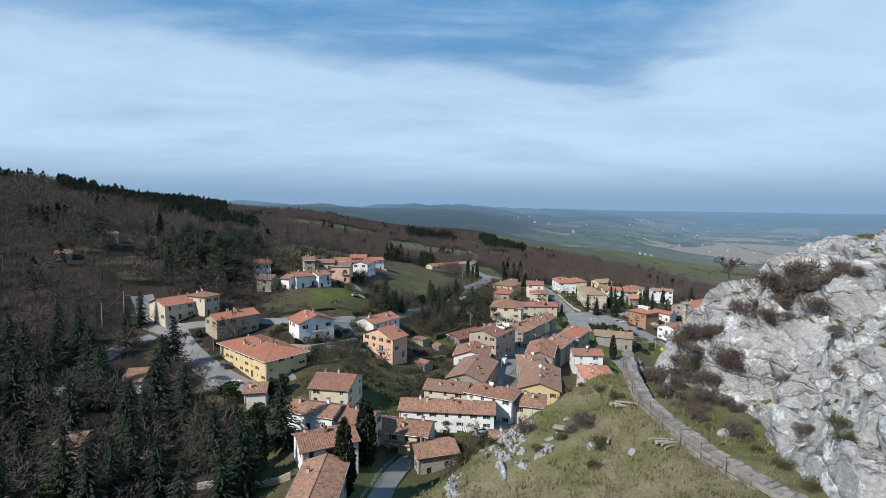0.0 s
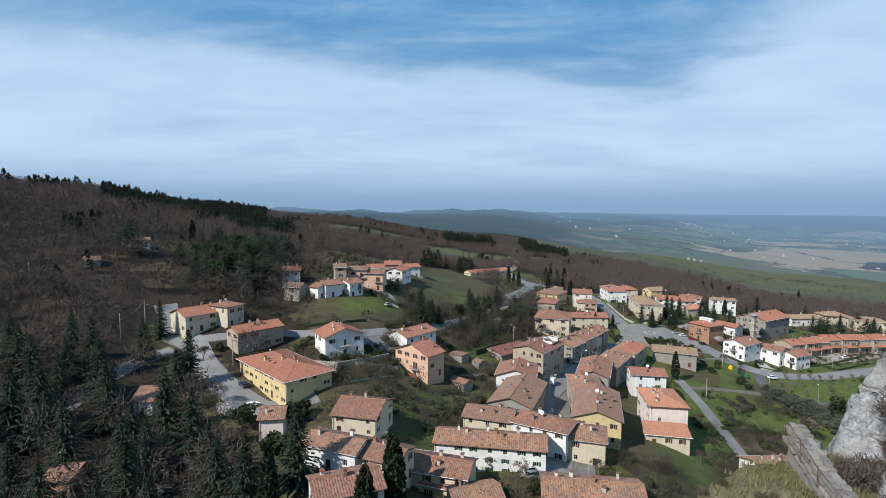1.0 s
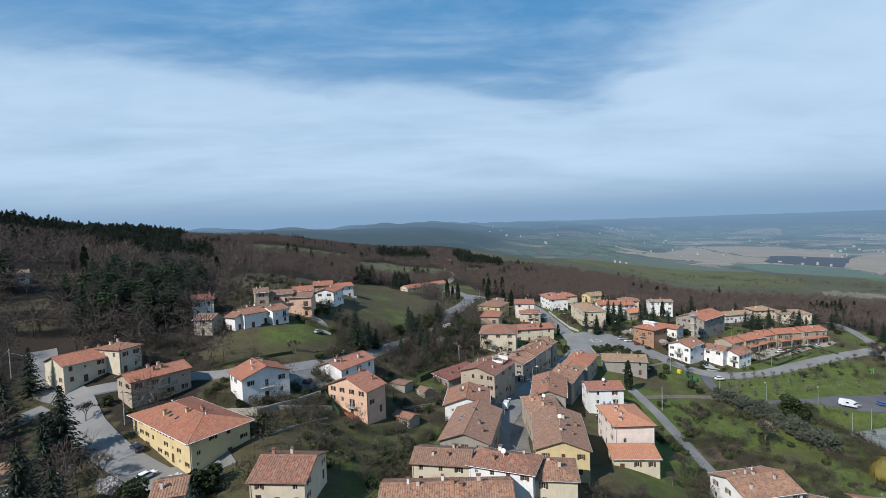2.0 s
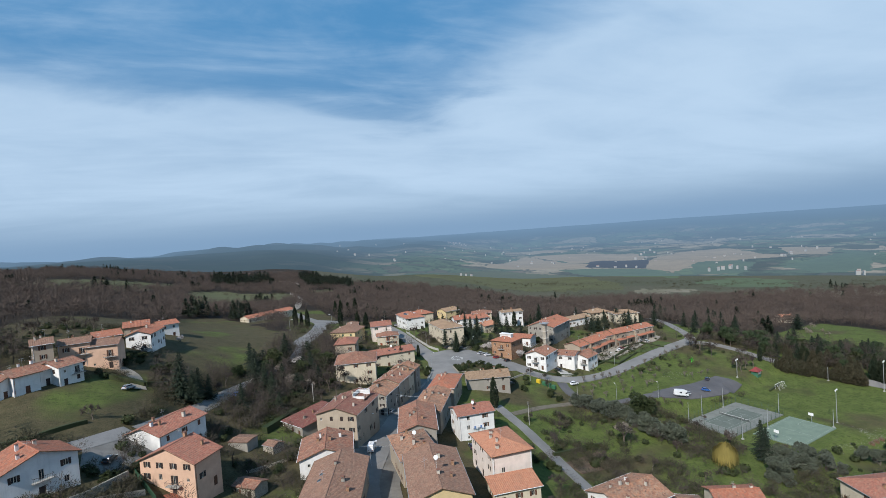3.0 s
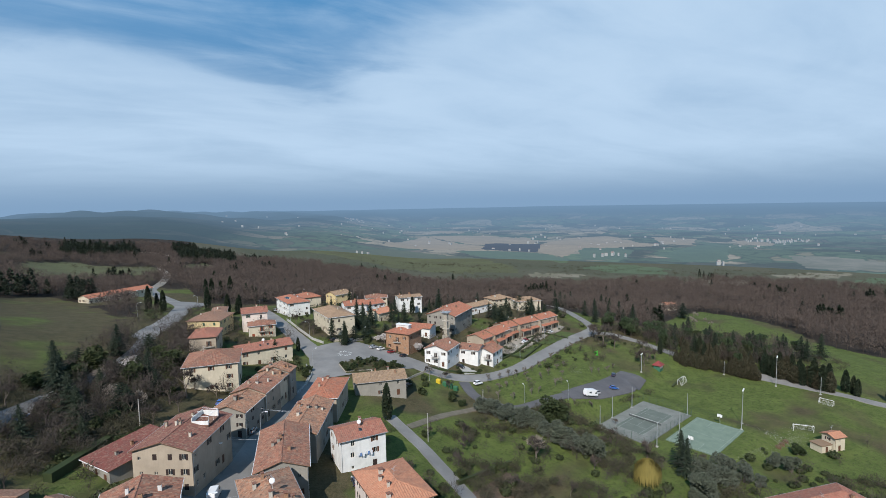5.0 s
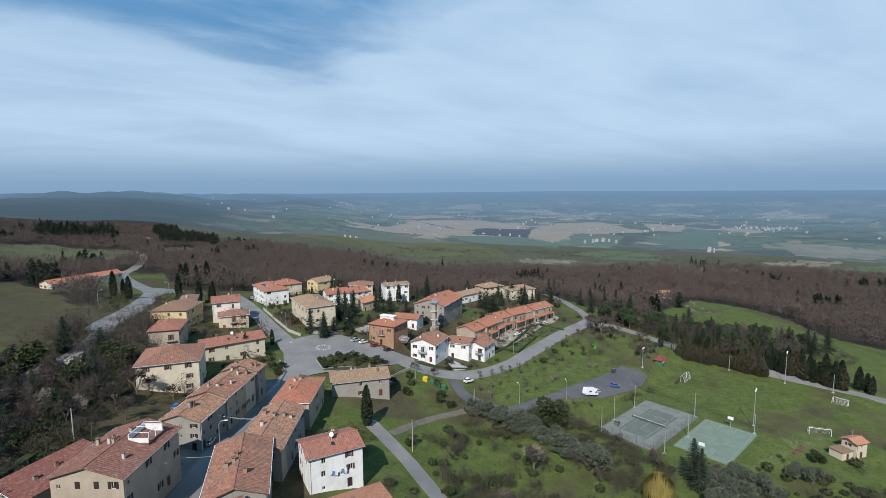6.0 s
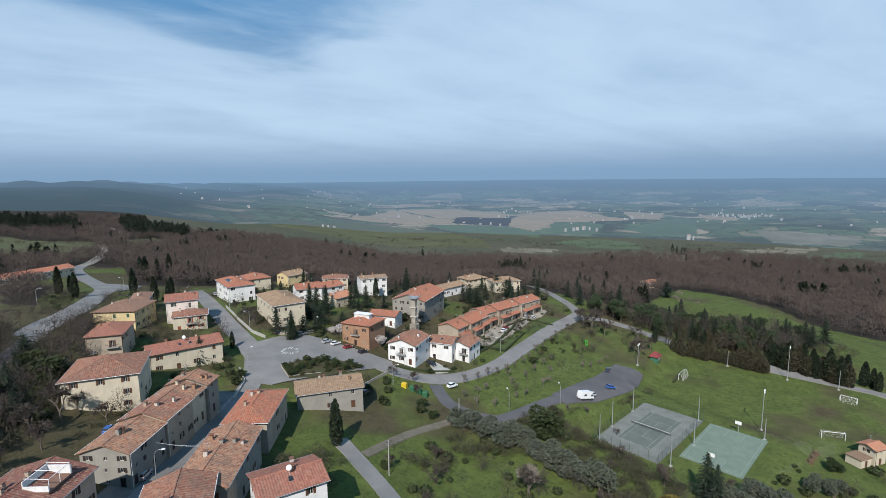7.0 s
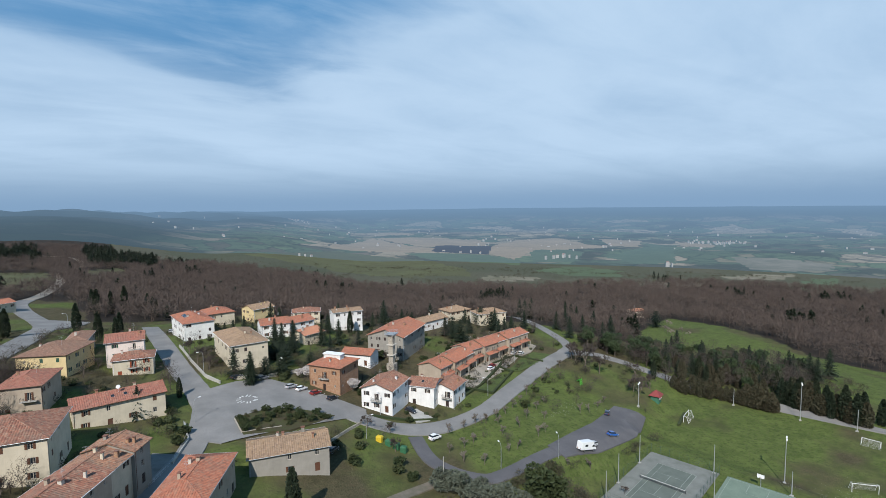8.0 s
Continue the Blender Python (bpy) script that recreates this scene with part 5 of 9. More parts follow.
house(-67.7, 236.4, 34.5, 45.5, 6.6, 9, 5.5, 'AB', 'white', 'terra', 1, 'low white house with terracotta roof above the meadow', chim=1, shutter='dark')
house(-65, 241.9, 34.7, 50.9, 4.7, 9, 5, 'AB', 'white', 'terra', 1, 'low white link building with a terracotta roof', chim=1, shutter='dark')
house(-59.6, 243.5, 33.8, 53.3, 7.5, 9, 6, 'AB', 'white', 'terra', 2, 'white house with a balcony above the meadow', chim=1, shutter='dark', balcony=1)
house(-89.7, 250.9, 37, 22.2, 7.8, 9, 7, 'AB', 'white', 'red', 2, 'white house with a dark red roof among trees', chim=1)
house(-80.4, 232.2, 33.4, -7, 6.8, 8, 6, 'AB', 'stone', 'brown', 2, 'stone house with a brown roof among trees', chim=1)
house(-70.1, 234.3, 34.2, -29.8, 5.3, 8, 5, 'AB', 'white', 'terra', 1, 'small white house with a terracotta roof', chim=1)
house(-94, 154.3, 16.2, 9.5, 5.2, 12.1, 4, 'AB', 'white', 'old', 1, 'small white cottage with an old tile roof in the wood', chim=0)
house(-183.5, 245.3, 45.3, 31.6, 6.1, 8, 3, 'AB', 'stone', 'terra', 1, 'far stone barn with a terracotta roof', chim=0, name='barn')
house(-52, 139.6, 16.2, 11.8, 5.6, 8, 6, 'AB', 'pink', 'old', 2, 'old house with weathered tiles below the inn', chim=1)
house(-85.9, 115.5, 13.5, 4.8, 5.3, 8, 5, 'AB', 'brick', 'old', 1, 'brick shed with old tiles among the conifers', chim=0, name='shed')
house(22, 120.1, 12.2, -3.8, 19.3, 9, 5, 'AB', 'white', 'old', 1, 'low white house with patched old tiles and chimneys', chim=5)
house(-1.5, 120.1, 9.9, 18.1, 10, 8, 5, 'AB', 'stone', 'old', 1, 'stone house with old grey tiles', chim=1)
house(11.9, 226.4, 11.6, -61, 10.9, 15.2, 3.5, 'mono', 'grey', 'red', 1, 'low outbuilding with a dark red metal roof', chim=3, pitch=0.1, name='outbuilding')
house(5.5, 512, z_at(5.5, 512) + 0.4, 36, 46, 11, 4, 'AB', 'cream', 'orange', 1, 'long low building with an orange roof by the main road', chim=0)
house(-195, 292, z_at(-195, 292) + 0.3, 40, 13, 8, 3.6, 'AB', 'white', 'tan', 1, 'low white hillside villa beside a terrace', chim=1)
house(471.8, 401.5, -40, -17.6, 12.9, 9, 6, 'AB', 'cream', 'salmon', 2, 'lone cream house beside a dark cedar', chim=1)
house(-7, 189.1, 11.5, -42.1, 6.7, 4.5, 3, 'AB', 'stone', 'terra', 1, 'small stone garden shed with tiled roof', chim=0, name='shed', gap=2.2, over=0.3)
house(-8.8, 213.5, 13.8, -33.7, 6, 5, 3, 'AB', 'grey', 'brown', 0, 'grey block garden shed', chim=0, name='shed', over=0.2, pitch=0.08)
house(-0.8, 210.6, 11.8, -50.7, 4.2, 4, 3, 'AB', 'stone', 'brown', 0, 'little roofed stone hut in a garden', chim=0, name='shed', over=0.2)
house(38.4, 244.5, 6.6, -36.5, 10, 12.5, 7.5, 'BC', 'grey', 'old', 3, 'grey street house with patched old tiles', chim=3, gap=2.7, shutter='dark', over=0.45)
house(45.6, 253.8, 6.6, -36.5, 10.3, 11.0, 8.2, 'BC', 'beige', 'terra', 3, 'tall beige street house with dark shutters', chim=3, gap=2.7, shutter='dark', over=0.45)
house(50.7, 261.5, 6.6, -36.5, 10.2, 7.3, 7.8, 'BC', 'cream', 'old', 3, 'narrow cream street house with weathered tiles', chim=3, gap=2.7, shutter='dark', over=0.45)
house(55.1, 266.5, 6.6, -36.5, 10.4, 5.8, 8.5, 'BC', 'grey', 'old', 3, 'end house of the street row with old tiles', chim=3, gap=2.7, shutter='dark', over=0.45)

# the two staggered rows of terraced houses
def terrace_row(x, y, z, turn, count, width, deep, H):
    d = Vector((math.cos(radians(turn)), math.sin(radians(turn))))
    n = Vector((d.y, -d.x))
    for k in range(count):
        off = (k - (count - 1) / 2) * width
        st = 0.9 if k % 2 else -0.3
        p = Vector((x, y)) + d * off + n * st
        h = house(p.x, p.y, z + 0.15 * (k % 2), turn, width - 0.05, deep, H + 0.3 * (k % 2), "AB", "beige", "orange", 2,
                  "tan terraced house with an orange roof and covered balcony", "dark", 1, pitch=0.32, over=0.4, balcony=1, seed=k + 5, sides="F", group="terraced houses")
        bm = bmesh.new()
        uvl = bm.loops.layers.uv.new("UVMap")
        b = -deep / 2
        tile_plane(bm, uvl, (-width * 0.42, b - 2.2, H * 0.52), (width * 0.42, b - 2.2, H * 0.52), (-width * 0.42, b, H * 0.52 + 0.7), (width * 0.42, b, H * 0.52 + 0.7), 0.5)
        part("porch_roof", bm, ROOF["orange"], h)
        for sx in (-0.4, 0.4):
            bm = bmesh.new()
            box(bm, sx * width - 0.15, b - 2.1, -1.0, sx * width + 0.15, b - 1.8, H * 0.52)
            part("post", bm, WALL["stone"], h)


terrace_row(172.5, 302.0, -3.7, 20, 3, 8.6, 10.5, 6.3)
terrace_row(205.5, 310.5, -4.0, 8, 5, 8.6, 10.5, 7.2)

# ---- the limestone crag, its grassy spur and the old wall ----
WALL_LINE = [(20.4, 54.2), (19.2, 49), (18.5, 44), (18.7, 39.5), (19.3, 34.6), (20.6, 30.5), (23, 25), (27, 17), (32, 8)]


def spur_height(x, y):
    """The grassy shoulder below the crag."""
    top = 56.75 - 0.42 * np.maximum(0, 17 - x) + 0.02 * np.maximum(0, 40 - y)
    dx = np.maximum(0, -7 - x)
    dy = np.maximum(0, y - (54 - 0.55 * np.maximum(0, 17 - x) + 0.5 * np.clip(x - 19, 0, 22) - 0.4 * np.maximum(0, x - 52)))
    d = np.hypot(dx, dy)
    back = np.hypot(np.maximum(0, x - 58), np.maximum(0, -14 - y))
    return top - np.hypot(2.1 * d, 1.3 * back)


def crag_rise(x, y):
    """How far the crag stands over the spur east of the wall."""
    foot = float(np.interp(y, (20, 32, 42, 50, 60), (22.6, 24.0, 26.6, 25.4, 23.2))) + 1.5 * wavy(x, y, 6, 4.4)
    into = x - foot
    if into <= 0:
        return max(-3.0, into * 0.6)
    h = 10.0 * (1 - math.exp(-into / 3.9)) + 0.29 * into
    h += 1.2 * wavy(x, y, 5.5, 8.1) * min(1, into / 4)
    end = 64 + 2.0 * wavy(x, y, 8, 1.3)
    fall = min(1.0, max(0.0, (end - y) / 12 + 0.25))
    side = min(1.0, max(0.0, (74 + 7 * wavy(x, y, 15, 5.1) - x) / 24)) * min(1.0, max(0.0, (y + 10 + 6 * wavy(x, y, 13, 7.3)) / 20))
    h = h * side * side * (3 - 2 * side) - 9 * (1 - side) ** 4
    return h * fall ** 0.75 - max(0.0, y - end - 1) * 1.5


def blocks(p, s, tilt):
    """Split limestone: each block has its own offset, with open joints between."""
    q = tilt @ p
    q = Vector((q.x * s, q.y * s * 0.6, q.z * s * 1.3))
    d, pts = noise.voronoi(q)
    lift = noise.cell(Vector(pts[0]) * 7.3 + Vector((11, 5, 3)))
    return lift, min(1.0, (d[1] - d[0]) * 7.0)


TILT_A = Matrix.Rotation(radians(32), 3, "Y") @ Matrix.Rotation(radians(18), 3, "X")
TILT_B = Matrix.Rotation(radians(20), 3, "Z") @ Matrix.Rotation(radians(38), 3, "Y")


def rock_relief(p):
    """Tilted slabs with stepped beds, a few deep clefts, and a rough skin."""
    w = Vector((noise.noise(p * 0.21), noise.noise(p * 0.21 + Vector((9, 2, 5))), noise.noise(p * 0.21 + Vector((3, 7, 1)))))
    q = p + w * 2.2
    a, ja = blocks(q, 0.125, TILT_A)
    b, jb = blocks(q + Vector((3, 1, 7)), 0.42, TILT_B)
    u = q.dot(BED) * 0.55 + 0.5 * noise.noise(p * 0.35)
    step = u - math.floor(u)
    bed = min(1.0, step * 1.25) if step < 0.8 else (1 - step) * 5.0
    on = min(1.0, max(0.0, 0.5 + 1.8 * noise.noise(p * 0.16 + Vector((4, 4, 8)))))
    fine = noise.fractal(p * 0.55, 0.9, 2.1, 5)
    ridge = noise.ridged_multi_fractal(p * 0.3, 1.0, 2.1, 4, 1.0, 2.0) - 1.1
    cleft = max(0.0, 1 - abs(noise.noise(Vector((q.x * 0.2, q.y * 0.13, q.z * 0.09)) + Vector((1, 6, 2)))) * 9)
    rough = noise.fractal(p * 1.7, 0.8, 2.2, 3)
    return 1.35 * (a - 0.5) + 0.3 * ja + on * (0.4 * (b - 0.5) + 0.15 * jb + 0.04 * bed) + 0.42 * fine + 0.2 * rough + 0.06 * ridge - 1.9 * cleft - 0.5


BED = Vector((-0.55, 0.2, 0.81)).normalized()


def rock_material():
    """Grey limestone: open joints at three sizes, white lichen, rust, turf on the ledges."""
    m, nt, bs = nodes_of("grey_limestone")
    big = noise_node(nt, 0.25, 6, 0.65)
    mid = noise_node(nt, 0.55, 9, 0.75)
    small = noise_node(nt, 4, 8, 0.75)
    gp = nt.nodes.new("ShaderNodeNewGeometry")
    warp = nt.nodes.new("ShaderNodeTexNoise")
    warp.inputs["Scale"].default_value = 0.9
    warp.inputs["Detail"].default_value = 5
    nt.links.new(gp.outputs["Position"], warp.inputs["Vector"])
    vm = nt.nodes.new("ShaderNodeVectorMath")
    vm.operation = "MULTIPLY_ADD"
    vm.inputs[1].default_value = (1.5, 1.5, 1.5)
    nt.links.new(warp.outputs["Color"], vm.inputs[0])
    nt.links.new(gp.outputs["Position"], vm.inputs[2])

    def joints(scale, turn):
        tm = nt.nodes.new("ShaderNodeMapping")
        tm.inputs["Rotation"].default_value = turn
        tm.inputs["Scale"].default_value = scale
        nt.links.new(vm.outputs[0], tm.inputs[0])
        ck = nt.nodes.new("ShaderNodeTexVoronoi")
        ck.feature = "DISTANCE_TO_EDGE"
        ck.inputs["Scale"].default_value = 1.0
        nt.links.new(tm.outputs[0], ck.inputs["Vector"])
        return ck.outputs["Distance"]

    wide = joints((0.24, 0.14, 0.5), (0.3, 0.55, 0.2))
    beds = joints((0.5, 0.3, 1.7), (0.25, 0.6, 0.1))
    fine = joints((1.5, 1.1, 2.6), (0.5, 0.3, 0.7))
    c = mixc(nt, remap(nt, big, 0.35, 0.65), (0.46, 0.457, 0.45), (0.34, 0.338, 0.335))
    c = mixc(nt, remap(nt, small, 0.42, 0.62, 0, 0.7), c, (0.2, 0.197, 0.19))
    c = mixc(nt, remap(nt, mid, 0.56, 0.6, 0, 0.8), c, (0.68, 0.685, 0.69))
    c = mixc(nt, remap(nt, noise_node(nt, 0.5, 5, 0.6), 0.6, 0.7, 0, 0.5), c, (0.2, 0.145, 0.11))
    c = mixc(nt, remap(nt, fine, 0.0, 0.03, 0.14, 0), c, (0.2, 0.195, 0.19))
    c = mixc(nt, remap(nt, beds, 0.0, 0.022, 0.22, 0), c, (0.13, 0.127, 0.12))
    c = mixc(nt, remap(nt, wide, 0.0, 0.02, 0.6, 0), c, (0.04, 0.038, 0.034))
    nz = nt.nodes.new("ShaderNodeSeparateXYZ")
    nt.links.new(gp.outputs["True Normal"], nz.inputs[0])
    turf = nt.nodes.new("ShaderNodeMath")
    turf.operation = "MULTIPLY"
    nt.links.new(remap(nt, nz.outputs[2], 0.6, 0.82), turf.inputs[0])
    nt.links.new(remap(nt, noise_node(nt, 0.3, 5, 0.65), 0.48, 0.56), turf.inputs[1])
    c = mixc(nt, turf.outputs[0], c, mixc(nt, remap(nt, small, 0.4, 0.6), (0.065, 0.068, 0.024), (0.1, 0.078, 0.045)))
    nt.links.new(c, bs.inputs["Base Color"])
    bs.inputs["Roughness"].default_value = 1.0
    bs.inputs["Specular IOR Level"].default_value = 0.08
    total = None
    for v, k in ((remap(nt, wide, 0.0, 0.07, 0.0, 0.5), 1), (remap(nt, beds, 0.0, 0.05, 0.0, 0.12), 1), (remap(nt, fine, 0.0, 0.12, 0.0, 0.08), 1), (mid, 1), (remap(nt, small, 0, 1, 0, 0.4), 1)):
        if total is None:
            total = v
            continue
        ad = nt.nodes.new("ShaderNodeMath")
        nt.links.new(total, ad.inputs[0])
        nt.links.new(v, ad.inputs[1])
        total = ad.outputs[0]
    bump(nt, bs, total, 0.85, 0.4)
    return m


ROCK = rock_material()


def slope_material():
    m, nt, bs = nodes_of("spur_turf")
    big = noise_node(nt, 0.13, 6, 0.65)
    mid = noise_node(nt, 0.7, 6, 0.7)
    small = noise_node(nt, 5, 6, 0.7)
    green = mixc(nt, remap(nt, mid, 0.35, 0.65), (0.14, 0.142, 0.056), (0.095, 0.103, 0.04))
    dry = mixc(nt, remap(nt, mid, 0.35, 0.65), (0.235, 0.195, 0.12), (0.155, 0.125, 0.08))
    c = mixc(nt, remap(nt, big, 0.42, 0.58), green, dry)
    c = mixc(nt, remap(nt, small, 0.45, 0.7, 0, 0.75), c, (0.06, 0.05, 0.03))
    nt.links.new(c, bs.inputs["Base Color"])
    bs.inputs["Roughness"].default_value = 0.95
    bs.inputs["Specular IOR Level"].default_value = 0.1
    bump(nt, bs, small, 0.8, 0.15)
    return m


def crag_surface(x, y):
    base = float(spur_height(np.array(x), np.array(y)))
    r = crag_rise(x, y)
    p = Vector((x, y, base + r))
    k = min(1.0, max(0.0, (r + 1.0) / 3.5))
    rel = rock_relief(p) * k
    return Vector((x - 0.62 * rel, y + 0.1 * rel, base + r + 0.78 * rel - (0.4 if r <= 0 else 0)))


def build_crag():
    step = 0.27
    xs, ys = np.concatenate([np.arange(19, 58, step), np.arange(58, 79, 0.7)]), np.concatenate([np.arange(-16, 4, 0.7), np.arange(4, 74, step)])
    bm = bmesh.new()
    keep = [[bm.verts.new(crag_surface(x, y)) for y in ys] for x in xs]
    for i in range(len(xs) - 1):
        for j in range(len(ys) - 1):
            bm.faces.new((keep[i][j], keep[i + 1][j], keep[i + 1][j + 1], keep[i][j + 1]))
    me = bpy.data.meshes.new("rock_crag")
    bm.to_mesh(me)
    bm.free()
    me.polygons.foreach_set("use_smooth", [True] * len(me.polygons))
    me.materials.append(ROCK)
    return tagged(new("rock_crag", me), "craggy grey limestone outcrop with white patches and cracks", "rock")


def build_spur():
    step = 0.6
    xs, ys = np.arange(-46, 118, step), np.arange(-64, 122, step)
    X, Y = np.meshgrid(xs, ys, indexing="ij")
    Z = spur_height(X, Y)
    G = height(X, Y)
    n = np.array([0.35 * wavy(x, y, 3.1) + 0.7 * wavy(x, y, 9.5, 2) + 0.12 * wavy(x, y, 1.1) for x, y in zip(X.ravel(), Y.ravel())]).reshape(X.shape)
    wild = smooth((np.maximum(X - 58, -10 - Y)) / 14)
    lumps = np.array([wavy(x, y, 24, 3.3) for x, y in zip(X.ravel(), Y.ravel())]).reshape(X.shape)
    Z = np.maximum(Z + n + 6 * lumps * wild, G - 2.0)
    ny = len(ys)
    i, j = np.meshgrid(np.arange(len(xs) - 1), np.arange(ny - 1), indexing="ij")
    ok = (Z[:-1, :-1] > G[:-1, :-1] - 1.9).ravel()
    i, j = i.ravel()[ok], j.ravel()[ok]
    faces = np.stack([i * ny + j, (i + 1) * ny + j, (i + 1) * ny + j + 1, i * ny + j + 1], 1)
    me = bpy.data.meshes.new("ground_spur")
    me.from_pydata(np.stack([X.ravel(), Y.ravel(), Z.ravel()], 1).tolist(), [], faces.tolist())
    me.polygons.foreach_set("use_smooth", [True] * len(me.polygons))
    me.materials.append(slope_material())
    return tagged(new("ground_spur", me), "steep spur of dry tufted grass below the crag", "ground", kind="structure")


def spur_z(x, y):
    return float(spur_height(np.array(x), np.array(y))) + 0.35 * wavy(x, y, 3.1) + 0.7 * wavy(x, y, 9.5, 2) + 0.12 * wavy(x, y, 1.1)


build_spur()
build_crag()


def rock_lump(x, y, z, sx, sy, sz, turn, seed, label="weathered pale limestone ledge in the grass"):
    bm = bmesh.new()
    bmesh.ops.create_icosphere(bm, subdivisions=4, radius=1.0)
    off = Vector((seed * 3.7, seed * 1.9, seed * 5.1))
    for v in bm.verts:
        q = Vector((v.co.x * sx, v.co.y * sy, v.co.z * sz))
        n = v.co.normalized()
        v.co = q + n * (0.5 * rock_relief(q + off) + 0.1) * min(1.0, min(sx, sy) * 0.8)
    me = bpy.data.meshes.new("rock")
    bm.to_mesh(me)
    bm.free()
    me.materials.append(ROCK)
    ob = new("rock", me)
    ob.matrix_basis = pose(x, y, z, 12, -22, turn)
    return tagged(ob, label, "rock", "rocks on the spur")


for k, (x, y, sx, sy, sz, turn) in enumerate((
        (12.0, 46.5, 0.6, 0.4, 0.4, 10), (12.5, 40, 0.5, 0.4, 0.4, 0), (21.6, 54.2, 1.7, 0.6, 1.3, 60), (23.0, 50, 1.9, 0.6, 1.1, 55), (22.6, 39, 0.7, 0.5, 0.6, 20), (14.8, 37.5, 0.4, 0.3, 0.3, 40))):
    rock_lump(x, y, spur_z(x, y) + 0.1, sx, sy, sz, turn, k + 1)


LEDGES = ((7.6, 46.5, 2.6, 3.4), (5.8, 42.5, 2.5, 2.8), (6.4, 38.5, 2.6, 3.2), (9.6, 41.5, 1.2, 2.0), (1.0, 42.0, 1.4, 2.2), (-1.8, 40.5, 1.5, 1.6), (0.6, 37.5, 2.2, 1.8), (-3.6, 42.0, 1.2, 2.0))


def build_ledges():
    """Bare limestone that shows through the turf on the shoulder of the spur."""
    for k, (cx, cy, rx, ry) in enumerate(LEDGES):
        step = 0.13
        xs, ys = np.arange(cx - rx * 1.5, cx + rx * 1.5, step), np.arange(cy - ry * 1.5, cy + ry * 1.5, step)
        rows = []
        V, F = [], []
        for x in xs:
            for y in ys:
                r = math.hypot((x - cx) / rx, (y - cy) / ry)
                p = Vector((x * 1.7, y * 1.7, k * 9.0))
                up = 0.5 * (1 - r) + 0.45 * rock_relief(p) + 0.3 * noise.fractal(p * 0.9, 0.8, 2.1, 4)
                V.append((x, y, spur_z(x, y) + max(-0.6, min(up, 0.7))))
        n = len(ys)
        for i in range(len(xs) - 1):
            for j in range(n - 1):
                F.append((i * n + j, (i + 1) * n + j, (i + 1) * n + j + 1, i * n + j + 1))
        me = bpy.data.meshes.new("rock_ledge")
        me.from_pydata(V, [], F)
        me.materials.append(ROCK)
        tagged(new("rock_ledge", me), "pale weathered limestone ledge breaking through dry grass", "rock", "rocks on the spur")


build_ledges()


def old_wall():
    """A thick rubble wall with flat cap stones, running down the spur."""
    wall = thing("stone_wall", pose(0, 0, 0), "thick old rubble stone wall with mossy flat cap stones", "wall")
    rnd = random.Random(4)
    P = [Vector((x, y, 0)) for x, y in WALL_LINE]
    line, acc = [], 0.0
    for a, b in zip(P, P[1:]):
        n = max(1, int((b - a).length / 0.5))
        for k in range(n):
            line.append(a.lerp(b, k / n))
    bm = bmesh.new()
    rows = []
    for i, p in enumerate(line):
        t = (line[min(i + 2, len(line) - 1)] - line[max(i - 2, 0)]).normalized()
        nrm = Vector((-t.y, t.x, 0))
        top = 57.75 + 1.3 * max(0.0, (p.y - 44) / 10) + 0.04 * rnd.uniform(-1, 1)
        rows.append((p, t, nrm, top))
    ring = []
    for p, t, nrm, top in rows:
        ring.append([bm.verts.new(p + nrm * s + Vector((0, 0, z))) for s, z in ((-0.62, 52.5), (-0.42, top), (0.42, top), (0.57, 52.5))])
    for r0, r1 in zip(ring, ring[1:]):
        for k in range(3):
            bm.faces.new((r0[k], r0[k + 1], r1[k + 1], r1[k]))
    for r in (ring[0], ring[-1]):
        bm.faces.new(r)
    bmesh.ops.recalc_face_normals(bm, faces=bm.faces)
    part("core", bm, STONEWALL, wall)
    meshes = []
    for k in range(5):
        b2 = bmesh.new()
        bmesh.ops.create_cube(b2, size=1.0)
        bmesh.ops.bevel(b2, geom=b2.edges[:], offset=0.13, segments=1, affect="EDGES")
        for v in b2.verts:
            v.co += Vector((rnd.uniform(-0.06, 0.06), rnd.uniform(-0.06, 0.06), rnd.uniform(-0.06, 0.06)))
        me = bpy.data.meshes.new("stone")
        b2.to_mesh(me)
        b2.free()
        me.materials.append(STONEWALL)
        meshes.append(me)
    for i in range(0, min(len(rows) - 1, 74), 1):
        p, t, nrm, top = rows[i]
        turn = Matrix.Rotation(math.atan2(t.y, t.x), 4, "Z")
        for sgn in (1,):
            for r in range(3):
                if (i + r) % 2:
                    continue
                z = top - 0.35 - r * 0.36
                m = Matrix.Translation(p + nrm * -sgn * (0.45 + 0.05 * r) + t * rnd.uniform(-0.1, 0.1) + Vector((0, 0, z))) @ turn
                put("stone", rnd.choice(meshes), wall, "", m @ Matrix.Diagonal((rnd.uniform(0.75, 1.05), 0.3, rnd.uniform(0.28, 0.36), 1)))
        for s in (-0.24, 0.24):
            if rnd.random() < 0.12:
                continue
            tip = Matrix.Rotation(rnd.uniform(-0.25, 0.25), 4, "Z") @ Matrix.Rotation(rnd.uniform(-0.08, 0.08), 4, "X")
            m = Matrix.Translation(p + nrm * (s + rnd.uniform(-0.05, 0.05)) + Vector((0, 0, top + rnd.uniform(-0.02, 0.06)))) @ turn @ tip
            put("cap_stone", rnd.choice(meshes), wall, "", m @ Matrix.Diagonal((rnd.uniform(0.36, 0.56), rnd.uniform(0.36, 0.52), 0.18, 1)))
    return wall


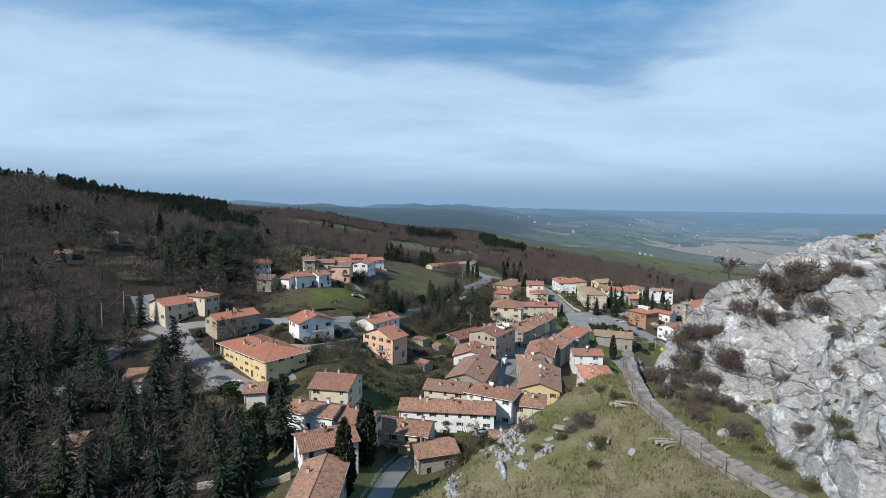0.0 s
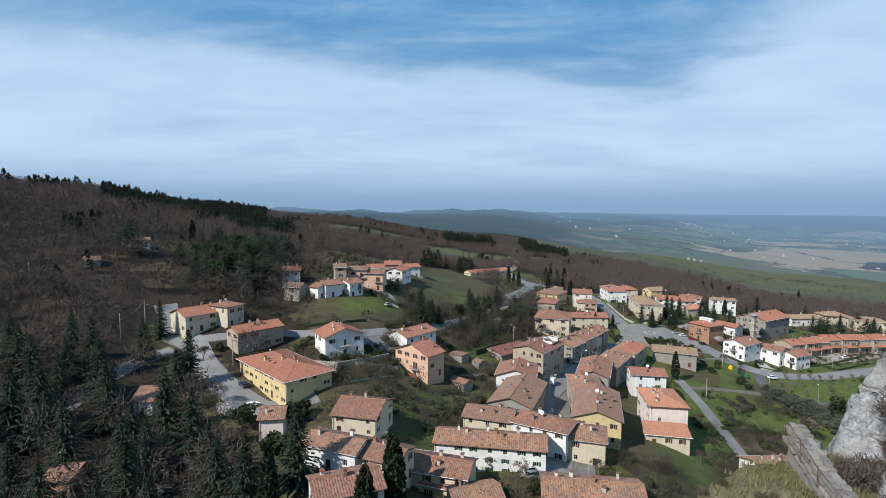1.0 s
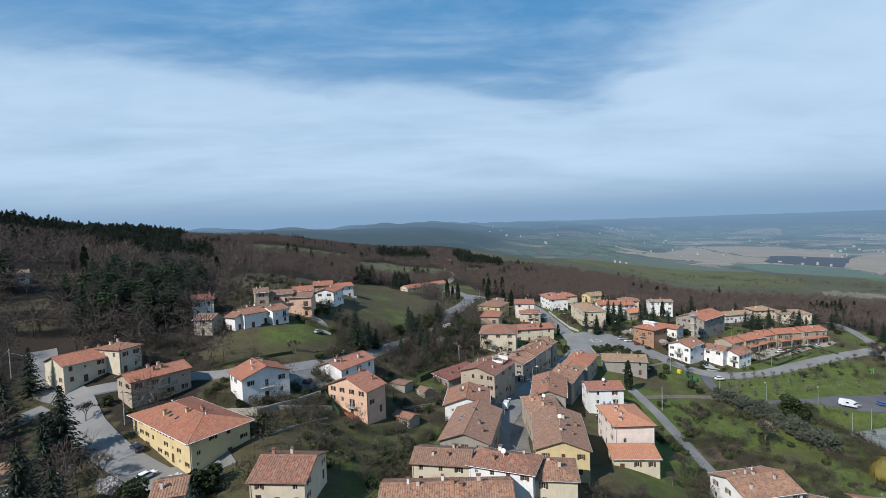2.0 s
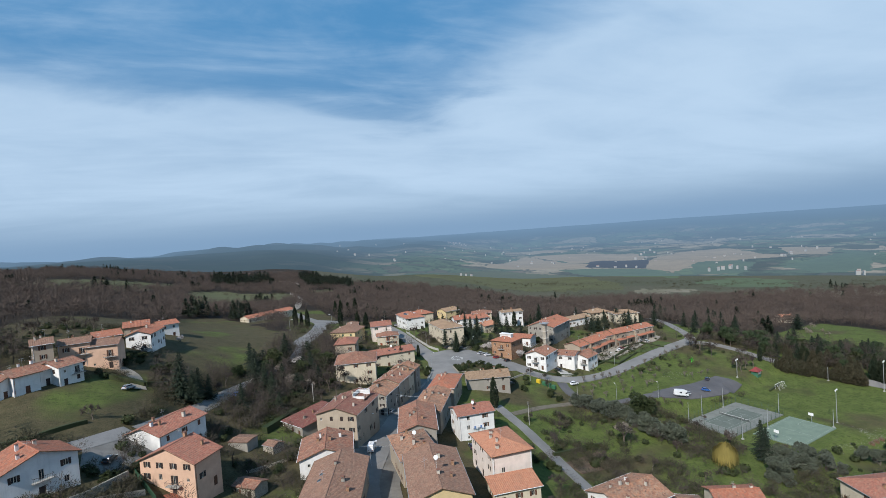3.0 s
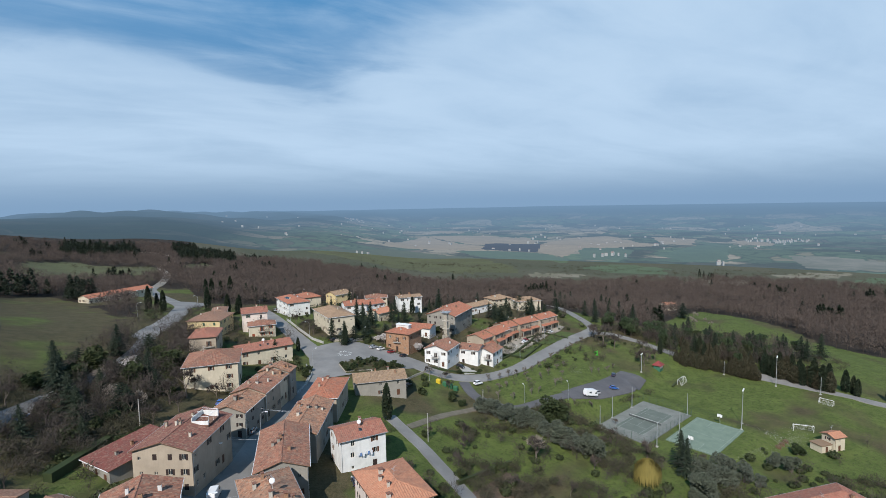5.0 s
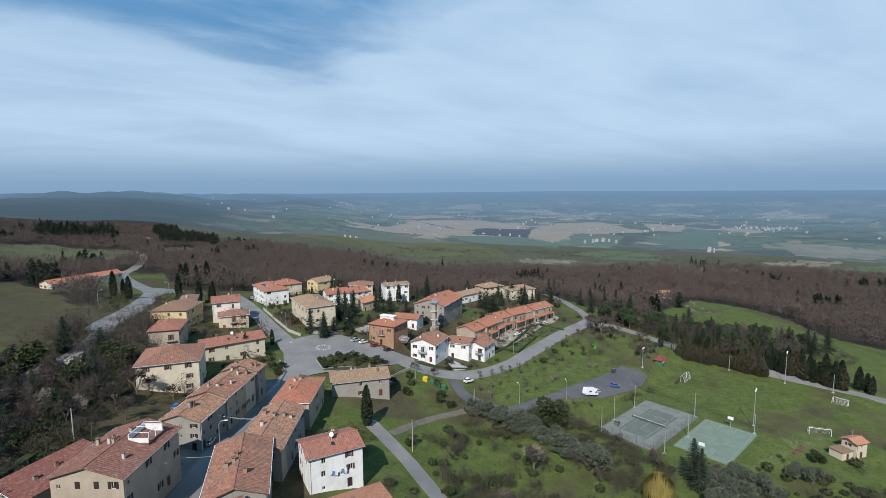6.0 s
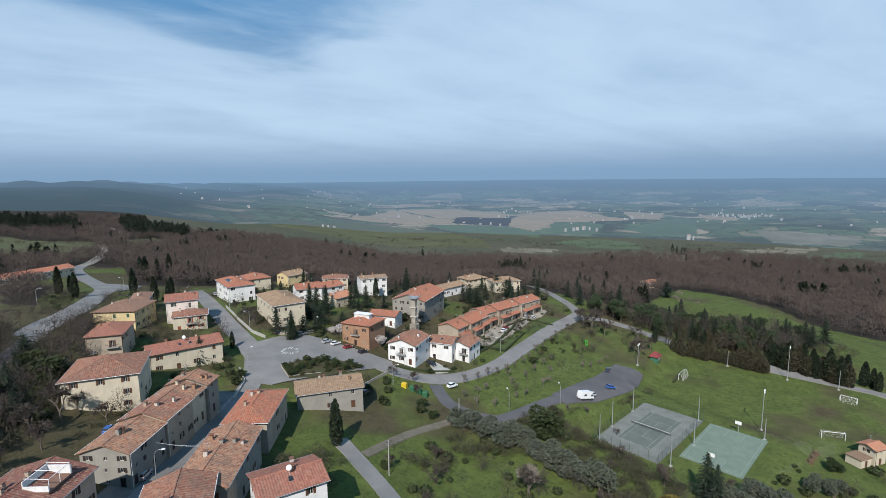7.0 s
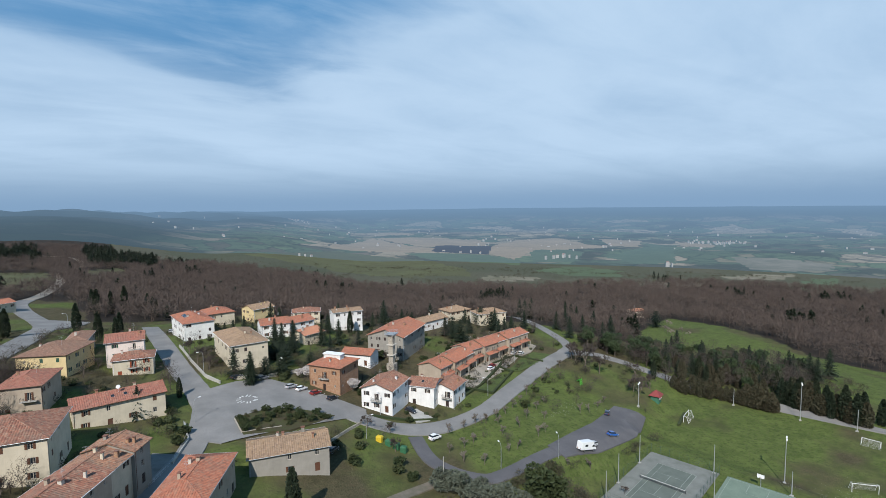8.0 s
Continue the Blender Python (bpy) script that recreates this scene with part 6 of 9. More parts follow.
STONEWALL = simple("mossy_wall_stone", (0.3, 0.28, 0.25), (0.21, 0.19, 0.175), 0.9, 0.95, 0.5, 0.04, fine=5, vary=0.6)
old_wall()

# ---- trees ----
def leaf_cloud(rnd, n, place, size, flat=0.5):
    """n small uneven leaf clumps, each a bent pair of triangles."""
    V, F = [], []
    for _ in range(n):
        p, out = place(rnd)
        s = size * rnd.uniform(0.6, 1.4)
        d = Vector((rnd.gauss(0, 1), rnd.gauss(0, 1), rnd.gauss(0, flat))).normalized()
        e = d.cross(Vector((rnd.gauss(0, 1), rnd.gauss(0, 1), rnd.gauss(0, 1)))).normalized()
        o = out * s * 0.4
        k = len(V)
        V += [p - d * s, p + e * s * 0.6 + o, p + d * s, p - e * s * 0.6 + o]
        F += [(k, k + 1, k + 2), (k, k + 2, k + 3)]
    return V, F


def mesh_of(name, V, F, mat):
    me = bpy.data.meshes.new(name)
    me.from_pydata([tuple(v) for v in V], [], F)
    me.materials.append(mat)
    return me


def bare_tree_meshes(rnd, h, spread, mat, depth=5):
    """Trunk and limbs, and the fine twigs as a second mesh."""
    bm = bmesh.new()
    tw = bmesh.new()

    def grow(p, d, length, r, lev):
        q = p + d * length
        if lev <= 2:
            tube(bm, p, q, r, r * 0.68, 5 if lev < 2 else 4, caps=False)
        else:
            side = d.cross(Vector((rnd.gauss(0, 1), rnd.gauss(0, 1), rnd.gauss(0, 1)))).normalized() * max(r, 0.07)
            a, b, c = tw.verts.new(p - side), tw.verts.new(p + side), tw.verts.new(q)
            tw.faces.new((a, b, c))
            side = side.cross(d).normalized() * max(r, 0.07)
            a, b = tw.verts.new(p - side), tw.verts.new(p + side)
            tw.faces.new((a, b, tw.verts.new(q)))
        if lev >= depth:
            for _ in range(3):
                e = q + Vector((rnd.gauss(0, 1), rnd.gauss(0, 1), rnd.gauss(0.3, 0.8))).normalized() * h * rnd.uniform(0.05, 0.11)
                sd = (e - q).cross(Vector((rnd.gauss(0, 1), rnd.gauss(0, 1), rnd.gauss(0, 1)))).normalized() * 0.06
                tw.faces.new((tw.verts.new(q - sd), tw.verts.new(q + sd), tw.verts.new(e)))
            return
        for k in range(3 if lev < 1 else rnd.choice((2, 3, 3)) if lev < 4 else 3):
            ang = rnd.uniform(0.35, 0.85) * (1.0 if lev else 0.7)
            ax = d.cross(Vector((rnd.gauss(0, 1), rnd.gauss(0, 1), rnd.gauss(0, 0.4)))).normalized()
            nd = (Matrix.Rotation(ang, 3, ax) @ d + Vector((0, 0, 0.12))).normalized()
            nd = Vector((nd.x * spread, nd.y * spread, nd.z)).normalized()
            grow(p + d * length * rnd.uniform(0.6, 1.0), nd, length * rnd.uniform(0.6, 0.82), r * 0.6, lev + 1)

    grow(Vector((0, 0, -0.3)), Vector((rnd.gauss(0, 0.05), rnd.gauss(0, 0.05), 1)).normalized(), h * 0.3, h * 0.022, 0)
    out = []
    for name, b, m in (("trunk", bm, BARK), ("crown", tw, mat)):
        me = bpy.data.meshes.new(name)
        b.to_mesh(me)
        b.free()
        me.materials.append(m)
        out.append(me)
    return out


def conifer_meshes(rnd, h, r, mat, tiers=13, droop=0.35, per=11, bare=0.12, power=0.85):
    """A straight trunk with whorls of drooping, ragged boughs."""
    bm = bmesh.new()
    tube(bm, (0, 0, -0.5), (0, 0, h * 0.97), h * 0.018, 0.03, 6)
    V, F = [], []
    for t in range(tiers):
        f = bare + (1 - bare) * t / tiers
        z = h * f
        rad = r * (1 - (f - bare) / (1 - bare)) ** power * rnd.uniform(0.8, 1.15) + 0.2
        for k in range(per):
            a = (k + rnd.random()) * 2 * math.pi / per
            ln = rad * rnd.uniform(0.6, 1.1)
            d = Vector((math.cos(a), math.sin(a), -droop * rnd.uniform(0.3, 1.2)))
            s = Vector((-math.sin(a), math.cos(a), 0))
            for q in range(4):
                u = (q + 1) / 4
                c = Vector((0, 0, z + rnd.uniform(-0.3, 0.3))) + d * ln * u + Vector((0, 0, 0.25 * ln * u * u))
                w = ln * 0.2 * (1.25 - u) + 0.12
                i = len(V)
                tip = c + d * ln * 0.28 + Vector((0, 0, rnd.uniform(-0.25, 0.05)))
                V += [c - s * w - d * w * 0.3, c + Vector((0, 0, 0.22)), c + s * w - d * w * 0.3, tip]
                F += [(i, i + 1, i + 3), (i + 1, i + 2, i + 3)]
    me = bpy.data.meshes.new("trunk")
    bm.to_mesh(me)
    bm.free()
    me.materials.append(BARK)
    return me, mesh_of("crown", V, F, mat)


def cypress_meshes(rnd, h, r, mat, n=900):
    bm = bmesh.new()
    tube(bm, (0, 0, -0.5), (0, 0, h * 0.6), 0.16, 0.06, 6)

    def place(q):
        f = q.random() ** 0.9
        rad = r * math.sin(math.pi * min(0.999, 0.08 + 0.92 * f) ** 0.75) ** 0.7 * q.uniform(0.65, 1.05)
        a = q.uniform(0, 2 * math.pi)
        o = Vector((math.cos(a), math.sin(a), 0.6))
        return Vector((math.cos(a) * rad, math.sin(a) * rad, 0.25 + f * (h - 0.3))), o

    V, F = leaf_cloud(rnd, n, place, 0.42, 1.6)
    me = bpy.data.meshes.new("trunk")
    bm.to_mesh(me)
    bm.free()
    me.materials.append(BARK)
    return me, mesh_of("crown", V, F, mat)


def round_tree_meshes(rnd, h, r, mat, n=1500, trunk=0.35, size=0.5):
    """A broad crown made of several lumps of foliage."""
    bm = bmesh.new()
    tube(bm, (0, 0, -0.5), (0, 0, h * 0.6), h * 0.025, h * 0.012, 6)
    lumps = []
    for _ in range(11):
        a, q = rnd.uniform(0, 2 * math.pi), rnd.random() ** 0.5
        lumps.append((Vector((math.cos(a) * q * r * 0.72, math.sin(a) * q * r * 0.72, h * (trunk + (1 - trunk) * rnd.uniform(0.2, 0.82)))), r * rnd.uniform(0.3, 0.5)))
    for c, s in lumps[:5]:
        tube(bm, (0, 0, h * trunk * 0.7), c, h * 0.01, 0.04, 4, caps=False)

    def place(q):
        c, s = q.choice(lumps)
        o = Vector((q.gauss(0, 1), q.gauss(0, 1), q.gauss(0.2, 0.8))).normalized()
        return c + Vector((o.x, o.y, o.z * 0.75)) * s * q.uniform(0.7, 1.08), o

    V, F = leaf_cloud(rnd, n, place, size)
    me = bpy.data.meshes.new("trunk")
    bm.to_mesh(me)
    bm.free()
    me.materials.append(BARK)
    return me, mesh_of("crown", V, F, mat)


def willow_meshes(rnd, h, r):
    bm = bmesh.new()
    tube(bm, (0, 0, -0.4), (0, 0, h * 0.6), 0.3, 0.15, 6)
    V, F = [], []
    for _ in range(1700):
        a, q = rnd.uniform(0, 2 * math.pi), rnd.random() ** 0.5
        p = Vector((math.cos(a) * r * q, math.sin(a) * r * q, h * (1 - 0.35 * q * q) * rnd.uniform(0.75, 1)))
        ln = rnd.uniform(1.5, 4.5)
        b = p + Vector((math.cos(a) * 0.4, math.sin(a) * 0.4, -min(ln, p.z - 0.5)))
        s = Vector((-math.sin(a), math.cos(a), 0)) * 0.09
        i = len(V)
        V += [p - s, p + s, b]
        F += [(i, i + 1, i + 2)]
    me = bpy.data.meshes.new("trunk")
    bm.to_mesh(me)
    bm.free()
    me.materials.append(BARK)
    return me, mesh_of("crown", V, F, WILLOW)


def briar_meshes(rnd, h, r, mat, n=1300):
    """A dense leafless bush: a few stems and a thick haze of fine twigs."""
    bm = bmesh.new()
    for _ in range(6):
        a = rnd.uniform(0, 6.28)
        tube(bm, (0, 0, -0.3), (math.cos(a) * r * 0.5, math.sin(a) * r * 0.5, h * 0.6), 0.05, 0.02, 4, caps=False)
    lumps = [(Vector((rnd.gauss(0, r * 0.45), rnd.gauss(0, r * 0.45), h * rnd.uniform(0.25, 0.6))), rnd.uniform(0.35, 0.6)) for _ in range(7)]
    V, F = [], []
    for _ in range(n):
        c, k = rnd.choice(lumps)
        o = Vector((rnd.gauss(0, 1), rnd.gauss(0, 1), rnd.gauss(0, 1))).normalized() * rnd.random() ** 0.45
        p = c + Vector((o.x * r * k, o.y * r * k, o.z * h * k * 0.8))
        p.z = max(p.z, 0.02)
        d = (o + Vector((rnd.gauss(0, 0.5), rnd.gauss(0, 0.5), rnd.gauss(0.5, 0.5)))).normalized() * r * rnd.uniform(0.12, 0.3)
        s = d.cross(Vector((rnd.gauss(0, 1), rnd.gauss(0, 1), rnd.gauss(0, 1)))).normalized() * 0.022 * r
        i = len(V)
        V += [p - s, p + s, p + d]
        F.append((i, i + 1, i + 2))
    me = bpy.data.meshes.new("trunk")
    bm.to_mesh(me)
    bm.free()
    me.materials.append(BARK)
    return me, mesh_of("crown", V, F, mat)


_r = random.Random(11)
KINDS = {
    "bare": [bare_tree_meshes(_r, 9, 1.1, TWIG) for _ in range(4)],
    "pale": [bare_tree_meshes(_r, 9, 1.15, TWIGPALE) for _ in range(2)],
    "orchard": [bare_tree_meshes(_r, 5.0, 0.95, YOUNG, 4) for _ in range(4)],
    "conifer": [conifer_meshes(_r, 16, 4.2, CONIFER, 17, 0.4, 12) for _ in range(3)],
    "cedar": [conifer_meshes(_r, 14, 6.0, CONIFER, 12, 0.12, 13, 0.1, 0.6) for _ in range(2)],
    "silver": [round_tree_meshes(_r, 7.0, 3.4, SILVER, 2600, 0.05, 0.3) for _ in range(3)],
    "pine": [round_tree_meshes(_r, 13, 4.4, PINE, 1700, 0.42, 0.55) for _ in range(2)],
    "cypress": [cypress_meshes(_r, 12, 1.5, CYPRESS) for _ in range(2)],
    "rusty": [cypress_meshes(_r, 9.5, 2.1, CYPBROWN, 1000) for _ in range(3)],
    "bush": [round_tree_meshes(_r, 2.4, 1.7, BUSH, 420, 0.05, 0.3) for _ in range(3)],
    "evergreen": [round_tree_meshes(_r, 6.5, 4.0, BUSH, 1900, 0.08, 0.45) for _ in range(2)],
    "blossom": [round_tree_meshes(_r, 5.5, 2.8, BLOSSOM, 900, 0.3, 0.26) for _ in range(2)],
    "briar": [briar_meshes(_r, 2.2, 1.6, BRIAR) for _ in range(3)],
    "gorse": [briar_meshes(_r, 1.5, 1.2, GORSE, 1600) for _ in range(3)],
    "willow": [willow_meshes(_r, 7.5, 3.6)],
}
LABEL = {
    "briar": ("dense leafless brown thorn bush on rock", "bush"), "gorse": ("low grey-green broom bush in dry grass", "bush"),
    "bare": ("bare grey-brown deciduous tree without leaves", "tree"), "pale": ("bare pale-barked tree with light twigs", "tree"),
    "orchard": ("small bare fruit tree on grass", "tree"), "conifer": ("tall dark green fir with drooping boughs", "tree"),
    "cedar": ("dark spreading cedar with level boughs", "tree"), "silver": ("silver-green bushy cedar in a hedge row", "tree"),
    "pine": ("green pine with a rounded crown", "tree"), "cypress": ("slim dark green cypress", "tree"),
    "rusty": ("brownish green cypress of a windbreak", "tree"), "bush": ("rounded evergreen garden bush", "bush"),
    "evergreen": ("broad dense evergreen oak", "tree"), "blossom": ("tree in white spring blossom", "tree"),
    "willow": ("weeping willow with yellow twigs", "tree"),
}
NAME = {"bush": "bush", "briar": "bush", "gorse": "bush", "conifer": "fir_tree", "cedar": "cedar_tree", "pine": "pine_tree", "cypress": "cypress_tree", "rusty": "cypress_tree"}


def plant(kind, x, y, scale=1.0, z=None, rnd=random.Random(5), group="", wide=1.0):
    trunk, crown = rnd.choice(KINDS[kind])
    k = scale * rnd.uniform(0.88, 1.14)
    m = Matrix.Translation((x, y, (z_at(x, y) if z is None else z) - 0.1)) @ Matrix.Rotation(rnd.uniform(0, 6.28), 4, "Z") @ Matrix.Diagonal((k * wide, k * wide, k, 1))
    t = thing(NAME.get(kind, "tree"), m, LABEL[kind][0], LABEL[kind][1], group)
    put("trunk", trunk, t)
    put("crown", crown, t)
    return t


# ---- far woods: one object of many small bare trees ----
def crown_point(rnd, h, r, low=0.3):
    o = Vector((rnd.gauss(0, 1), rnd.gauss(0, 1), rnd.gauss(0, 1))).normalized() * rnd.random() ** 0.4
    return Vector((o.x * r, o.y * r, h * (low + 1) / 2 + o.z * h * (1 - low) / 2)), o


def wood_template(rnd, h, r, n, w, reach=1.5):
    """A leafless tree: a thin trunk under a rounded haze of short twigs."""
    V, F = [], []
    for a in (0.0, 1.6):
        i = len(V)
        V += [Vector((-0.16 * math.cos(a), -0.16 * math.sin(a), -1)), Vector((0.16 * math.cos(a), 0.16 * math.sin(a), -1)), Vector((0, 0, h * 0.75))]
        F.append((i, i + 1, i + 2))
    for _ in range(n):
        p, o = crown_point(rnd, h, r)
        d = (o * 0.9 + Vector((rnd.gauss(0, 0.4), rnd.gauss(0, 0.4), rnd.gauss(0.25, 0.45)))).normalized() * reach * rnd.uniform(0.5, 1.2)
        s = d.cross(Vector((rnd.gauss(0, 1), rnd.gauss(0, 1), rnd.gauss(0, 1)))).normalized() * w
        i = len(V)
        V += [p - s, p + s, p + d]
        F.append((i, i + 1, i + 2))
    return np.array([tuple(v) for v in V]), np.array(F)


def fir_template(rnd, h, r, n):
    """A conifer of the hill woods: a ragged crown, narrower towards its top."""
    V, F = [], []
    for _ in range(n):
        f = rnd.random() ** 1.1
        a = rnd.uniform(0, 6.28)
        rad = r * (1 - f ** 2.2) * rnd.uniform(0.55, 1.1) + 0.15
        c = Vector((math.cos(a) * rad * 0.7, math.sin(a) * rad * 0.7, h * (0.12 + 0.85 * f)))
        o = Vector((math.cos(a), math.sin(a), rnd.uniform(-0.5, 0.3))) * rnd.uniform(0.8, 1.5)
        s = Vector((-math.sin(a), math.cos(a), rnd.gauss(0, 0.4))) * rnd.uniform(0.5, 1.0)
        i = len(V)
        V += [c - s, c + s, c + o, c + Vector((0, 0, 1.0))]
        F += [(i, i + 2, i + 1), (i, i + 3, i + 1)]
    return np.array([tuple(v) for v in V]), np.array(F)


def forest(name, places, templates, mat, label, seed=3, category="wood"):
    rnd = np.random.RandomState(seed)
    VV, FF, base = [], [], 0
    for x, y, s in places:
        V, F = templates[rnd.randint(len(templates))]
        a = rnd.uniform(0, 6.28)
        c, q = math.cos(a), math.sin(a)
        W = np.stack([V[:, 0] * c - V[:, 1] * q, V[:, 0] * q + V[:, 1] * c, V[:, 2] * rnd.uniform(0.8, 1.2)], 1) * s
        VV.append(W + np.array((x, y, 0)))
        FF.append(F + base)
        base += len(V)
    P = np.array([(x, y) for x, y, s in places])
    Zs = height(P[:, 0], P[:, 1])
    for W, z in zip(VV, Zs):
        W[:, 2] += z
    V, F = np.concatenate(VV), np.concatenate(FF)
    me = bpy.data.meshes.new(name)
    me.vertices.add(len(V))
    me.vertices.foreach_set("co", V.astype(np.float32).ravel())
    me.loops.add(F.size)
    me.loops.foreach_set("vertex_index", F.astype(np.int32).ravel())
    me.polygons.add(len(F))
    me.polygons.foreach_set("loop_start", np.arange(0, F.size, 3, dtype=np.int32))
    me.polygons.foreach_set("loop_total", np.full(len(F), 3, np.int32))
    me.update(calc_edges=True)
    me.materials.append(mat)
    return tagged(new(name, me), label, category, kind="stuff")


def pine_wood(x, y):
    """The dark pine woods: a ragged belt along the ridge and a clump below it."""
    d, az = math.hypot(x, y), math.degrees(math.atan2(x, y))
    if -37 < az < -23:
        n = wavy(x, y, 45, 2.7) + 0.6 * wavy(x, y, 16, 8.1)
        p = max(0.0, min(0.9, (d - 585 + 40 * n) / 25))
    else:
        p = 0.0
    return max(p, 0.92 if lies_in(PINES, x, y, 8.0) else 0.0)


def scatter_woods():
    rnd = random.Random(21)
    near, far, firs, pines = [], [], [], []
    tries = 0
    while len(near) + len(far) < 19500 and tries < 200000:
        tries += 1
        az = rnd.uniform(-62, 88)
        d = math.sqrt(rnd.uniform(120 ** 2, 1330 ** 2))
        if d > 650 and az < 0 and rnd.random() < 0.3:
            continue
        x, y = d * math.sin(radians(az)), d * math.cos(radians(az))
        if y < 30 or rnd.random() > wood_cover(x, y):
            continue
        if d < 620 and not free(x, y, 3.0):
            continue
        dark = wavy(x, y, 70, 12.5) + 0.5 * wavy(x, y, 25, 1.5)
        hill = 0.12 if (az < -20 and d > 420) else 0.0
        if dark > 0.6 - hill * smooth((d - 420) / 200) or rnd.random() < 0.006 or pine_wood(x, y) > rnd.random():
            (pines if pine_wood(x, y) > 0.2 else firs).append((x, y, rnd.uniform(0.7, 1.15)))
        else:
            (near if d < 420 else far).append((x, y, rnd.uniform(0.75, 1.25)))
    r = random.Random(8)
    forest("woodland", near, [wood_template(r, 10, 4.0, 150, 0.1, 2.3) for _ in range(6)], TWIG, "bare brown deciduous woodland on the hillside")
    forest("woodland", far, [wood_template(r, 9, 4.8, 92, 0.16, 2.1) for _ in range(6)], FARTWIG, "far brown leafless woods below the village", 5)
    forest("woodland", pines, [fir_template(r, 14, 4.2, 90) for _ in range(5)], HILLPINE, "dark green pine wood along the ridge", 9)
    forest("woodland", firs, [fir_template(r, 13, 3.4, 75) for _ in range(4)], CONIFER, "dark conifers scattered through the woods", 7)


def hedgerows():
    """Field hedges and lone trees between the woods and the valley."""
    rnd = random.Random(61)
    got = []
    for _ in range(60000):
        az, d = rnd.uniform(-25, 86), math.sqrt(rnd.uniform(640 ** 2, 1330 ** 2))
        x, y = d * math.sin(radians(az)), d * math.cos(radians(az))
        if wood_cover(x, y) > 0.3:
            continue
        q = noise.voronoi(Vector((x / 130 + 0.4 * wavy(x, y, 90), y / 95, 0)))[0]
        if q[1] - q[0] < 0.018 or rnd.random() < 0.002:
            got.append((x, y, rnd.uniform(0.2, 0.5)))
        if len(got) > 2600:
            break
    r = random.Random(62)
    forest("hedgerows", got, [wood_template(r, 9, 6.5, 50, 0.3, 2.2) for _ in range(4)], SCRUB, "far dark hedgerows and lone trees between fields", 63, "hedges")


# ---- planted trees: x, y and size ----
for x, y, s in ((-109.8, 173.9, 1), (-113.9, 189, 0.8), (-48.2, 115.9, 0.9), (-37.4, 115.9, 1.1), (-49.9, 107.9, 1), (-66.3, 127.9, 1.1), (-78.6, 136.7, 1.2), (-72.1, 113, 1.1), (-88.2, 117.4, 1.1), (-111.7, 136.9, 1.1), (-111.2, 128.5, 1.2), (-95.9, 139.2, 1), (-120.8, 155.6, 0.9), (-135.2, 155.7, 1), (-126.1, 150, 1), (-147.3, 165, 1), (-127.4, 166, 0.9), (-23.4, 239.1, 0.75), (-26.6, 239.1, 0.7), (-19.4, 245, 0.6), (-4.7, 264, 0.9), (0.7, 246.7, 0.7), (-27, 240.4, 0.9), (-22.2, 243.1, 0.8), (-6.5, 277.1, 0.9), (-9.3, 239.1, 0.7), (93.6, 320.8, 0.75), (96.8, 312.6, 0.75), (117.7, 340.5, 0.85), (125, 347.1, 0.7),):
    plant('conifer', x, y, s)
for x, y, s in ((137.9, 347.5, 0.8), (146.4, 348.4, 0.8), (189.9, 381.5, 0.9), (62.7, 301.7, 0.6), (153.5, 178.8, 0.8), (409.2, 432.4, 1), (374.4, 393.1, 0.9), (155.9, 182.4, 0.8), (396.6, 461.8, 0.9), (306.3, 327.8, 0.9), (302.6, 313.3, 0.8), (203.4, 337.8, 0.6), (217.1, 340.7, 0.6),):
    plant('conifer', x, y, s)
for x, y, s in ((-123.3, 238.9, 1.1), (-117.5, 248.5, 1.1), (-115.1, 261.1, 1.2), (-96.2, 240.1, 1), (-123, 226.9, 0.9), (-97.4, 259.7, 1), (-101.2, 225.9, 0.8), (203.7, 331.5, 0.8), (210.2, 346.3, 0.7), (414.7, 348.8, 1.1), (-190.1, 277.8, 1), (-154.3, 268, 0.9), (231.8, 339.1, 0.7), (235.9, 352.8, 0.7),):
    plant('cedar', x, y, s)
for x, y, s in ((64.8, 500.5, 1.3), (72.7, 512.4, 1.2), (80.6, 519.6, 1.3), (94.6, 531.6, 1), (94.4, 506.5, 1), (63.8, 526.6, 1), (94.7, 494.1, 0.9), (35.9, 319.4, 0.55), (75, 312.3, 0.5), (162.6, 368.8, 0.9), (-18.8, 95.9, 1.4), (-16.6, 111.7, 1.2), (-40.1, 108.3, 1.1), (-178.4, 321.4, 1), (-18.1, 116.1, 1), (254.7, 258.7, 0.8), (82.3, 237.7, 0.9), (96.2, 310.5, 0.8),):
    plant('cypress', x, y, s)
for x, y, s in ((121.5, 238.4, 0.8), (123.3, 233.9, 0.85), (125, 229.3, 0.85), (125.9, 224.8, 0.9), (128.9, 222.8, 0.9), (130.7, 219.6, 0.85), (130.3, 214.2, 0.8), (130.7, 208.7, 0.85), (130.8, 204.4, 0.9), (131.6, 199.8, 0.9), (131.6, 195.8, 0.9), (155.2, 177.5, 0.9), (157.3, 173.3, 0.9), (160.1, 169.7, 0.8), (146.9, 168.6, 0.8), (158, 176.4, 0.8), (165.4, 174.1, 0.9), (168.3, 169.5, 0.8),):
    plant('silver', x, y, s * 1.1, wide=1.1)
for x, y, s in ((139.4, 221, 1.25), (142.5, 221.5, 0.8), (205.4, 170.8, 0.5), (78.4, 192, 0.4), (116.2, 244.9, 0.4), (11.9, 125.2, 0.5), (89.6, 225.6, 0.35), (128.4, 294, 0.4),):
    plant('evergreen', x, y, s)
for x, y, s in ((136.7, 180.1, 1),):
    plant('willow', x, y, s)
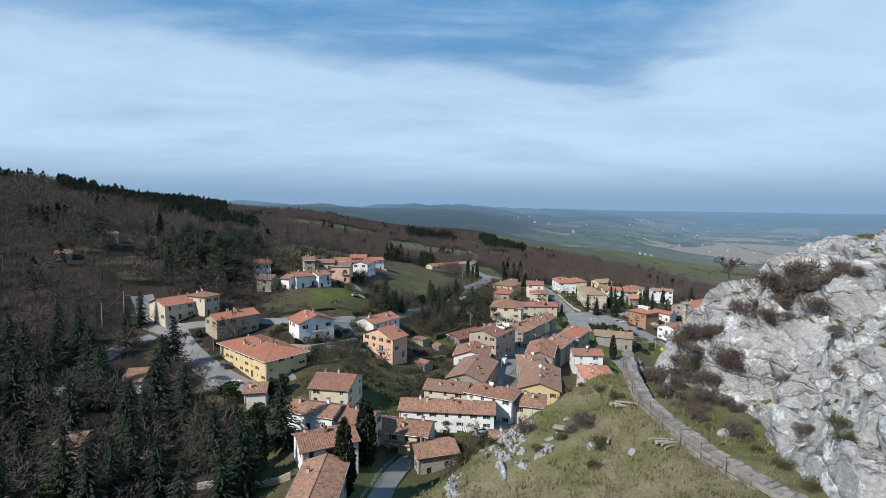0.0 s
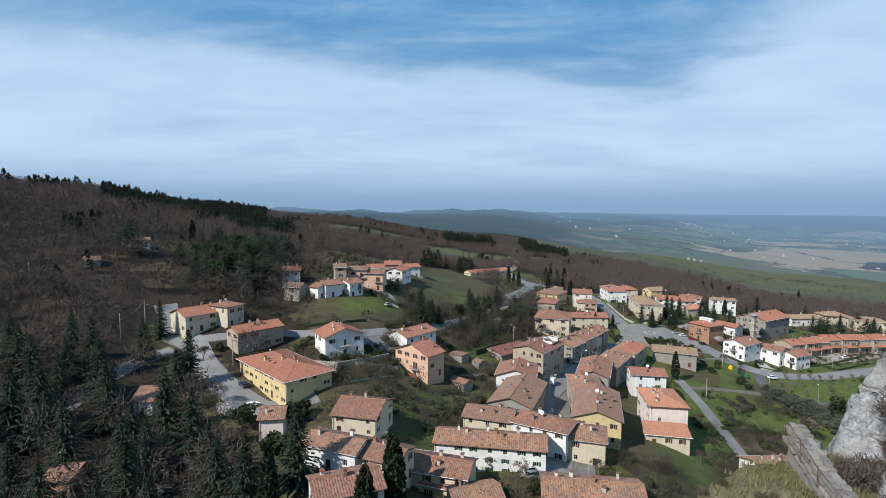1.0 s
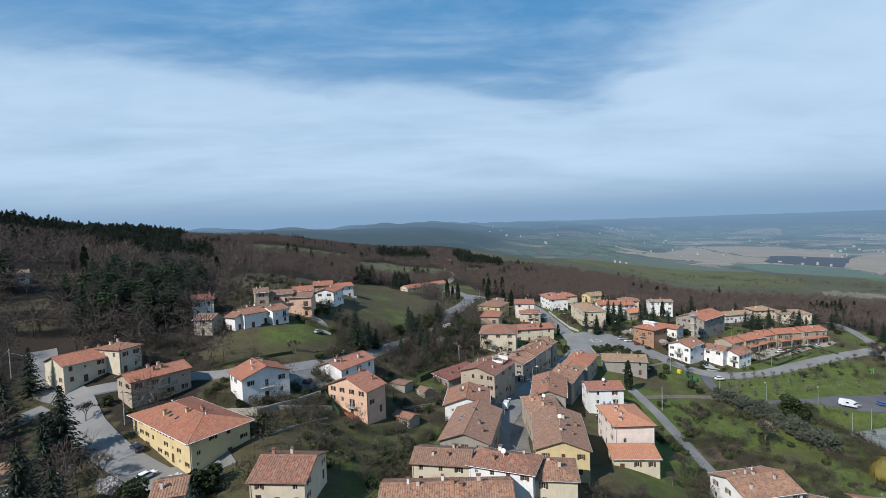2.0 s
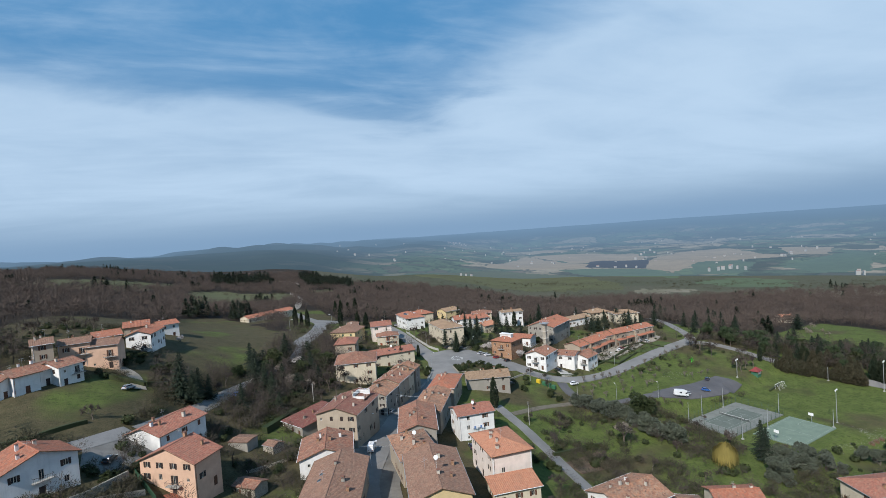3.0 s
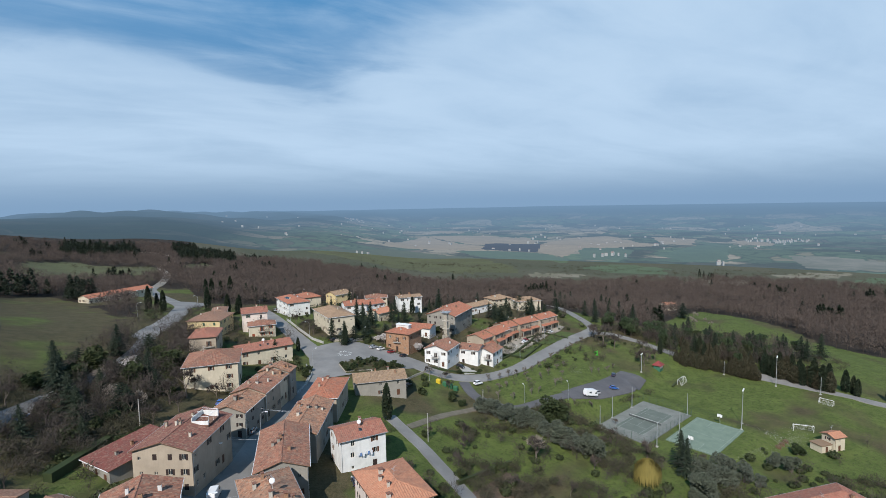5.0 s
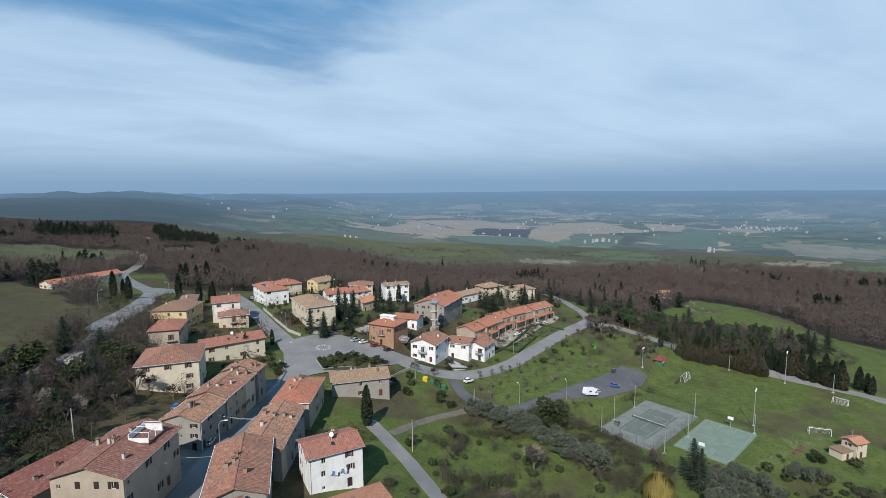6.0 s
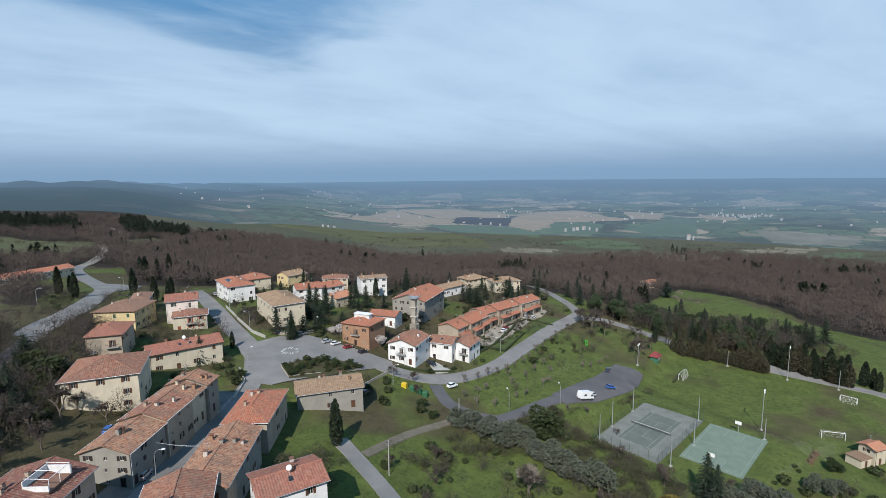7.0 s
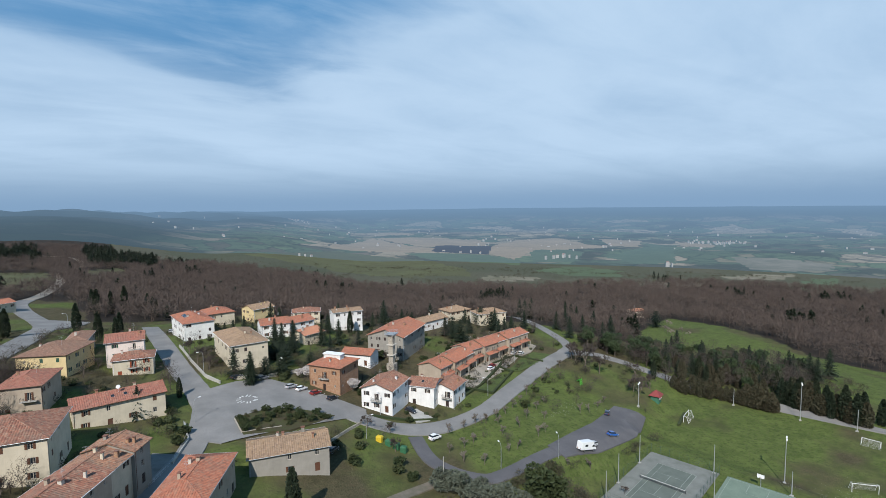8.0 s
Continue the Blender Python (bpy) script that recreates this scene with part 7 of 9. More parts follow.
for x, y, s in ((116, 310.7, 0.9), (113.9, 313.4, 0.7), (126.6, 297, 0.9), (125.9, 299.9, 0.8), (-36.4, 318.5, 0.6), (13.1, 293.6, 1), (-67, 144.2, 0.8), (11.6, 287.4, 1),):
    plant('blossom', x, y, s)
for x, y, s in ((7.4, 261.5, 0.9), (116.1, 204, 1.1), (117.5, 205.5, 1), (7.8, 139.2, 0.9), (10.1, 133.5, 0.8), (-79.2, 149.2, 0.9), (-71.8, 150.3, 0.9), (-65.5, 108.5, 1), (1.8, 137.4, 0.6), (8.2, 138.4, 0.6), (5.1, 276.6, 0.9), (13.4, 258.7, 0.9),):
    plant('pale', x, y, s)
ROADSIDE = ((140, 260.5), (146.5, 260.6), (151.5, 260.8), (155.5, 260), (160.5, 260.4), (166, 261.8), (172, 264.3), (178.5, 266.8), (186, 270.6), (193, 273.6), (201.5, 277.2), (209.5, 280), (216, 282.6), (223, 285.4))
GREEN = ((134, 252), (139.5, 252), (143.5, 252.5), (134, 245.5), (138.5, 242), (148.5, 242.5), (152.5, 243), (164, 245), (168.5, 246), (170.5, 256), (179, 259.5), (193.5, 251.5), (197.5, 250.5), (204, 251.5), (210.5, 254), (158, 257), (163, 252), (154.8, 251.5), (176, 253), (186, 262), (167.8, 228.2), (159.4, 229.8))
for x, y in ROADSIDE:
    plant("orchard", x, y, 0.95, group="young trees along the road")
for x, y in GREEN:
    plant("orchard", x, y, 0.85, group="young trees on the green")
for x, y, s in ((86.3, 341.5, 1), (88.3, 333, 0.9), (86.1, 354.8, 0.9), (53, 357.7, 0.6), (30.3, 277.5, 1), (15, 266.5, 0.9), (25.4, 277.9, 0.9), (-15.2, 259.7, 0.8), (-11.9, 239.9, 0.6), (-17.5, 250.2, 0.8), (-45.3, 217.2, 0.8), (-82.4, 293.1, 1.1), (-75.3, 305.8, 1.1), (-68.6, 313.7, 1.1), (30, 274.4, 0.8), (35.8, 267.7, 0.7), (234.5, 280.3, 1.5), (235.5, 286, 1.3), (235, 273, 1.4), (237, 290, 1.2), (231, 251, 1.1), (233, 255, 1.2), (247.3, 262.8, 1), (238.4, 254.6, 1), (242.2, 253, 1), (118.2, 271.9, 0.7), (123.1, 267, 0.6), (119.6, 258.3, 0.6), (98.4, 217.6, 0.7), (91.2, 209.6, 0.6), (90.5, 225.6, 0.6), (149.7, 203.5, 0.6), (141.4, 199.9, 0.6),):
    plant('bare', x, y, s)
for x, y, s in ((71.8, 176.4, 0.8), (37.3, 148.6, 0.6), (47.8, 150, 0.6), (63.1, 165.8, 0.6), (28, 139.2, 0.5), (37.3, 275.3, 0.5), (-109.2, 174.3, 0.9), (-90.3, 174.8, 0.8), (-115.4, 167.2, 0.9), (-111.4, 154.9, 0.9), (-81.7, 142.8, 0.9), (-57.2, 130.5, 0.9), (-61, 120.2, 1), (-47.5, 118.1, 0.9), (-78.4, 126.8, 1), (167.1, 216.5, 0.5), (157.1, 449.2, 1),):
    plant('bare', x, y, s)
for x, y, s in ((93.9, 289.6, 0.8), (96.3, 286.8, 0.8), (100, 287.6, 1), (102.4, 284.8, 0.9), (107.2, 283.6, 0.8), (86.1, 285.2, 0.8), (88.3, 282.2, 0.8), (92.5, 283, 0.7), (71.8, 286.3, 1.2), (70.3, 301.1, 1), (68.9, 281.2, 1), (86.9, 282.7, 0.7), (133.4, 271.8, 0.8), (125.8, 271.4, 0.6), (143.3, 271.6, 0.6), (-53.5, 265.3, 1.2), (-46.3, 262.8, 1.2), (-43.8, 272.6, 1.2), (-36.6, 260.2, 1.3), (-33.9, 266.2, 1.3), (-0.6, 239.2, 1.5), (3.3, 243.8, 1.5), (7.5, 249.3, 1.5), (98.2, 204, 1), (103, 204.3, 1), (-50.6, 176.6, 1), (-44.5, 178.3, 1), (-36.3, 188, 1), (-79.2, 175.5, 1), (-89, 181.5, 1.1),):
    plant('bush', x, y, s)
for x, y, s in ((105.1, 255.3, 1), (116.6, 251.7, 1), (114.3, 248.6, 0.9), (60.9, 176.9, 1), (75.1, 194.5, 1), (176.7, 262.9, 1), (87.9, 203.6, 1),):
    plant('bush', x, y, s)

# ---- gardens, green and windbreak ----
def free(x, y, gap=1.5):
    if any(within(p, x, y) for p in OPEN[5:7]):
        return False
    for hx, hy, yaw, a, b in FOOTPRINTS:
        if abs(x - hx) + abs(y - hy) > 60:
            continue
        c, s = math.cos(radians(yaw)), math.sin(radians(yaw))
        u, v = (x - hx) * c + (y - hy) * s, (y - hy) * c - (x - hx) * s
        if abs(u) < a + gap and abs(v) < b + gap:
            return False
    if not ROAD_CELLS:
        for rx, ry, w in ROAD_POINTS:
            for i in (-1, 0, 1):
                for j in (-1, 0, 1):
                    ROAD_CELLS.setdefault((int(rx // 12) + i, int(ry // 12) + j), []).append((rx, ry, w))
    for rx, ry, w in ROAD_CELLS.get((int(x // 12), int(y // 12)), ()):
        if (x - rx) ** 2 + (y - ry) ** 2 < (w + gap) ** 2:
            return False
    # the square, the car park, the courts and the pitch stay open
    if 72 < x < 124 and 275 < y < 318 and (x - 72) * 0.75 + (y - 275) < 62 and y > 275 + (x - 90) * -0.4:
        return False
    if (abs(x - 188) < 30 and abs(y - 240) < 10) or (abs(x - 182) < 24 and abs(y - 203) < 25):
        return False
    if 213 < x < 268 and 172 < y < 242:
        return False
    return True


scatter_woods()
hedgerows()

LOOSE = {"bare": [], "bush": [], "orchard": [], "scrub": []}


def sow(kind, n, x0, x1, y0, y1, lo, hi, seed, test=None, group="", gap=1.5):
    rnd = random.Random(seed)
    done = tries = 0
    while done < n and tries < n * 30:
        tries += 1
        x, y = rnd.uniform(x0, x1), rnd.uniform(y0, y1)
        if test and not test(x, y):
            continue
        if free(x, y, gap):
            if kind in LOOSE:
                LOOSE[kind].append((x, y, rnd.uniform(lo, hi)))
            else:
                plant(kind, x, y, rnd.uniform(lo, hi), rnd=rnd, group=group)
            done += 1


# windbreak beside the football pitch: rusty cypresses, then darker ones beyond the lane
_r = random.Random(31)
WINDBREAK = ((258.0, 251.0), (261.0, 241.5), (263.2, 232.0), (264.8, 222.5), (267.0, 214.5))
for i in range(24):
    f = i / 23 * 3.999
    k = int(f)
    (ax, ay), (bx, by) = WINDBREAK[k], WINDBREAK[k + 1]
    plant("rusty", ax + (bx - ax) * (f - k) + _r.uniform(-1.0, 1.0), ay + (by - ay) * (f - k) + _r.uniform(-0.6, 0.6), _r.uniform(0.55, 1.0), rnd=_r, group="windbreak cypresses", wide=1.15)
for i in range(26):
    f = i / 25
    plant("cypress" if _r.random() < 0.6 else "rusty", 275.5 + 3 * f + _r.uniform(-1.8, 1.8), 216 - 27 * f + _r.uniform(-0.7, 0.7), _r.uniform(0.65, 1.1), rnd=_r, group="windbreak cypresses", wide=1.1)
for x, y, k in ((285, 186, 0.8), (286.5, 183.5, 0.75), (284, 181, 0.6), (291, 172, 0.7), (293, 169, 0.8)):
    plant("cypress", x, y, k, rnd=_r, group="windbreak cypresses", wide=1.2)
sow("rusty", 16, 262, 280, 216, 262, 0.6, 1.0, 39, lambda x, y: x > 266, gap=0.6)
sow("cypress", 12, 268, 300, 205, 255, 0.5, 0.9, 38, gap=0.8)
for x, y, k in ((418, 352, 1.2), (425, 345, 0.9), (405, 336, 0.7), (398, 330, 0.8), (410, 325, 0.7), (390, 322, 0.8), (402, 316, 0.6)):
    plant("pale", x, y, k, rnd=_r)


def east_wood(x, y):
    return x > 252 + max(0, 262 - y) * 0.35 and (x - 252) * 0.9 + (y - 240) < 88 and y > 236 - (x - 262) * 0.9


sow("conifer", 46, 262, 340, 215, 335, 0.5, 0.85, 41, east_wood)
sow("pine", 36, 258, 335, 225, 325, 0.55, 0.85, 42, east_wood)
sow("evergreen", 16, 258, 335, 225, 330, 0.7, 1.1, 40, east_wood)
sow("bare", 110, 255, 345, 215, 335, 0.8, 1.15, 43, east_wood)
sow("conifer", 14, 262, 330, 320, 420, 0.55, 0.9, 44)
sow("bare", 110, 250, 345, 310, 460, 0.8, 1.1, 45)
sow("bare", 12, 300, 335, 200, 262, 0.4, 0.6, 46)
# the dark grove above the villas
GROVE = ((-157, 280), (-139, 298), (-118, 310), (-92, 262), (-94, 240), (-108, 230), (-132, 236))
sow("cedar", 16, -160, -88, 228, 312, 0.95, 1.3, 47, lambda x, y: within(GROVE, x, y))
sow("conifer", 14, -160, -88, 228, 312, 0.8, 1.15, 48, lambda x, y: within(GROVE, x, y))
sow("pine", 10, -160, -88, 228, 312, 0.8, 1.1, 49, lambda x, y: within(GROVE, x, y))
plant("cypress", -177, 318, 1.5), plant("cypress", -206, 354, 1.0), plant("cedar", -184, 273, 1.25)
# gardens west of the street
sow("bare", 70, -45, 16, 150, 275, 0.4, 0.75, 51)
sow("orchard", 24, -42, 12, 150, 250, 0.7, 1.1, 52)
sow("bush", 110, -45, 15, 150, 260, 0.5, 1.2, 53)
sow("bare", 45, -20, 50, 228, 345, 0.55, 0.95, 54, lambda x, y: x < 12 + (y - 235) * 0.28)
sow("conifer", 12, -20, 25, 232, 310, 0.45, 0.75, 55)
sow("evergreen", 5, -10, 25, 230, 300, 0.4, 0.6, 56)
sow("bare", 16, -42, 14, 205, 320, 0.6, 0.9, 57, lambda x, y: abs((x + 36) * 0.9 - (y - 213) * 0.42) < 13, gap=0.2)
sow("bare", 16, -5, 38, 240, 300, 0.7, 1.0, 58, lambda x, y: x < 8 + (y - 235) * 0.42, gap=0.3)
sow("evergreen", 6, -12, 30, 230, 300, 0.5, 0.8, 59, lambda x, y: x < 6 + (y - 235) * 0.4, gap=0.5)
sow("cedar", 6, -12, 22, 250, 320, 0.5, 0.8, 60, lambda x, y: x < 6 + (y - 235) * 0.3, gap=0.5)
sow("bare", 26, 2, 34, 300, 350, 0.8, 1.1, 67, gap=0.4)
# slopes east of the village
sow("bare", 60, 70, 165, 125, 225, 0.35, 0.65, 61)
sow("bush", 190, 70, 200, 120, 232, 0.4, 1.2, 62)
sow("orchard", 50, 75, 165, 150, 235, 0.7, 1.1, 63)
sow("silver", 10, 140, 200, 165, 192, 0.5, 0.75, 64, lambda x, y: y < 178 + (x - 160) * 0.05)
sow("bare", 16, 150, 240, 130, 178, 0.4, 0.65, 65)
sow("bush", 22, 150, 240, 130, 178, 0.6, 1.3, 66)
# foot of the spur and the lower wood
sow("bare", 90, 0, 80, 72, 150, 0.35, 0.6, 71)
sow("bush", 70, 0, 75, 90, 150, 0.5, 1.1, 72)
sow("conifer", 46, -135, -40, 60, 165, 0.75, 1.15, 73, lambda x, y: x < -36 - max(0, y - 95) * 0.6)
sow("pine", 5, -110, -60, 55, 90, 0.8, 1.0, 74)
sow("bare", 44, -125, -38, 75, 165, 0.7, 1.1, 75, lambda x, y: x < -36 - max(0, y - 95) * 0.6)
sow("bare", 60, -190, -105, 120, 235, 0.8, 1.1, 76)
sow("evergreen", 8, -120, -40, 85, 160, 0.5, 0.9, 77, lambda x, y: x < -40)
# among the upper houses, the square and the far houses
sow("bare", 60, -110, -15, 205, 345, 0.45, 0.85, 81)
sow("bush", 90, -105, -20, 180, 320, 0.5, 1.2, 82)
sow("bare", 60, 15, 78, 262, 440, 0.4, 0.8, 83)
sow("bush", 90, 20, 120, 262, 420, 0.5, 1.1, 84)
sow("bare", 140, 85, 255, 262, 450, 0.35, 0.75, 85)
sow("conifer", 40, 90, 255, 318, 445, 0.4, 0.75, 86)
sow("evergreen", 14, 60, 250, 300, 430, 0.4, 0.7, 91)
sow("cedar", 8, 88, 130, 316, 345, 0.4, 0.6, 92)
sow("bush", 150, 90, 250, 270, 420, 0.5, 1.0, 87)
sow("orchard", 14, 140, 235, 240, 285, 0.7, 1.0, 88)
sow("bush", 50, 128, 210, 265, 300, 0.35, 0.6, 89)
sow("cypress", 7, 20, 70, 395, 450, 0.8, 1.2, 90)
sow("scrub", 420, -48, 18, 140, 280, 0.16, 0.42, 101, lambda x, y: wavy(x, y, 16, 3) > -0.2, gap=0.6)
sow("scrub", 230, -20, 50, 230, 345, 0.22, 0.5, 102, lambda x, y: x < 14 + (y - 235) * 0.3, gap=0.6)
sow("scrub", 1000, 66, 205, 120, 235, 0.14, 0.4, 103, lambda x, y: wavy(x, y, 18, 8) > -0.05, gap=0.6)
sow("scrub", 520, 0, 85, 66, 150, 0.2, 0.45, 104, gap=0.6)
sow("scrub", 380, -115, -15, 175, 330, 0.18, 0.4, 105, lambda x, y: wavy(x, y, 15, 4) > 0.05, gap=0.6)
sow("scrub", 460, 85, 255, 262, 430, 0.15, 0.35, 106, lambda x, y: wavy(x, y, 15, 5) > 0.0, gap=0.8)
sow("scrub", 260, 15, 80, 258, 430, 0.15, 0.35, 107, gap=0.8)
sow("scrub", 160, 255, 345, 200, 340, 0.2, 0.5, 108, east_wood, gap=0.6)


def bush_template(rnd, h, r, n):
    V, F = [], []
    for _ in range(n):
        o = Vector((rnd.gauss(0, 1), rnd.gauss(0, 1), rnd.gauss(0.1, 0.8))).normalized()
        p = Vector((o.x * r, o.y * r, h * 0.5 + o.z * h * 0.5)) * rnd.uniform(0.75, 1.05)
        d = Vector((rnd.gauss(0, 1), rnd.gauss(0, 1), rnd.gauss(0, 1))).normalized() * 0.34
        e = o.cross(d).normalized() * 0.2
        i = len(V)
        V += [p - d, p + e, p + d, p - e]
        F += [(i, i + 1, i + 2), (i, i + 2, i + 3)]
    return np.array([tuple(v) for v in V]), np.array(F)


def twig_template(rnd, h, r, n, w):
    """A small leafless tree: trunk, limbs, and a haze of twigs."""
    V, F = [], []

    def strip(p, q, k):
        s = (q - p).cross(Vector((rnd.gauss(0, 1), rnd.gauss(0, 1), rnd.gauss(0, 1)))).normalized() * k
        i = len(V)
        V.extend((p - s, p + s, q + s * 0.35, q - s * 0.35))
        F.extend(((i, i + 1, i + 2), (i, i + 2, i + 3)))

    top = Vector((rnd.gauss(0, 0.2), rnd.gauss(0, 0.2), h * 0.45))
    strip(Vector((0, 0, -0.4)), top, h * 0.02)
    strip(Vector((0, 0, -0.4)), top, h * 0.02)
    tips = []
    for _ in range(9):
        a = rnd.uniform(0, 6.28)
        q = Vector((math.cos(a) * r * rnd.uniform(0.3, 0.75), math.sin(a) * r * rnd.uniform(0.3, 0.75), h * rnd.uniform(0.5, 0.88)))
        p = Vector((0, 0, h * rnd.uniform(0.2, 0.42)))
        strip(p, q, h * 0.009)
        tips += [(p.lerp(q, 0.45), a), (p.lerp(q, 0.75), a), (q, a)]
    for _ in range(n):
        p, o = crown_point(rnd, h, r, 0.22)
        d = (o + Vector((rnd.gauss(0, 0.6), rnd.gauss(0, 0.6), rnd.gauss(0.25, 0.5)))).normalized() * r * rnd.uniform(0.2, 0.42)
        strip(p, p + d, w)
    return np.array([tuple(v) for v in V]), np.array(F)


def plant_loose():
    r = random.Random(77)
    forest("bare_trees", LOOSE["bare"], [twig_template(r, 9, 3.9, 170, 0.06) for _ in range(5)], TWIG, "bare brown trees in gardens and on banks", 11, "trees")
    forest("fruit_trees", LOOSE["orchard"], [twig_template(r, 4.2, 2.2, 100, 0.035) for _ in range(4)], TWIG, "small bare fruit trees in gardens", 12, "trees")
    forest("bushes", LOOSE["bush"], [bush_template(r, 2.0, 1.4, 150) for _ in range(4)], BUSH, "small evergreen garden bushes", 13, "bushes")
    forest("scrub", LOOSE["scrub"], [twig_template(r, 7.5, 5.5, 130, 0.17) for _ in range(6)], SCRUB, "low leafless brown scrub and hedges", 14, "scrub")


plant_loose()
# big bare trees beside the street and the lane, and dark evergreens among them
for x, y, k in ((22, 262, 1.15), (27, 268, 1.2), (18, 270, 1.1), (24, 256, 1.0), (12, 254, 0.9), (5, 268, 1.1), (0, 258, 1.0), (-6, 250, 1.05), (17, 248, 0.8), (8, 284, 1.0)):
    plant("bare", x, y, k, rnd=_r)
for x, y, k in ((2, 288, 1.15), (-2, 279, 1.0), (12, 276, 0.9), (24, 292, 1.0), (20, 300, 0.9)):
    plant("evergreen", x, y, k, rnd=_r)
for x, y, k in ((116.5, 204.8, 1.2), (150, 190, 0.9), (165, 181, 0.8), (128, 192, 0.7), (104, 226, 0.6), (100, 196, 0.7), (112, 186, 0.7), (96, 182, 0.7), (92, 172, 0.6), (121, 174, 0.7), (108, 168, 0.6)):
    plant("bare", x, y, k, rnd=_r)
# scrub on the crag and along the old wall
_r = random.Random(91)
for cx, cy, rx, ry, n, lo, hi in ((25.0, 49.5, 2.4, 3.4, 20, 0.2, 0.36), (33.5, 49, 3.0, 3.5, 13, 0.2, 0.34), (23.2, 43, 1.2, 4.5, 8, 0.1, 0.2), (39, 46, 6, 7, 12, 0.12, 0.24), (29, 40, 4, 6, 7, 0.1, 0.18)):
    for i in range(n):
        x, y = _r.gauss(cx, rx * 0.6), _r.gauss(cy, ry * 0.6)
        plant("briar", x, y, _r.uniform(lo, hi) * 2.6, z=max(crag_surface(x, y).z, spur_z(x, y)) - 0.15, rnd=_r, group="scrub on the crag", wide=1.2)
plant("bare", 33.4, 58.5, 0.45, z=crag_surface(33.4, 58.5).z - 0.2, rnd=_r)
for i in range(46):
    y, x = _r.uniform(28, 53), _r.uniform(5, 30)
    if 17.5 < x < 21.5:
        continue
    plant("gorse" if _r.random() < 0.65 else "briar", x, y, _r.uniform(0.3, 0.75), z=max(crag_surface(x, y).z if x > 21 else 0, spur_z(x, y)) - 0.05, rnd=_r, group="scrub on the crag")


def daisies():
    """White spring flowers in the grass beside the ball court and the car park."""
    rnd = random.Random(29)
    V, F = [], []
    for cx, cy, rx, ry, n in ((205, 183, 9, 5, 4200), (190, 180, 12, 3, 2200), (216, 176, 8, 4, 1200), (188, 255, 12, 3, 900), (217, 192, 5, 4, 400), (110, 296, 5, 2, 200), (-8, 175, 12, 8, 1000)):
        for _ in range(n):
            x, y = rnd.gauss(cx, rx * 0.6), rnd.gauss(cy, ry * 0.7)
            if wavy(x, y, 9, 3) + 0.5 * wavy(x, y, 2.5, 5) < rnd.uniform(-0.5, 0.4) or not free(x, y, 0.2) and not (213 < x < 268 and 172 < y < 187):
                continue
            z, a, s = 0.3, rnd.uniform(0, 6.28), rnd.uniform(0.035, 0.075)
            i = len(V)
            V += [(x + s * math.cos(a + k * 2.09), y + s * math.sin(a + k * 2.09), z + rnd.uniform(-0.03, 0.03)) for k in range(3)]
            F.append((i, i + 1, i + 2))
    lie = height(np.array([v[0] for v in V]), np.array([v[1] for v in V]))
    V = [Vector((x, y, z + g)) for (x, y, z), g in zip(V, lie)]
    me = mesh_of("flowers", V, F, BLOSSOM)
    return tagged(new("flowers", me), "drifts of small white spring flowers in grass", "flowers", kind="stuff")


daisies()


def tufts():
    """Dry grass on the spur, far too many blades to count."""
    rnd = random.Random(17)
    V, F = [], []
    for _ in range(9000):
        x, y = rnd.uniform(-8, 26), rnd.uniform(16, 56)
        if wavy(x, y, 4, 6) < -0.25:
            continue
        z = spur_z(x, y)
        for _b in range(4):
            a = rnd.uniform(0, 6.28)
            px, py = x + rnd.gauss(0, 0.16), y + rnd.gauss(0, 0.16)
            h, w, lean = rnd.uniform(0.12, 0.42), rnd.uniform(0.025, 0.06), rnd.uniform(0.05, 0.3)
            i = len(V)
            V += [(px - w * math.cos(a), py - w * math.sin(a), z - 0.05), (px + w * math.cos(a), py + w * math.sin(a), z - 0.05), (px + lean * math.sin(a), py - lean * math.cos(a), z + h)]
            F.append((i, i + 1, i + 2))
    me = mesh_of("grass", V, F, DRYGRASS)
    return tagged(new("grass", me), "tufts of dry yellow grass on the spur", "grass", kind="stuff")


tufts()

# ---- courts, pitch and street things ----
def court_material(name, a, b):
    return simple(name, a, b, 0.35, 0.9, 0.1, 0.01, fine=3)


TENNIS_OUT = court_material("worn_grey_court", (0.2, 0.205, 0.185), (0.145, 0.152, 0.132))
TENNIS_IN = court_material("dark_green_court", (0.135, 0.152, 0.13), (0.105, 0.122, 0.104))
BASKET = court_material("pale_green_court", (0.175, 0.225, 0.172), (0.14, 0.185, 0.142))
FENCE = simple("green_wire_fence", (0.06, 0.1, 0.07), (0.05, 0.08, 0.06), 3, 0.6)


def slab_part(name, parent, x0, y0, x1, y1, z0, z1, mat, label=""):
    bm = bmesh.new()
    box(bm, x0, y0, z0, x1, y1, z1)
    return part(name, bm, mat, parent, label)


WORNLINE = simple("worn_court_line", (0.33, 0.36, 0.32), (0.22, 0.25, 0.215), 0.8, 0.85)


def line_part(parent, x0, y0, x1, y1, z, w=0.09):
    if abs(x1 - x0) > abs(y1 - y0):
        return slab_part("line", parent, x0, y0 - w / 2, x1, y0 + w / 2, z, z + 0.006, WORNLINE)
    return slab_part("line", parent, x0 - w / 2, y0, x0 + w / 2, y1, z, z + 0.006, WORNLINE)


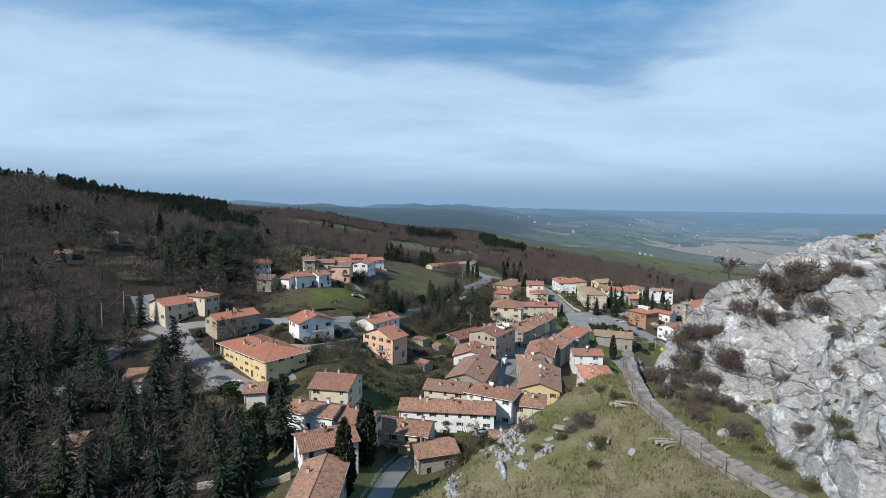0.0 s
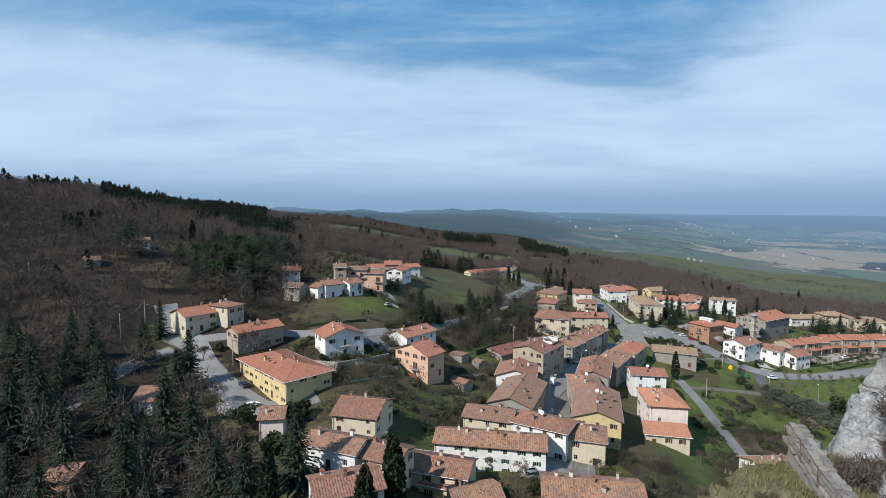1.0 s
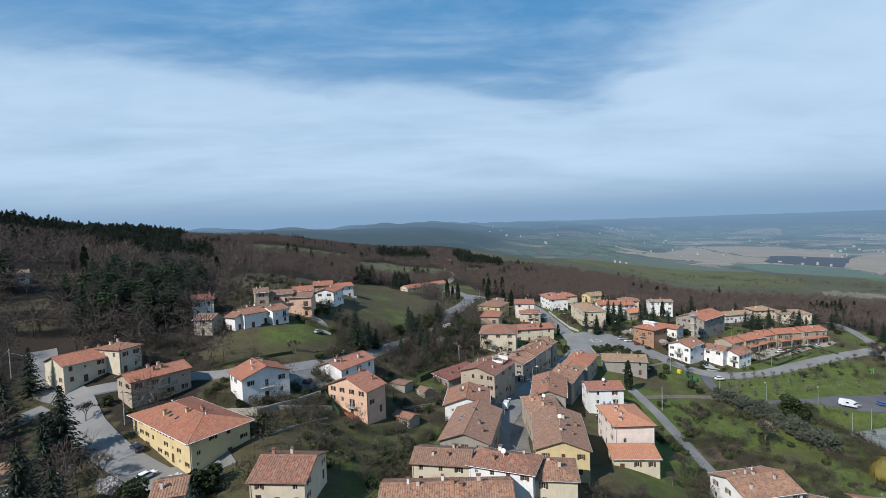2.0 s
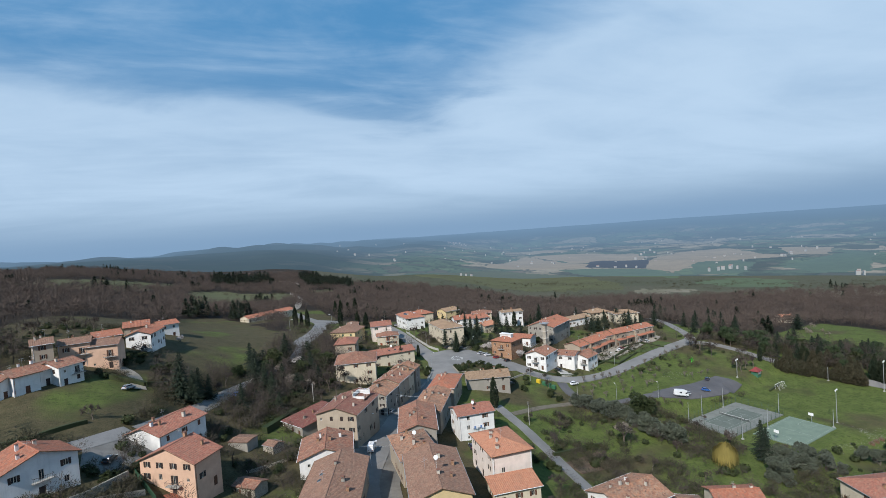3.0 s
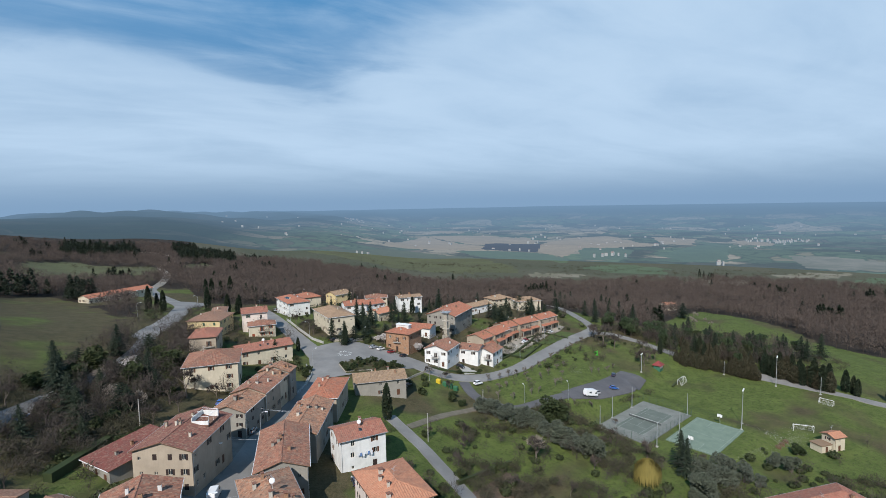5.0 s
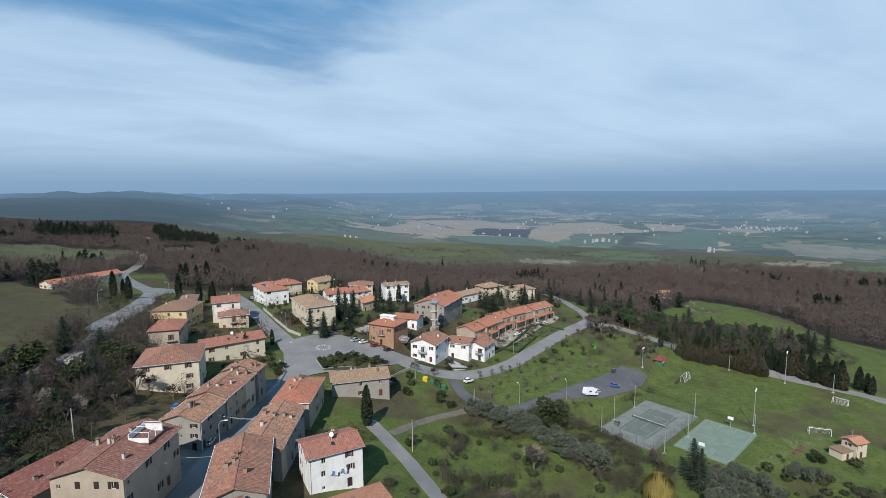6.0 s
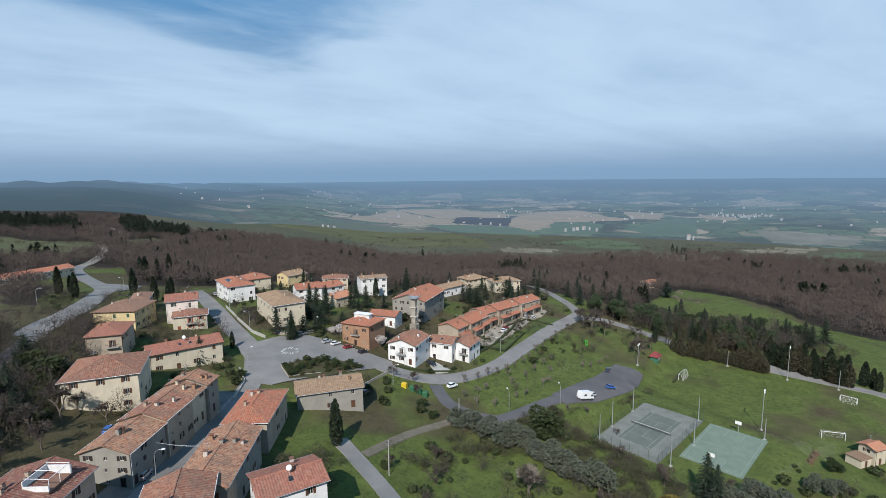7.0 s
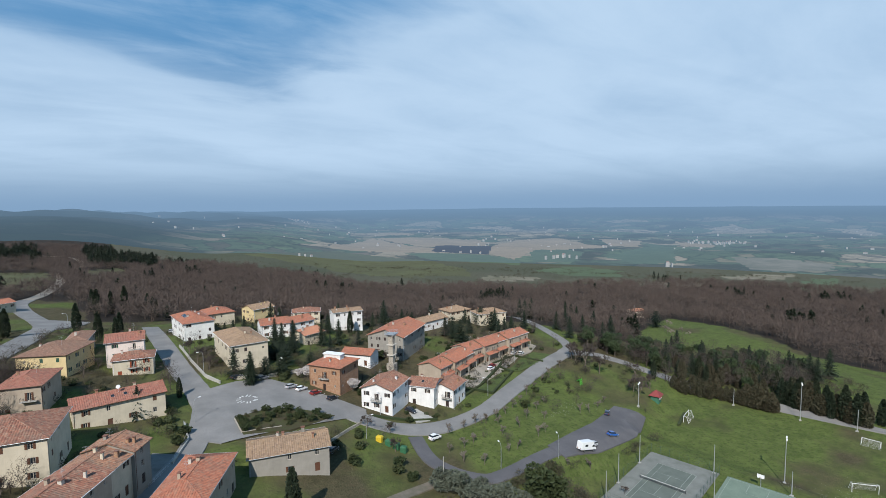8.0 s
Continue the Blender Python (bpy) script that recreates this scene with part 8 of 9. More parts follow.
def tennis_court():
    t = thing("tennis_court", pose(179.3, 212.4, -14.5, 0, 0, 9.0), "fenced tennis court with worn grey-green surface", "tennis court")
    L, W = 17.8, 10.0
    slab_part("surface", t, -L, -W, L, W, -0.6, 0.18, TENNIS_OUT)
    slab_part("playing_area", t, -11.9, -5.5, 11.9, 5.5, 0.18, 0.2, TENNIS_IN, "dark green playing area")
    z = 0.204
    for y in (-5.49, -4.11, 4.11, 5.49):
        line_part(t, -11.9, y, 11.9, y, z)
    for x in (-11.88, 11.88):
        line_part(t, x, -5.49, x, 5.49, z)
    for x in (-6.4, 6.4):
        line_part(t, x, -4.11, x, 4.11, z)
    line_part(t, -6.4, 0, 6.4, 0, z)
    for y in (-6.3, 6.3):
        bm = bmesh.new()
        tube(bm, (0, y, 0.18), (0, y, 1.27), 0.06)
        part("net_post", bm, DARKIRON, t)
    bm = bmesh.new()
    for k in range(64):
        yy = -6.3 + 12.6 * k / 63
        box(bm, -0.012, yy - 0.02, 0.2, 0.012, yy + 0.02, 1.0)
    for k in range(6):
        zz = 0.3 + k * 0.12
        box(bm, -0.01, -6.3, zz, 0.01, 6.3, zz + 0.02)
    net = part("net", bm, DARKIRON, t)
    slab_part("net_band", net, -0.03, -6.3, 1.0 - 1.03 + 0.06, 6.3, 1.0, 1.1, PAINT)
    # fence posts, rails and wire
    for side in range(4):
        n = 12 if side % 2 == 0 else 7
        for k in range(n):
            f = k / n
            x, y = ((-L + 2 * L * f, -W), (L, -W + 2 * W * f), (L - 2 * L * f, W), (-L, W - 2 * W * f))[side]
            bm = bmesh.new()
            tube(bm, (x, y, 0), (x, y, 3.0), 0.05, 0.05, 5)
            part("fence_post", bm, FENCE, t)
    for x0, y0, x1, y1 in ((-L, -W, L, -W), (L, -W, L, W), (-L, W, L, W), (-L, -W, -L, W)):
        bm = bmesh.new()
        for z in (0.25, 0.9, 1.6, 2.3, 2.95):
            tube(bm, (x0, y0, z), (x1, y1, z), 0.018, 0.018, 3)
        part("fence_wire", bm, FENCE, t)
    return t


def flood_pole(x, y, z, h, heads=2, turn=0.0, group="floodlight poles", label="tall grey floodlight pole with two lamps"):
    t = thing("floodlight", pose(x, y, z, 0, 0, turn), label, "floodlight", group)
    bm = bmesh.new()
    tube(bm, (0, 0, -0.5), (0, 0, h), 0.16, 0.08, 8)
    part("pole", bm, METAL, t)
    slab_part("foot", t, -0.4, -0.4, 0.4, 0.4, -0.6, 0.35, CONCRETE)
    if heads:
        bm = bmesh.new()
        tube(bm, (-1.1, 0, h - 0.1), (1.1, 0, h - 0.1), 0.05, 0.05, 6)
        arm = part("cross_arm", bm, METAL, t)
        for sx in (-1.0, 1.0):
            bm = bmesh.new()
            box(bm, sx - 0.38, -0.28, h - 0.1, sx + 0.38, 0.12, h + 0.32)
            part("lamp_head", bm, WHITEMETAL, arm, "white floodlight head")
    return t


def street_lamp(x, y, turn, h=7.0, z=None):
    t = thing("street_lamp", pose(x, y, z_at(x, y) if z is None else z, 0, 0, turn), "grey street lamp with a curved arm", "street lamp", "street lamps")
    bm = bmesh.new()
    tube(bm, (0, 0, -0.5), (0, 0, h * 0.86), 0.09, 0.06, 7)
    part("pole", bm, METAL, t)
    bm = bmesh.new()
    pts = [(0, 0, h * 0.86), (0.25, 0, h * 0.95), (0.8, 0, h), (1.5, 0, h)]
    for a, b in zip(pts, pts[1:]):
        tube(bm, a, b, 0.045, 0.04, 6)
    arm = part("arm", bm, METAL, t)
    bm = bmesh.new()
    box(bm, 1.4, -0.16, h - 0.08, 2.1, 0.16, h + 0.1)
    part("lamp_head", bm, WHITEMETAL, arm)
    return t


def goal(x, y, z, turn, w=7.3, h=2.44):
    t = thing("football_goal", pose(x, y, z, 0, 0, turn), "white steel football goal with a net frame", "goal", "football goals")
    for sx in (-1, 1):
        bm = bmesh.new()
        tube(bm, (sx * w / 2, 0, -0.2), (sx * w / 2, 0, h), 0.08)
        part("post", bm, WHITEMETAL, t)
        bm = bmesh.new()
        tube(bm, (sx * w / 2, 0, h), (sx * w / 2, 0.9, h), 0.04)
        tube(bm, (sx * w / 2, 0.9, h), (sx * w / 2, 1.9, 0), 0.04)
        part("stay", bm, WHITEMETAL, t)
    bm = bmesh.new()
    tube(bm, (-w / 2, 0, h), (w / 2, 0, h), 0.08)
    part("crossbar", bm, WHITEMETAL, t)
    bm = bmesh.new()
    for k in range(20):
        xx = -w / 2 + w * k / 19
        tube(bm, (xx, 0.9, h), (xx, 1.9, 0.02), 0.014, 0.014, 3)
    for k in range(6):
        f = k / 5
        tube(bm, (-w / 2, 0.9 + f, h * (1 - f) + 0.02), (w / 2, 0.9 + f, h * (1 - f) + 0.02), 0.014, 0.014, 3)
    part("net", bm, PAINT, t)
    return t


tennis_court()
_bc = thing("basketball_court", pose(186.8, 192.6, -14.5, 0, 0, 10.0), "pale green open basketball court with white lines", "sports court")
slab_part("surface", _bc, -13.6, -8.3, 13.6, 8.3, -0.6, 0.2, BASKET)
for _y in (-7.4, 7.4):
    line_part(_bc, -12.8, _y, 12.8, _y, 0.204)
for _x in (-12.8, 0, 12.8):
    line_part(_bc, _x, -7.4, _x, 7.4, 0.204)
for _s in (-1, 1):
    line_part(_bc, _s * 7.2, -2.4, _s * 7.2, 2.4, 0.204)
    for _y in (-2.4, 2.4):
        line_part(_bc, min(_s * 7.2, _s * 12.8), _y, max(_s * 7.2, _s * 12.8), _y, 0.204)
for _s in (-1, 1):
    _h = thing("basketball_hoop", _bc.matrix_basis @ pose(_s * 13.0, 0, 0.2, 0, 0, 90 * _s), "basketball stand with a white backboard", "hoop", "basketball hoops")
    _bm = bmesh.new()
    tube(_bm, (0, -0.6, -0.2), (0, -0.3, 3.2), 0.09)
    part("pole", _bm, METAL, _h)
    slab_part("backboard", _h, -0.9, 0.0, 0.9, 0.06, 2.7, 3.8, WHITEMETAL)
    _bm = bmesh.new()
    for k in range(12):
        a0, a1 = k * math.pi / 6, (k + 1) * math.pi / 6
        tube(_bm, (0.22 * math.cos(a0), 0.32 + 0.22 * math.sin(a0), 3.05), (0.22 * math.cos(a1), 0.32 + 0.22 * math.sin(a1), 3.05), 0.02, 0.02, 4)
    part("ring", _bm, SHUTTER["red"], _h)

for _x, _y, _h in ((212, 193, 13.5), (266, 206, 14), (222, 246, 9)):
    flood_pole(_x, _y, z_at(_x, _y), _h, 2, 20)
for _x, _y, _h in ((186, 223.5, 9), (171, 221, 9), (160, 217.5, 9), (197.5, 206.5, 9), (165, 197, 9), (181, 199, 8), (202, 188, 7), (262, 228, 7), (271, 190, 8)):
    flood_pole(_x, _y, z_at(_x, _y), _h, 0, 0, "court poles", "plain tall grey court pole")
goal(234.2, 233.4, -17, -167)
goal(224.7, 177.2, -17, -52, 6.5)
goal(261.5, 184.0, -17, 95, 5.0, 2.0)
for _x, _y, _t in ((159.5, 233.2, 60), (141, 238, 70), (115, 266.6, -20), (206.5, 297, 200), (171.5, 276.5, 160), (153, 273.5, 160), (280, 293, 120), (28.3, 219, -10), (43, 238, -20), (-66, 171, 120), (75, 291.5, 20), (108, 316, -90), (86.5, 333, 180), (86, 365, 180), (127, 279, 90), (24, 196, 0), (-85, 186, -60), (16, 395, 0), (50, 452, 180)):
    street_lamp(_x, _y, _t)
for _x, _y in ((-124.8, 196.6), (-125, 183.8), (-190, 218), (-74, 141), (-79, 172.3), (14, 243), (89, 223), (121, 238)):
    _t = thing("utility_pole", pose(_x, _y, z_at(_x, _y)), "weathered grey utility pole", "pole", "utility poles")
    _bm = bmesh.new()
    tube(_bm, (0, 0, -0.5), (0, 0, 9), 0.14, 0.1, 7)
    part("pole", _bm, CONCRETE, _t)
    slab_part("insulator_bar", _t, -0.7, -0.05, 0.7, 0.05, 8.5, 8.6, DARKIRON)

# ---- cars ----
CARPAINT = {}


def car_paint(name, col, rough=0.3):
    m, nt, bs = nodes_of(name)
    bs.inputs["Base Color"].default_value = (*col, 1)
    bs.inputs["Roughness"].default_value = rough
    bs.inputs["Coat Weight"].default_value = 0.5
    return m


for _n, _c in (("white", (0.75, 0.75, 0.75)), ("silver", (0.42, 0.43, 0.45)), ("red", (0.25, 0.02, 0.02)), ("black", (0.02, 0.02, 0.025)), ("blue", (0.03, 0.12, 0.4)), ("darkblue", (0.02, 0.03, 0.07)), ("grey", (0.16, 0.17, 0.18))):
    CARPAINT[_n] = car_paint(_n + "_car_paint", _c)
TYRE = simple("tyre_rubber", (0.02, 0.02, 0.02), (0.03, 0.03, 0.03), 5, 0.8)


def profile(bm, pts, w0, w1, mi=0):
    """A body of the given side outline, narrower at the top."""
    zs = [p[1] for p in pts]
    lo, hi = min(zs), max(zs)
    rings = []
    for s in (-1, 1):
        rings.append([bm.verts.new((x, s * (w0 + (w1 - w0) * ((z - lo) / (hi - lo))) / 2, z)) for x, z in pts])
    for k in range(len(pts)):
        q = (k + 1) % len(pts)
        bm.faces.new((rings[0][k], rings[0][q], rings[1][q], rings[1][k])).material_index = mi
    bm.faces.new(rings[0][::-1]).material_index = mi
    bm.faces.new(rings[1]).material_index = mi


def car(x, y, turn, paint, kind="hatch", z=None):
    words = {"hatch": "small %s hatchback parked", "suv": "%s off-road car parked by the road", "van": "%s delivery van in the street", "camper": "%s camper van parked in the car park"}
    z = (z_at(x, y) + 0.34) if z is None else z
    e = 1.5
    dz = z_at(x + e * math.cos(radians(turn)), y + e * math.sin(radians(turn))) - z_at(x - e * math.cos(radians(turn)), y - e * math.sin(radians(turn)))
    t = thing("camper_van" if kind == "camper" else "van" if kind == "van" else "car", pose(x, y, z, 0, -math.degrees(math.atan2(dz, 2 * e)), turn), words[kind] % paint.replace("darkblue", "dark blue"), "car" if kind in ("hatch", "suv") else "van", "parked vehicles")
    P = CARPAINT[paint]
    bm, gl = bmesh.new(), bmesh.new()
    if kind in ("hatch", "suv"):
        k = 1.15 if kind == "suv" else 1.0
        profile(bm, [(-2.0, 0.3), (-2.05, 0.75 * k), (-1.9, 0.95 * k), (0.9, 0.93 * k), (1.9, 0.75 * k), (2.02, 0.5), (1.98, 0.3)], 1.72, 1.66)
        profile(bm, [(-1.75, 0.94 * k), (-1.45, 1.42 * k), (-1.2, 1.46 * k), (0.25, 1.46 * k), (0.95, 0.93 * k)], 1.62, 1.3)
        profile(gl, [(-1.78, 1.0 * k), (-1.52, 1.38 * k), (0.2, 1.4 * k), (0.98, 0.98 * k)], 1.655, 1.38)
        wheels = ((-1.3, 0.32), (1.3, 0.32))
    elif kind == "van":
        profile(bm, [(-2.6, 0.35), (-2.6, 2.2), (-2.4, 2.35), (1.0, 2.35), (1.7, 1.35), (2.5, 1.1), (2.6, 0.4)], 1.9, 1.75)
        profile(gl, [(0.5, 1.35), (0.5, 2.0), (1.18, 2.15), (1.72, 1.36)], 1.9, 1.8)
        wheels = ((-1.6, 0.35), (1.7, 0.35))
    else:
        profile(bm, [(-3.2, 0.5), (-3.2, 2.7), (-3.0, 2.85), (1.6, 2.95), (2.1, 2.75), (2.0, 2.0), (2.4, 1.4), (3.1, 1.15), (3.2, 0.5)], 2.2, 2.1)
        profile(gl, [(1.3, 1.35), (1.5, 1.95), (2.04, 1.98), (2.42, 1.38)], 2.22, 2.16)
        profile(gl, [(-1.8, 1.5), (-1.8, 2.1), (-0.6, 2.1), (-0.6, 1.5)], 2.2, 2.17)
        wheels = ((-1.9, 0.36), (2.0, 0.36))
    bmesh.ops.recalc_face_normals(bm, faces=bm.faces)
    bmesh.ops.bevel(bm, geom=bm.edges[:], offset=0.06, segments=1, affect="EDGES")
    bmesh.ops.recalc_face_normals(gl, faces=gl.faces)
    part("body", bm, P, t)
    part("windows_band", gl, GLASS, t, "dark tinted car glass")
    for wx, r in wheels:
        for s in (-1, 1):
            w = bmesh.new()
            hw = 1.05 if kind == "camper" else 0.84
            tube(w, (wx, s * hw - 0.1 * s, r), (wx, s * (hw + 0.08), r), r, r, 12)
            wh = part("wheel", w, TYRE, t)
            w = bmesh.new()
            tube(w, (wx, s * (hw + 0.06), r), (wx, s * (hw + 0.09), r), r * 0.55, r * 0.55, 10)
            part("rim", w, METAL, wh)
    for s in (-0.6, 0.6):
        fx = {"hatch": 1.95, "suv": 1.95, "van": 2.54, "camper": 3.14}[kind]
        slab_part("headlight", t, fx - 0.05, s - 0.2, fx + 0.06, s + 0.2, 0.62, 0.8, WHITEMETAL)
        rx = {"hatch": -2.04, "suv": -2.04, "van": -2.6, "camper": -3.2}[kind]
        slab_part("tail_light", t, rx - 0.04, s - 0.12, rx + 0.05, s + 0.12, 0.7, 0.95, SHUTTER["red"])
    return t


car(134.2, 259.5, 8, "white", "suv")
car(171.5, 232.6, -6, "white", "camper")
car(189, 235.2, -10, "blue")
car(175.5, 233.5, 175, "silver")
car(202.5, 246.5, 30, "darkblue")
for _x, _y, _p in ((107.3, 304.3, "silver"), (109.8, 301.6, "white"), (113.0, 297.4, "red"), (116.6, 292.3, "black"), (98, 315.5, "darkblue"), (101, 314, "grey")):
    car(_x, _y, 20, _p)
car(137.6, 277.5, -70, "black")
car(217.0, 303.2, 20, "white")
car(214.0, 305.0, 20, "silver")
car(190.6, 295.4, 15, "white")
car(193.4, 297.4, 15, "red")
car(26.6, 207.0, 68, "white", "van")
car(-41.6, 240.5, 60, "silver")
car(88.5, 409.0, 85, "silver")
car(57.5, 203.5, 80, "darkblue")
car(-70.5, 161.5, 140, "darkblue")
car(-11.0, 252.0, 62, "blue")
car(11.5, 135.5, 20, "white")

# ---- bins, kiosk, slide, tower and fences ----
BIN = {"yellow": simple("yellow_bin_plastic", (0.6, 0.42, 0.03), (0.5, 0.35, 0.03), 3, 0.5), "green": simple("green_bin_plastic", (0.04, 0.14, 0.07), (0.03, 0.1, 0.05), 3, 0.5)}
for _x, _y, _c in ((117.9, 264.2, "yellow"), (119.4, 261.6, "green"), (120.6, 259.4, "green"), (121.6, 257.2, "green")):
    _t = thing("recycling_bin", pose(_x, _y, z_at(_x, _y) + 0.2, 0, 0, -60), "%s recycling container beside the road" % _c, "bin", "roadside bins")
    slab_part("body", _t, -0.9, -0.6, 0.9, 0.6, -0.3, 1.2, BIN[_c])
    _bm = bmesh.new()
    profile(_bm, [(-0.95, 1.2), (-0.7, 1.6), (0.7, 1.6), (0.95, 1.2)], 1.3, 0.9)
    part("lid", _bm, BIN[_c], _t)

_t = thing("kiosk", pose(236.5, 247, z_at(236.5, 247), 0, 0, 15), "small green wooden kiosk with a red roof", "kiosk")
GREENWOOD = simple("green_painted_wood", (0.05, 0.16, 0.1), (0.04, 0.12, 0.08), 2, 0.7)
REDROOF = simple("dark_red_roof_sheet", (0.24, 0.05, 0.045), (0.18, 0.04, 0.04), 2, 0.6)
slab_part("wall", _t, -1.9, -1.6, 1.9, 1.6, -0.8, 2.3, GREENWOOD)
slab_part("counter", _t, -1.6, -1.85, 1.6, -1.6, 0.9, 1.05, TRIM)
slab_part("window", _t, -1.5, -1.63, 1.5, -1.6, 1.1, 1.9, WHITEMETAL)
_bm = bmesh.new()
for (ax, ay), (bx, by) in (((-2.6, -2.3), (2.6, -2.3)), ((2.6, -2.3), (2.6, 2.3)), ((2.6, 2.3), (-2.6, 2.3)), ((-2.6, 2.3), (-2.6, -2.3))):
    _bm.faces.new([_bm.verts.new(q) for q in ((ax, ay, 2.2), (bx, by, 2.2), (0, 0, 4.4))])
_bm.faces.new([_bm.verts.new(q) for q in ((-2.6, -2.3, 2.2), (-2.6, 2.3, 2.2), (2.6, 2.3, 2.2), (2.6, -2.3, 2.2))])
part("roof", _bm, REDROOF, _t)

LIME = simple("lime_green_plastic", (0.1, 0.65, 0.06), (0.08, 0.55, 0.05), 3, 0.4)
_t = thing("playground_slide", pose(217.6, 270.4, z_at(217.6, 270.4), 0, 0, 60), "bright lime green playground slide on the grass", "slide")
_bm = bmesh.new()
for a, b in (((-1.6, 0, 2.0), (0.6, 0, 0.8)), ((0.6, 0, 0.8), (1.6, 0, 0.35))):
    d = Vector(b) - Vector(a)
    m = Matrix.Translation((Vector(a) + Vector(b)) / 2) @ d.to_track_quat("X", "Z").to_matrix().to_4x4()
    box(_bm, -d.length / 2, -0.4, -0.04, d.length / 2, 0.4, 0.02, 0, m)
    for s in (-0.4, 0.36):
        box(_bm, -d.length / 2, s, 0.0, d.length / 2, s + 0.06, 0.28, 0, m)
part("chute", _bm, LIME, _t)
_bm = bmesh.new()
for s in (-0.4, 0.4):
    tube(_bm, (-1.6, s, -0.2), (-1.6, s, 2.8), 0.05)
    tube(_bm, (-2.3, s, -0.2), (-1.6, s, 2.0), 0.04)
for k in range(6):
    tube(_bm, (-2.25 + k * 0.11, -0.4, 0.2 + k * 0.33), (-2.25 + k * 0.11, 0.4, 0.2 + k * 0.33), 0.025)
part("ladder", _bm, LIME, _t)

_t = thing("bell_tower", pose(152.5, 313, z_at(152.5, 313), 0, 0, 30), "slender pale stone tower with ledges and steel platform", "tower")
slab_part("base", _t, -1.6, -1.6, 1.6, 1.6, -2, 3.2, WALL["stone"])
slab_part("shaft", _t, -0.95, -0.95, 0.95, 0.95, 3.2, 15.2, WALL["stone"])
for _z in (6.6, 10.8, 14.6):
    slab_part("ledge", _t, -1.5, -1.5, 1.5, 1.5, _z, _z + 0.3, TRIM)
slab_part("platform", _t, -2.1, -2.1, 2.1, 2.1, 15.2, 15.5, METAL)
_bm = bmesh.new()
for sx in (-2, 2):
    for sy in (-2, 2):
        tube(_bm, (sx, sy, 15.5), (sx, sy, 16.6), 0.05)
for a, b in (((-2, -2), (2, -2)), ((2, -2), (2, 2)), ((2, 2), (-2, 2)), ((-2, 2), (-2, -2))):
    tube(_bm, (*a, 16.6), (*b, 16.6), 0.04)
    tube(_bm, (*a, 16.05), (*b, 16.05), 0.03)
part("railing", _bm, METAL, _t)


def low_wall(pts, h, w, mat, label, name="garden_wall", category="wall", lift=0.0):
    """A wall or hedge line that follows the land."""
    t = thing(name, pose(0, 0, 0), label, category)
    for (x0, y0), (x1, y1) in zip(pts, pts[1:]):
        bm = bmesh.new()
        n = max(1, int(math.hypot(x1 - x0, y1 - y0) / 3))
        d = Vector((x1 - x0, y1 - y0, 0)).normalized()
        q = Vector((-d.y, d.x, 0)) * w / 2
        rings = []
        for k in range(n + 1):
            p = Vector((x0 + (x1 - x0) * k / n, y0 + (y1 - y0) * k / n, 0))
            z = z_at(p.x, p.y) + lift
            rings.append([bm.verts.new(p - q + Vector((0, 0, z - 1))), bm.verts.new(p - q + Vector((0, 0, z + h))), bm.verts.new(p + q + Vector((0, 0, z + h))), bm.verts.new(p + q + Vector((0, 0, z - 1)))])
        for a, b in zip(rings, rings[1:]):
            for k in range(3):
                bm.faces.new((a[k], a[k + 1], b[k + 1], b[k]))
        for r in (rings[0], rings[-1]):
            bm.faces.new(r)
        bmesh.ops.recalc_face_normals(bm, faces=bm.faces)
        part("section", bm, mat, t)
    return t


low_wall([(85.5, 370), (85, 345), (85.5, 326), (88, 317)], 1.1, 0.4, CONCRETE, "pale concrete kerb wall beside the road")
low_wall([(72.5, 292), (71.5, 282), (66, 272)], 0.9, 0.35, CONCRETE, "low grey wall with railing on the bend")
low_wall([(93, 318), (104, 316), (116, 318), (124, 312)], 1.2, 0.4, WALL["stone"], "low stone wall behind the square")
low_wall([(-52, 173), (-38, 178), (-28, 184)], 1.2, 0.35, WALL["stone"], "stone terrace wall below the white house")
low_wall([(226, 232), (238, 236)], 0.9, 0.8, BUSH, "dark low hedge at the pitch end", "hedge", "hedge")
low_wall([(-50, 100), (-31, 101)], 1.4, 0.4, WALL["stone"], "pale stone wall along the lower lane")
low_wall([(-8, 198), (8, 206), (14, 214)], 0.8, 0.3, WALL["stone"], "rough garden wall between plots")
low_wall([(95, 262), (112, 272), (118, 275)], 0.8, 0.3, WALL["stone"], "dry stone wall below the road")
low_wall([(176, 285), (196, 296), (208, 304)], 1.0, 1.0, BUSH, "clipped green hedge before the terraced houses", "hedge", "hedge")
low_wall([(160, 279), (176, 285)], 0.8, 0.9, BUSH, "clipped green hedge beside the drive", "hedge", "hedge")
low_wall([(-3, 222), (4, 232), (9, 240)], 2.0, 2.0, BUSH, "tall clipped dark green hedge", "hedge", "hedge")
low_wall([(-48, 248), (-38, 246), (-30, 252)], 1.5, 1.6, BUSH, "dark clipped hedge beside the gravel drive", "hedge", "hedge")
patch("pavement", [(86.5, 196.5), (104, 203.5), (107, 194), (88, 190)], simple("turned_garden_soil", (0.14, 0.1, 0.07), (0.1, 0.07, 0.05), 0.6, 0.95, 0.5), "patch of turned brown garden soil", "garden bed", 0.18)
GARDEN = simple("planted_border", (0.055, 0.062, 0.02), (0.06, 0.045, 0.028), 0.5, 0.95, 0.6, 0.1, fine=4)
patch("ground_island", [(84.6, 288.4), (91.5, 290), (97, 291), (106, 286), (112, 281), (106, 278.5), (96, 276), (84.1, 278)], GARDEN, "planted island of soil and grass beside the square", "flower bed", 0.48)
_q = random.Random(37)
